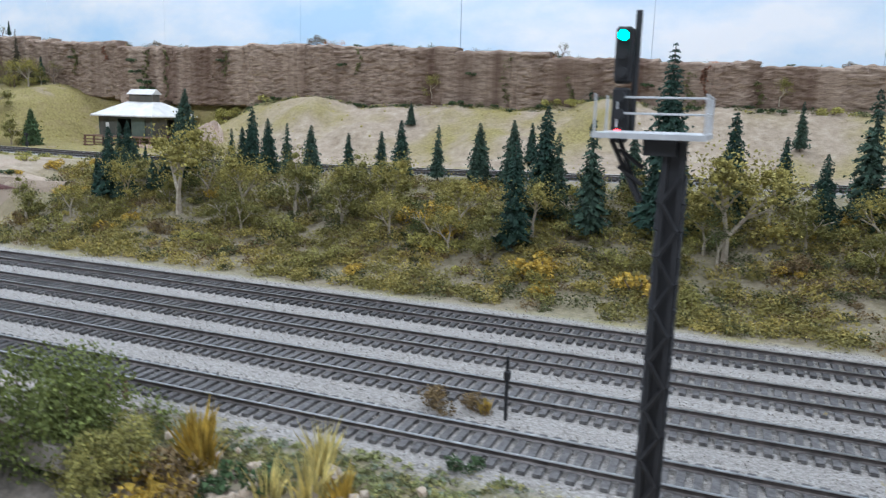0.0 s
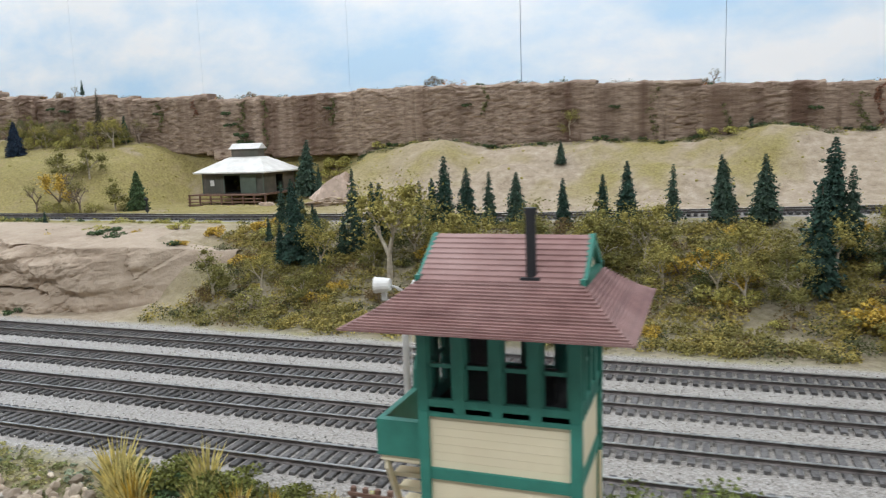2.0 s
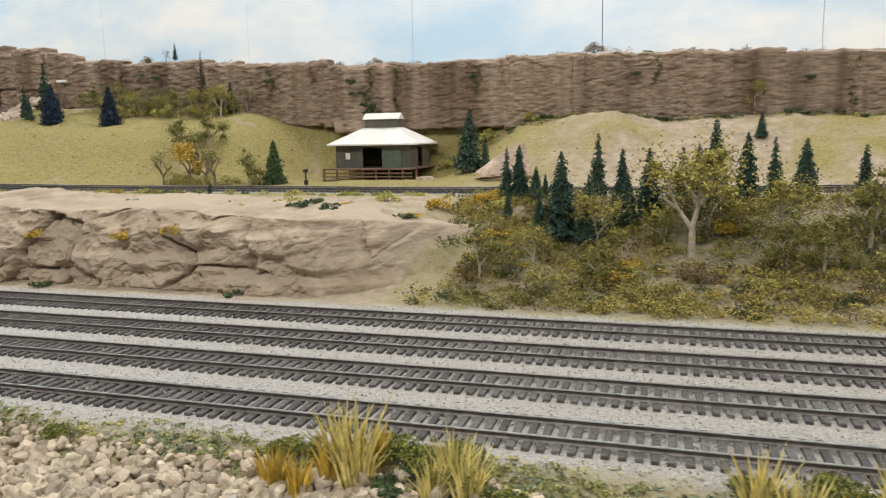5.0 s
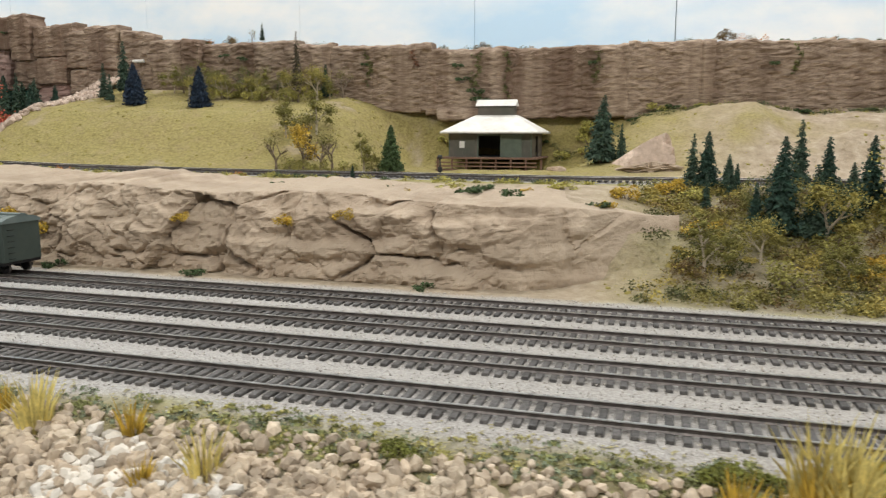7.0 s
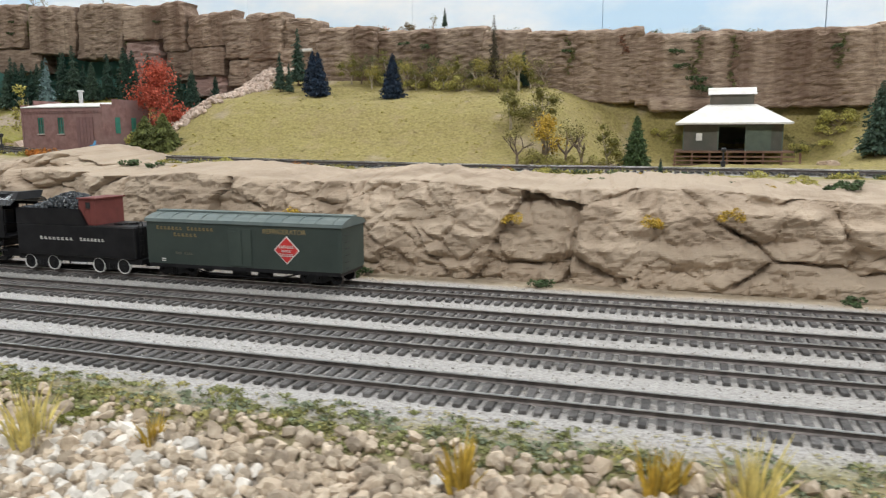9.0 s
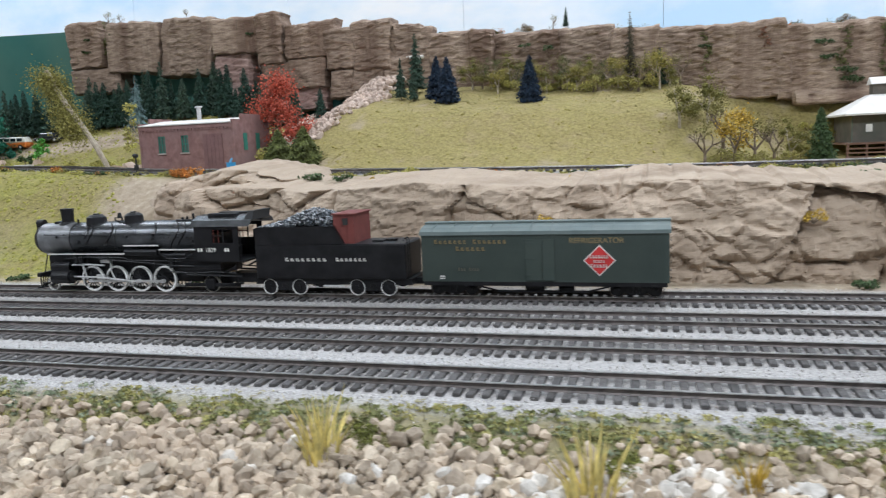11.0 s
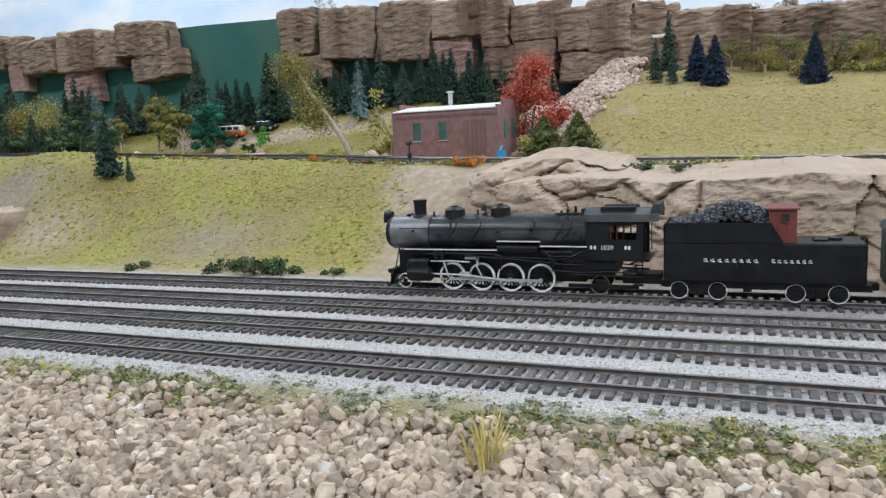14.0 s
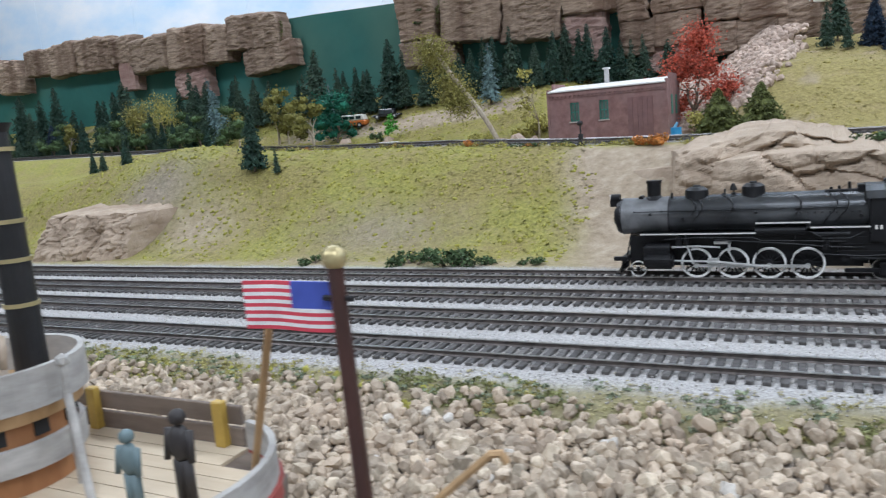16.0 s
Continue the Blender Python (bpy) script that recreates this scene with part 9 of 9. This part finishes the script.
# green creeper in the cliff's cracks
for x, z, s in ((-0.755, 0.165, 0.9), (-0.750, 0.150, 0.9), (-0.735, 0.135, 1.1), (-0.730, 0.125, 1.2), (-0.605, 0.165, 0.7), (-0.87, 0.17, 0.6), (-1.40, 0.225, 0.6), (-1.64, 0.235, 0.7), (-1.642, 0.22, 0.7), (-1.035, 0.18, 0.8), (-1.06, 0.185, 0.7), (-1.60, 0.24, 0.5), (-0.42, 0.16, 0.7), (-0.25, 0.15, 0.7), (-0.05, 0.14, 0.7)):
    plant(GREENBUSH, x, 0.843, s, z=z)

def creeper(x, z0, z1, m, label, wide=0.004):
    """Flock growing up a crack of the cliff."""
    n = int((z1 - z0) / 0.0011)
    z = rng.uniform(z0, z1, n)
    cx = x + 0.003 * np.sin(z * 160) + rng.normal(size=n) * wide * 0.5
    weeds(cx, np.full(n, 0.8475), z, (0.003, 0.0016, 0.0035), m, label, 22)


M_CREEPER, M_RUST = leaf("dull_green_creeper", (0.17, 0.175, 0.065)), leaf("rust_creeper", (0.24, 0.115, 0.07))
for x, z0, z1, w in ((-0.735, 0.125, 0.182, 0.006), (-0.700, 0.115, 0.180, 0.0025), (-0.600, 0.145, 0.178, 0.005), (-0.868, 0.145, 0.186, 0.003), (-0.955, 0.16, 0.198, 0.003), (-0.21, 0.120, 0.176, 0.005), (-0.135, 0.12, 0.150, 0.003),
                     (-0.008, 0.118, 0.155, 0.005), (0.06, 0.118, 0.145, 0.003), (-0.40, 0.15, 0.18, 0.002), (-1.615, 0.205, 0.258, 0.0028), (-1.455, 0.20, 0.245, 0.003), (-1.392, 0.195, 0.240, 0.0022), (-1.98, 0.235, 0.262, 0.003),
                     (-1.505, 0.225, 0.245, 0.003), (-1.86, 0.225, 0.255, 0.002)):
    creeper(x, z0, z1, M_CREEPER, "dull green creeper in a crack of the cliff", w)
for x, z0, z1, w in ((-0.81, 0.165, 0.186, 0.004), (0.008, 0.12, 0.160, 0.003), (-1.512, 0.232, 0.252, 0.005)):
    creeper(x, z0, z1, M_RUST, "rust-brown creeper on the cliff", w)

MOSS = shrub(0.02, 0.0085, leaf("moss_green_foliage", (0.16, 0.17, 0.035)), "low moss-green bush on the front verge", 1500, 0.0007, lumps=9)
for x, y, q in ((-0.468, 0.2125, 1.0), (-0.458, 0.211, 0.8), (-0.446, 0.211, 1.0), (-0.431, 0.198, 0.8), (-0.357, 0.211, 0.9), (-0.348, 0.209, 0.7), (-0.337, 0.213, 1.0), (-0.326, 0.210, 0.8), (-0.314, 0.209, 1.2), (-0.302, 0.207, 1.0),
                (-0.286, 0.208, 0.9), (-0.505, 0.209, 0.8), (-0.60, 0.205, 0.6), (-1.01, 0.2, 0.6), (-0.93, 0.195, 0.7)):
    plant(MOSS, x, y, q)
for x, y, k, q in ((-0.486, 0.206, 0, 1.35), (-0.480, 0.204, 0, 1.5), (-0.474, 0.207, 1, 1.2), (-0.4475, 0.204, 0, 1.1), (-0.359, 0.206, 0, 1.2), (-0.343, 0.197, 1, 1.3), (-0.350, 0.199, 0, 1.2), (-0.323, 0.212, 0, 1.0)):
    plant(STRAWS[k], x, y, q)

for n, m, label in ((120, M_CREEPER, "dull green scrub along the cliff's foot"), (70, M_DEEPGREEN, "dark green scrub along the cliff's foot"), (60, M_YELLOWGREEN, "yellow-green scrub along the cliff's foot")):
    wx, wy = rng.uniform(-0.68, 0.36, n), rng.uniform(0.832, 0.846, n)
    weeds(wx, wy, land(wx, wy) - 0.001, (0.009, 0.005, 0.0055), m, label, 60)

# two posts by the bush
for x in (-0.1655, -0.157):
    bm = bmesh.new()
    box(bm, x, 0.2150, -0.008, x + 0.0016, 0.2166, 0.0058, 0.0002)
    solo("wooden_post", bm, M_DECK, "short brown wooden post beside the tracks", "post", "wooden posts")
for x, y, k, q in ((-0.80, 0.19, 1, 1.3), (-0.727, 0.195, 0, 1.2), (-0.69, 0.197, 1, 1.1)):
    plant(STRAWS[k], x, y, q)
for x, y, k, q in ((-0.442, 0.2, 0, 1.1), (-0.302, 0.2, 1, 1.1)):
    plant(STRAWS[k], x, y, q)
# low growth on the rock shelf and along the cliff's top
for i in range(26):
    x = -1.14 + i * 0.0235 + float(rng.uniform(-0.01, 0.01))
    y = float(rng.uniform(0.485, 0.535))
    plant((GREENBUSH, SAGEBUSH, GOLDBUSH)[(i * 2) % 3], x, y, float(rng.uniform(0.45, 0.9)) * (0.6 if (i * 2) % 3 == 2 else 1.0), z=land_at(x, y) + 0.001)
for n, m, label in ((46, M_DEEPGREEN, "green scrub along the cliff's top"), (46, M_BROWNLEAF, "brown scrub along the cliff's top"), (8, M_ORANGE, "rust-coloured scrub along the cliff's top")):
    wx = rng.uniform(-1.18, 0.34, n)
    top = np.interp(wx, [-1.2, -1.1, -0.85, -0.75, -0.60, -0.47, -0.3, -0.13, 0.1, 0.4], [0.213, 0.208, 0.194, 0.188, 0.184, 0.192, 0.184, 0.172, 0.161, 0.156])
    weeds(wx, np.full(n, 0.862), top - 0.003, (0.007, 0.004, 0.0065), m, label, 60)


# ---- tracks, piece by piece ----
for ty in TRACKS:
    track(lambda x, y=ty: y, -2.9, 1.1, lambda x: 0.0, "straight yard track with dark ties in grey ballast")
track(upper_y, -2.9, 1.1, upper_z, "upper branch track with weathered ties in grey ballast", curved=True)
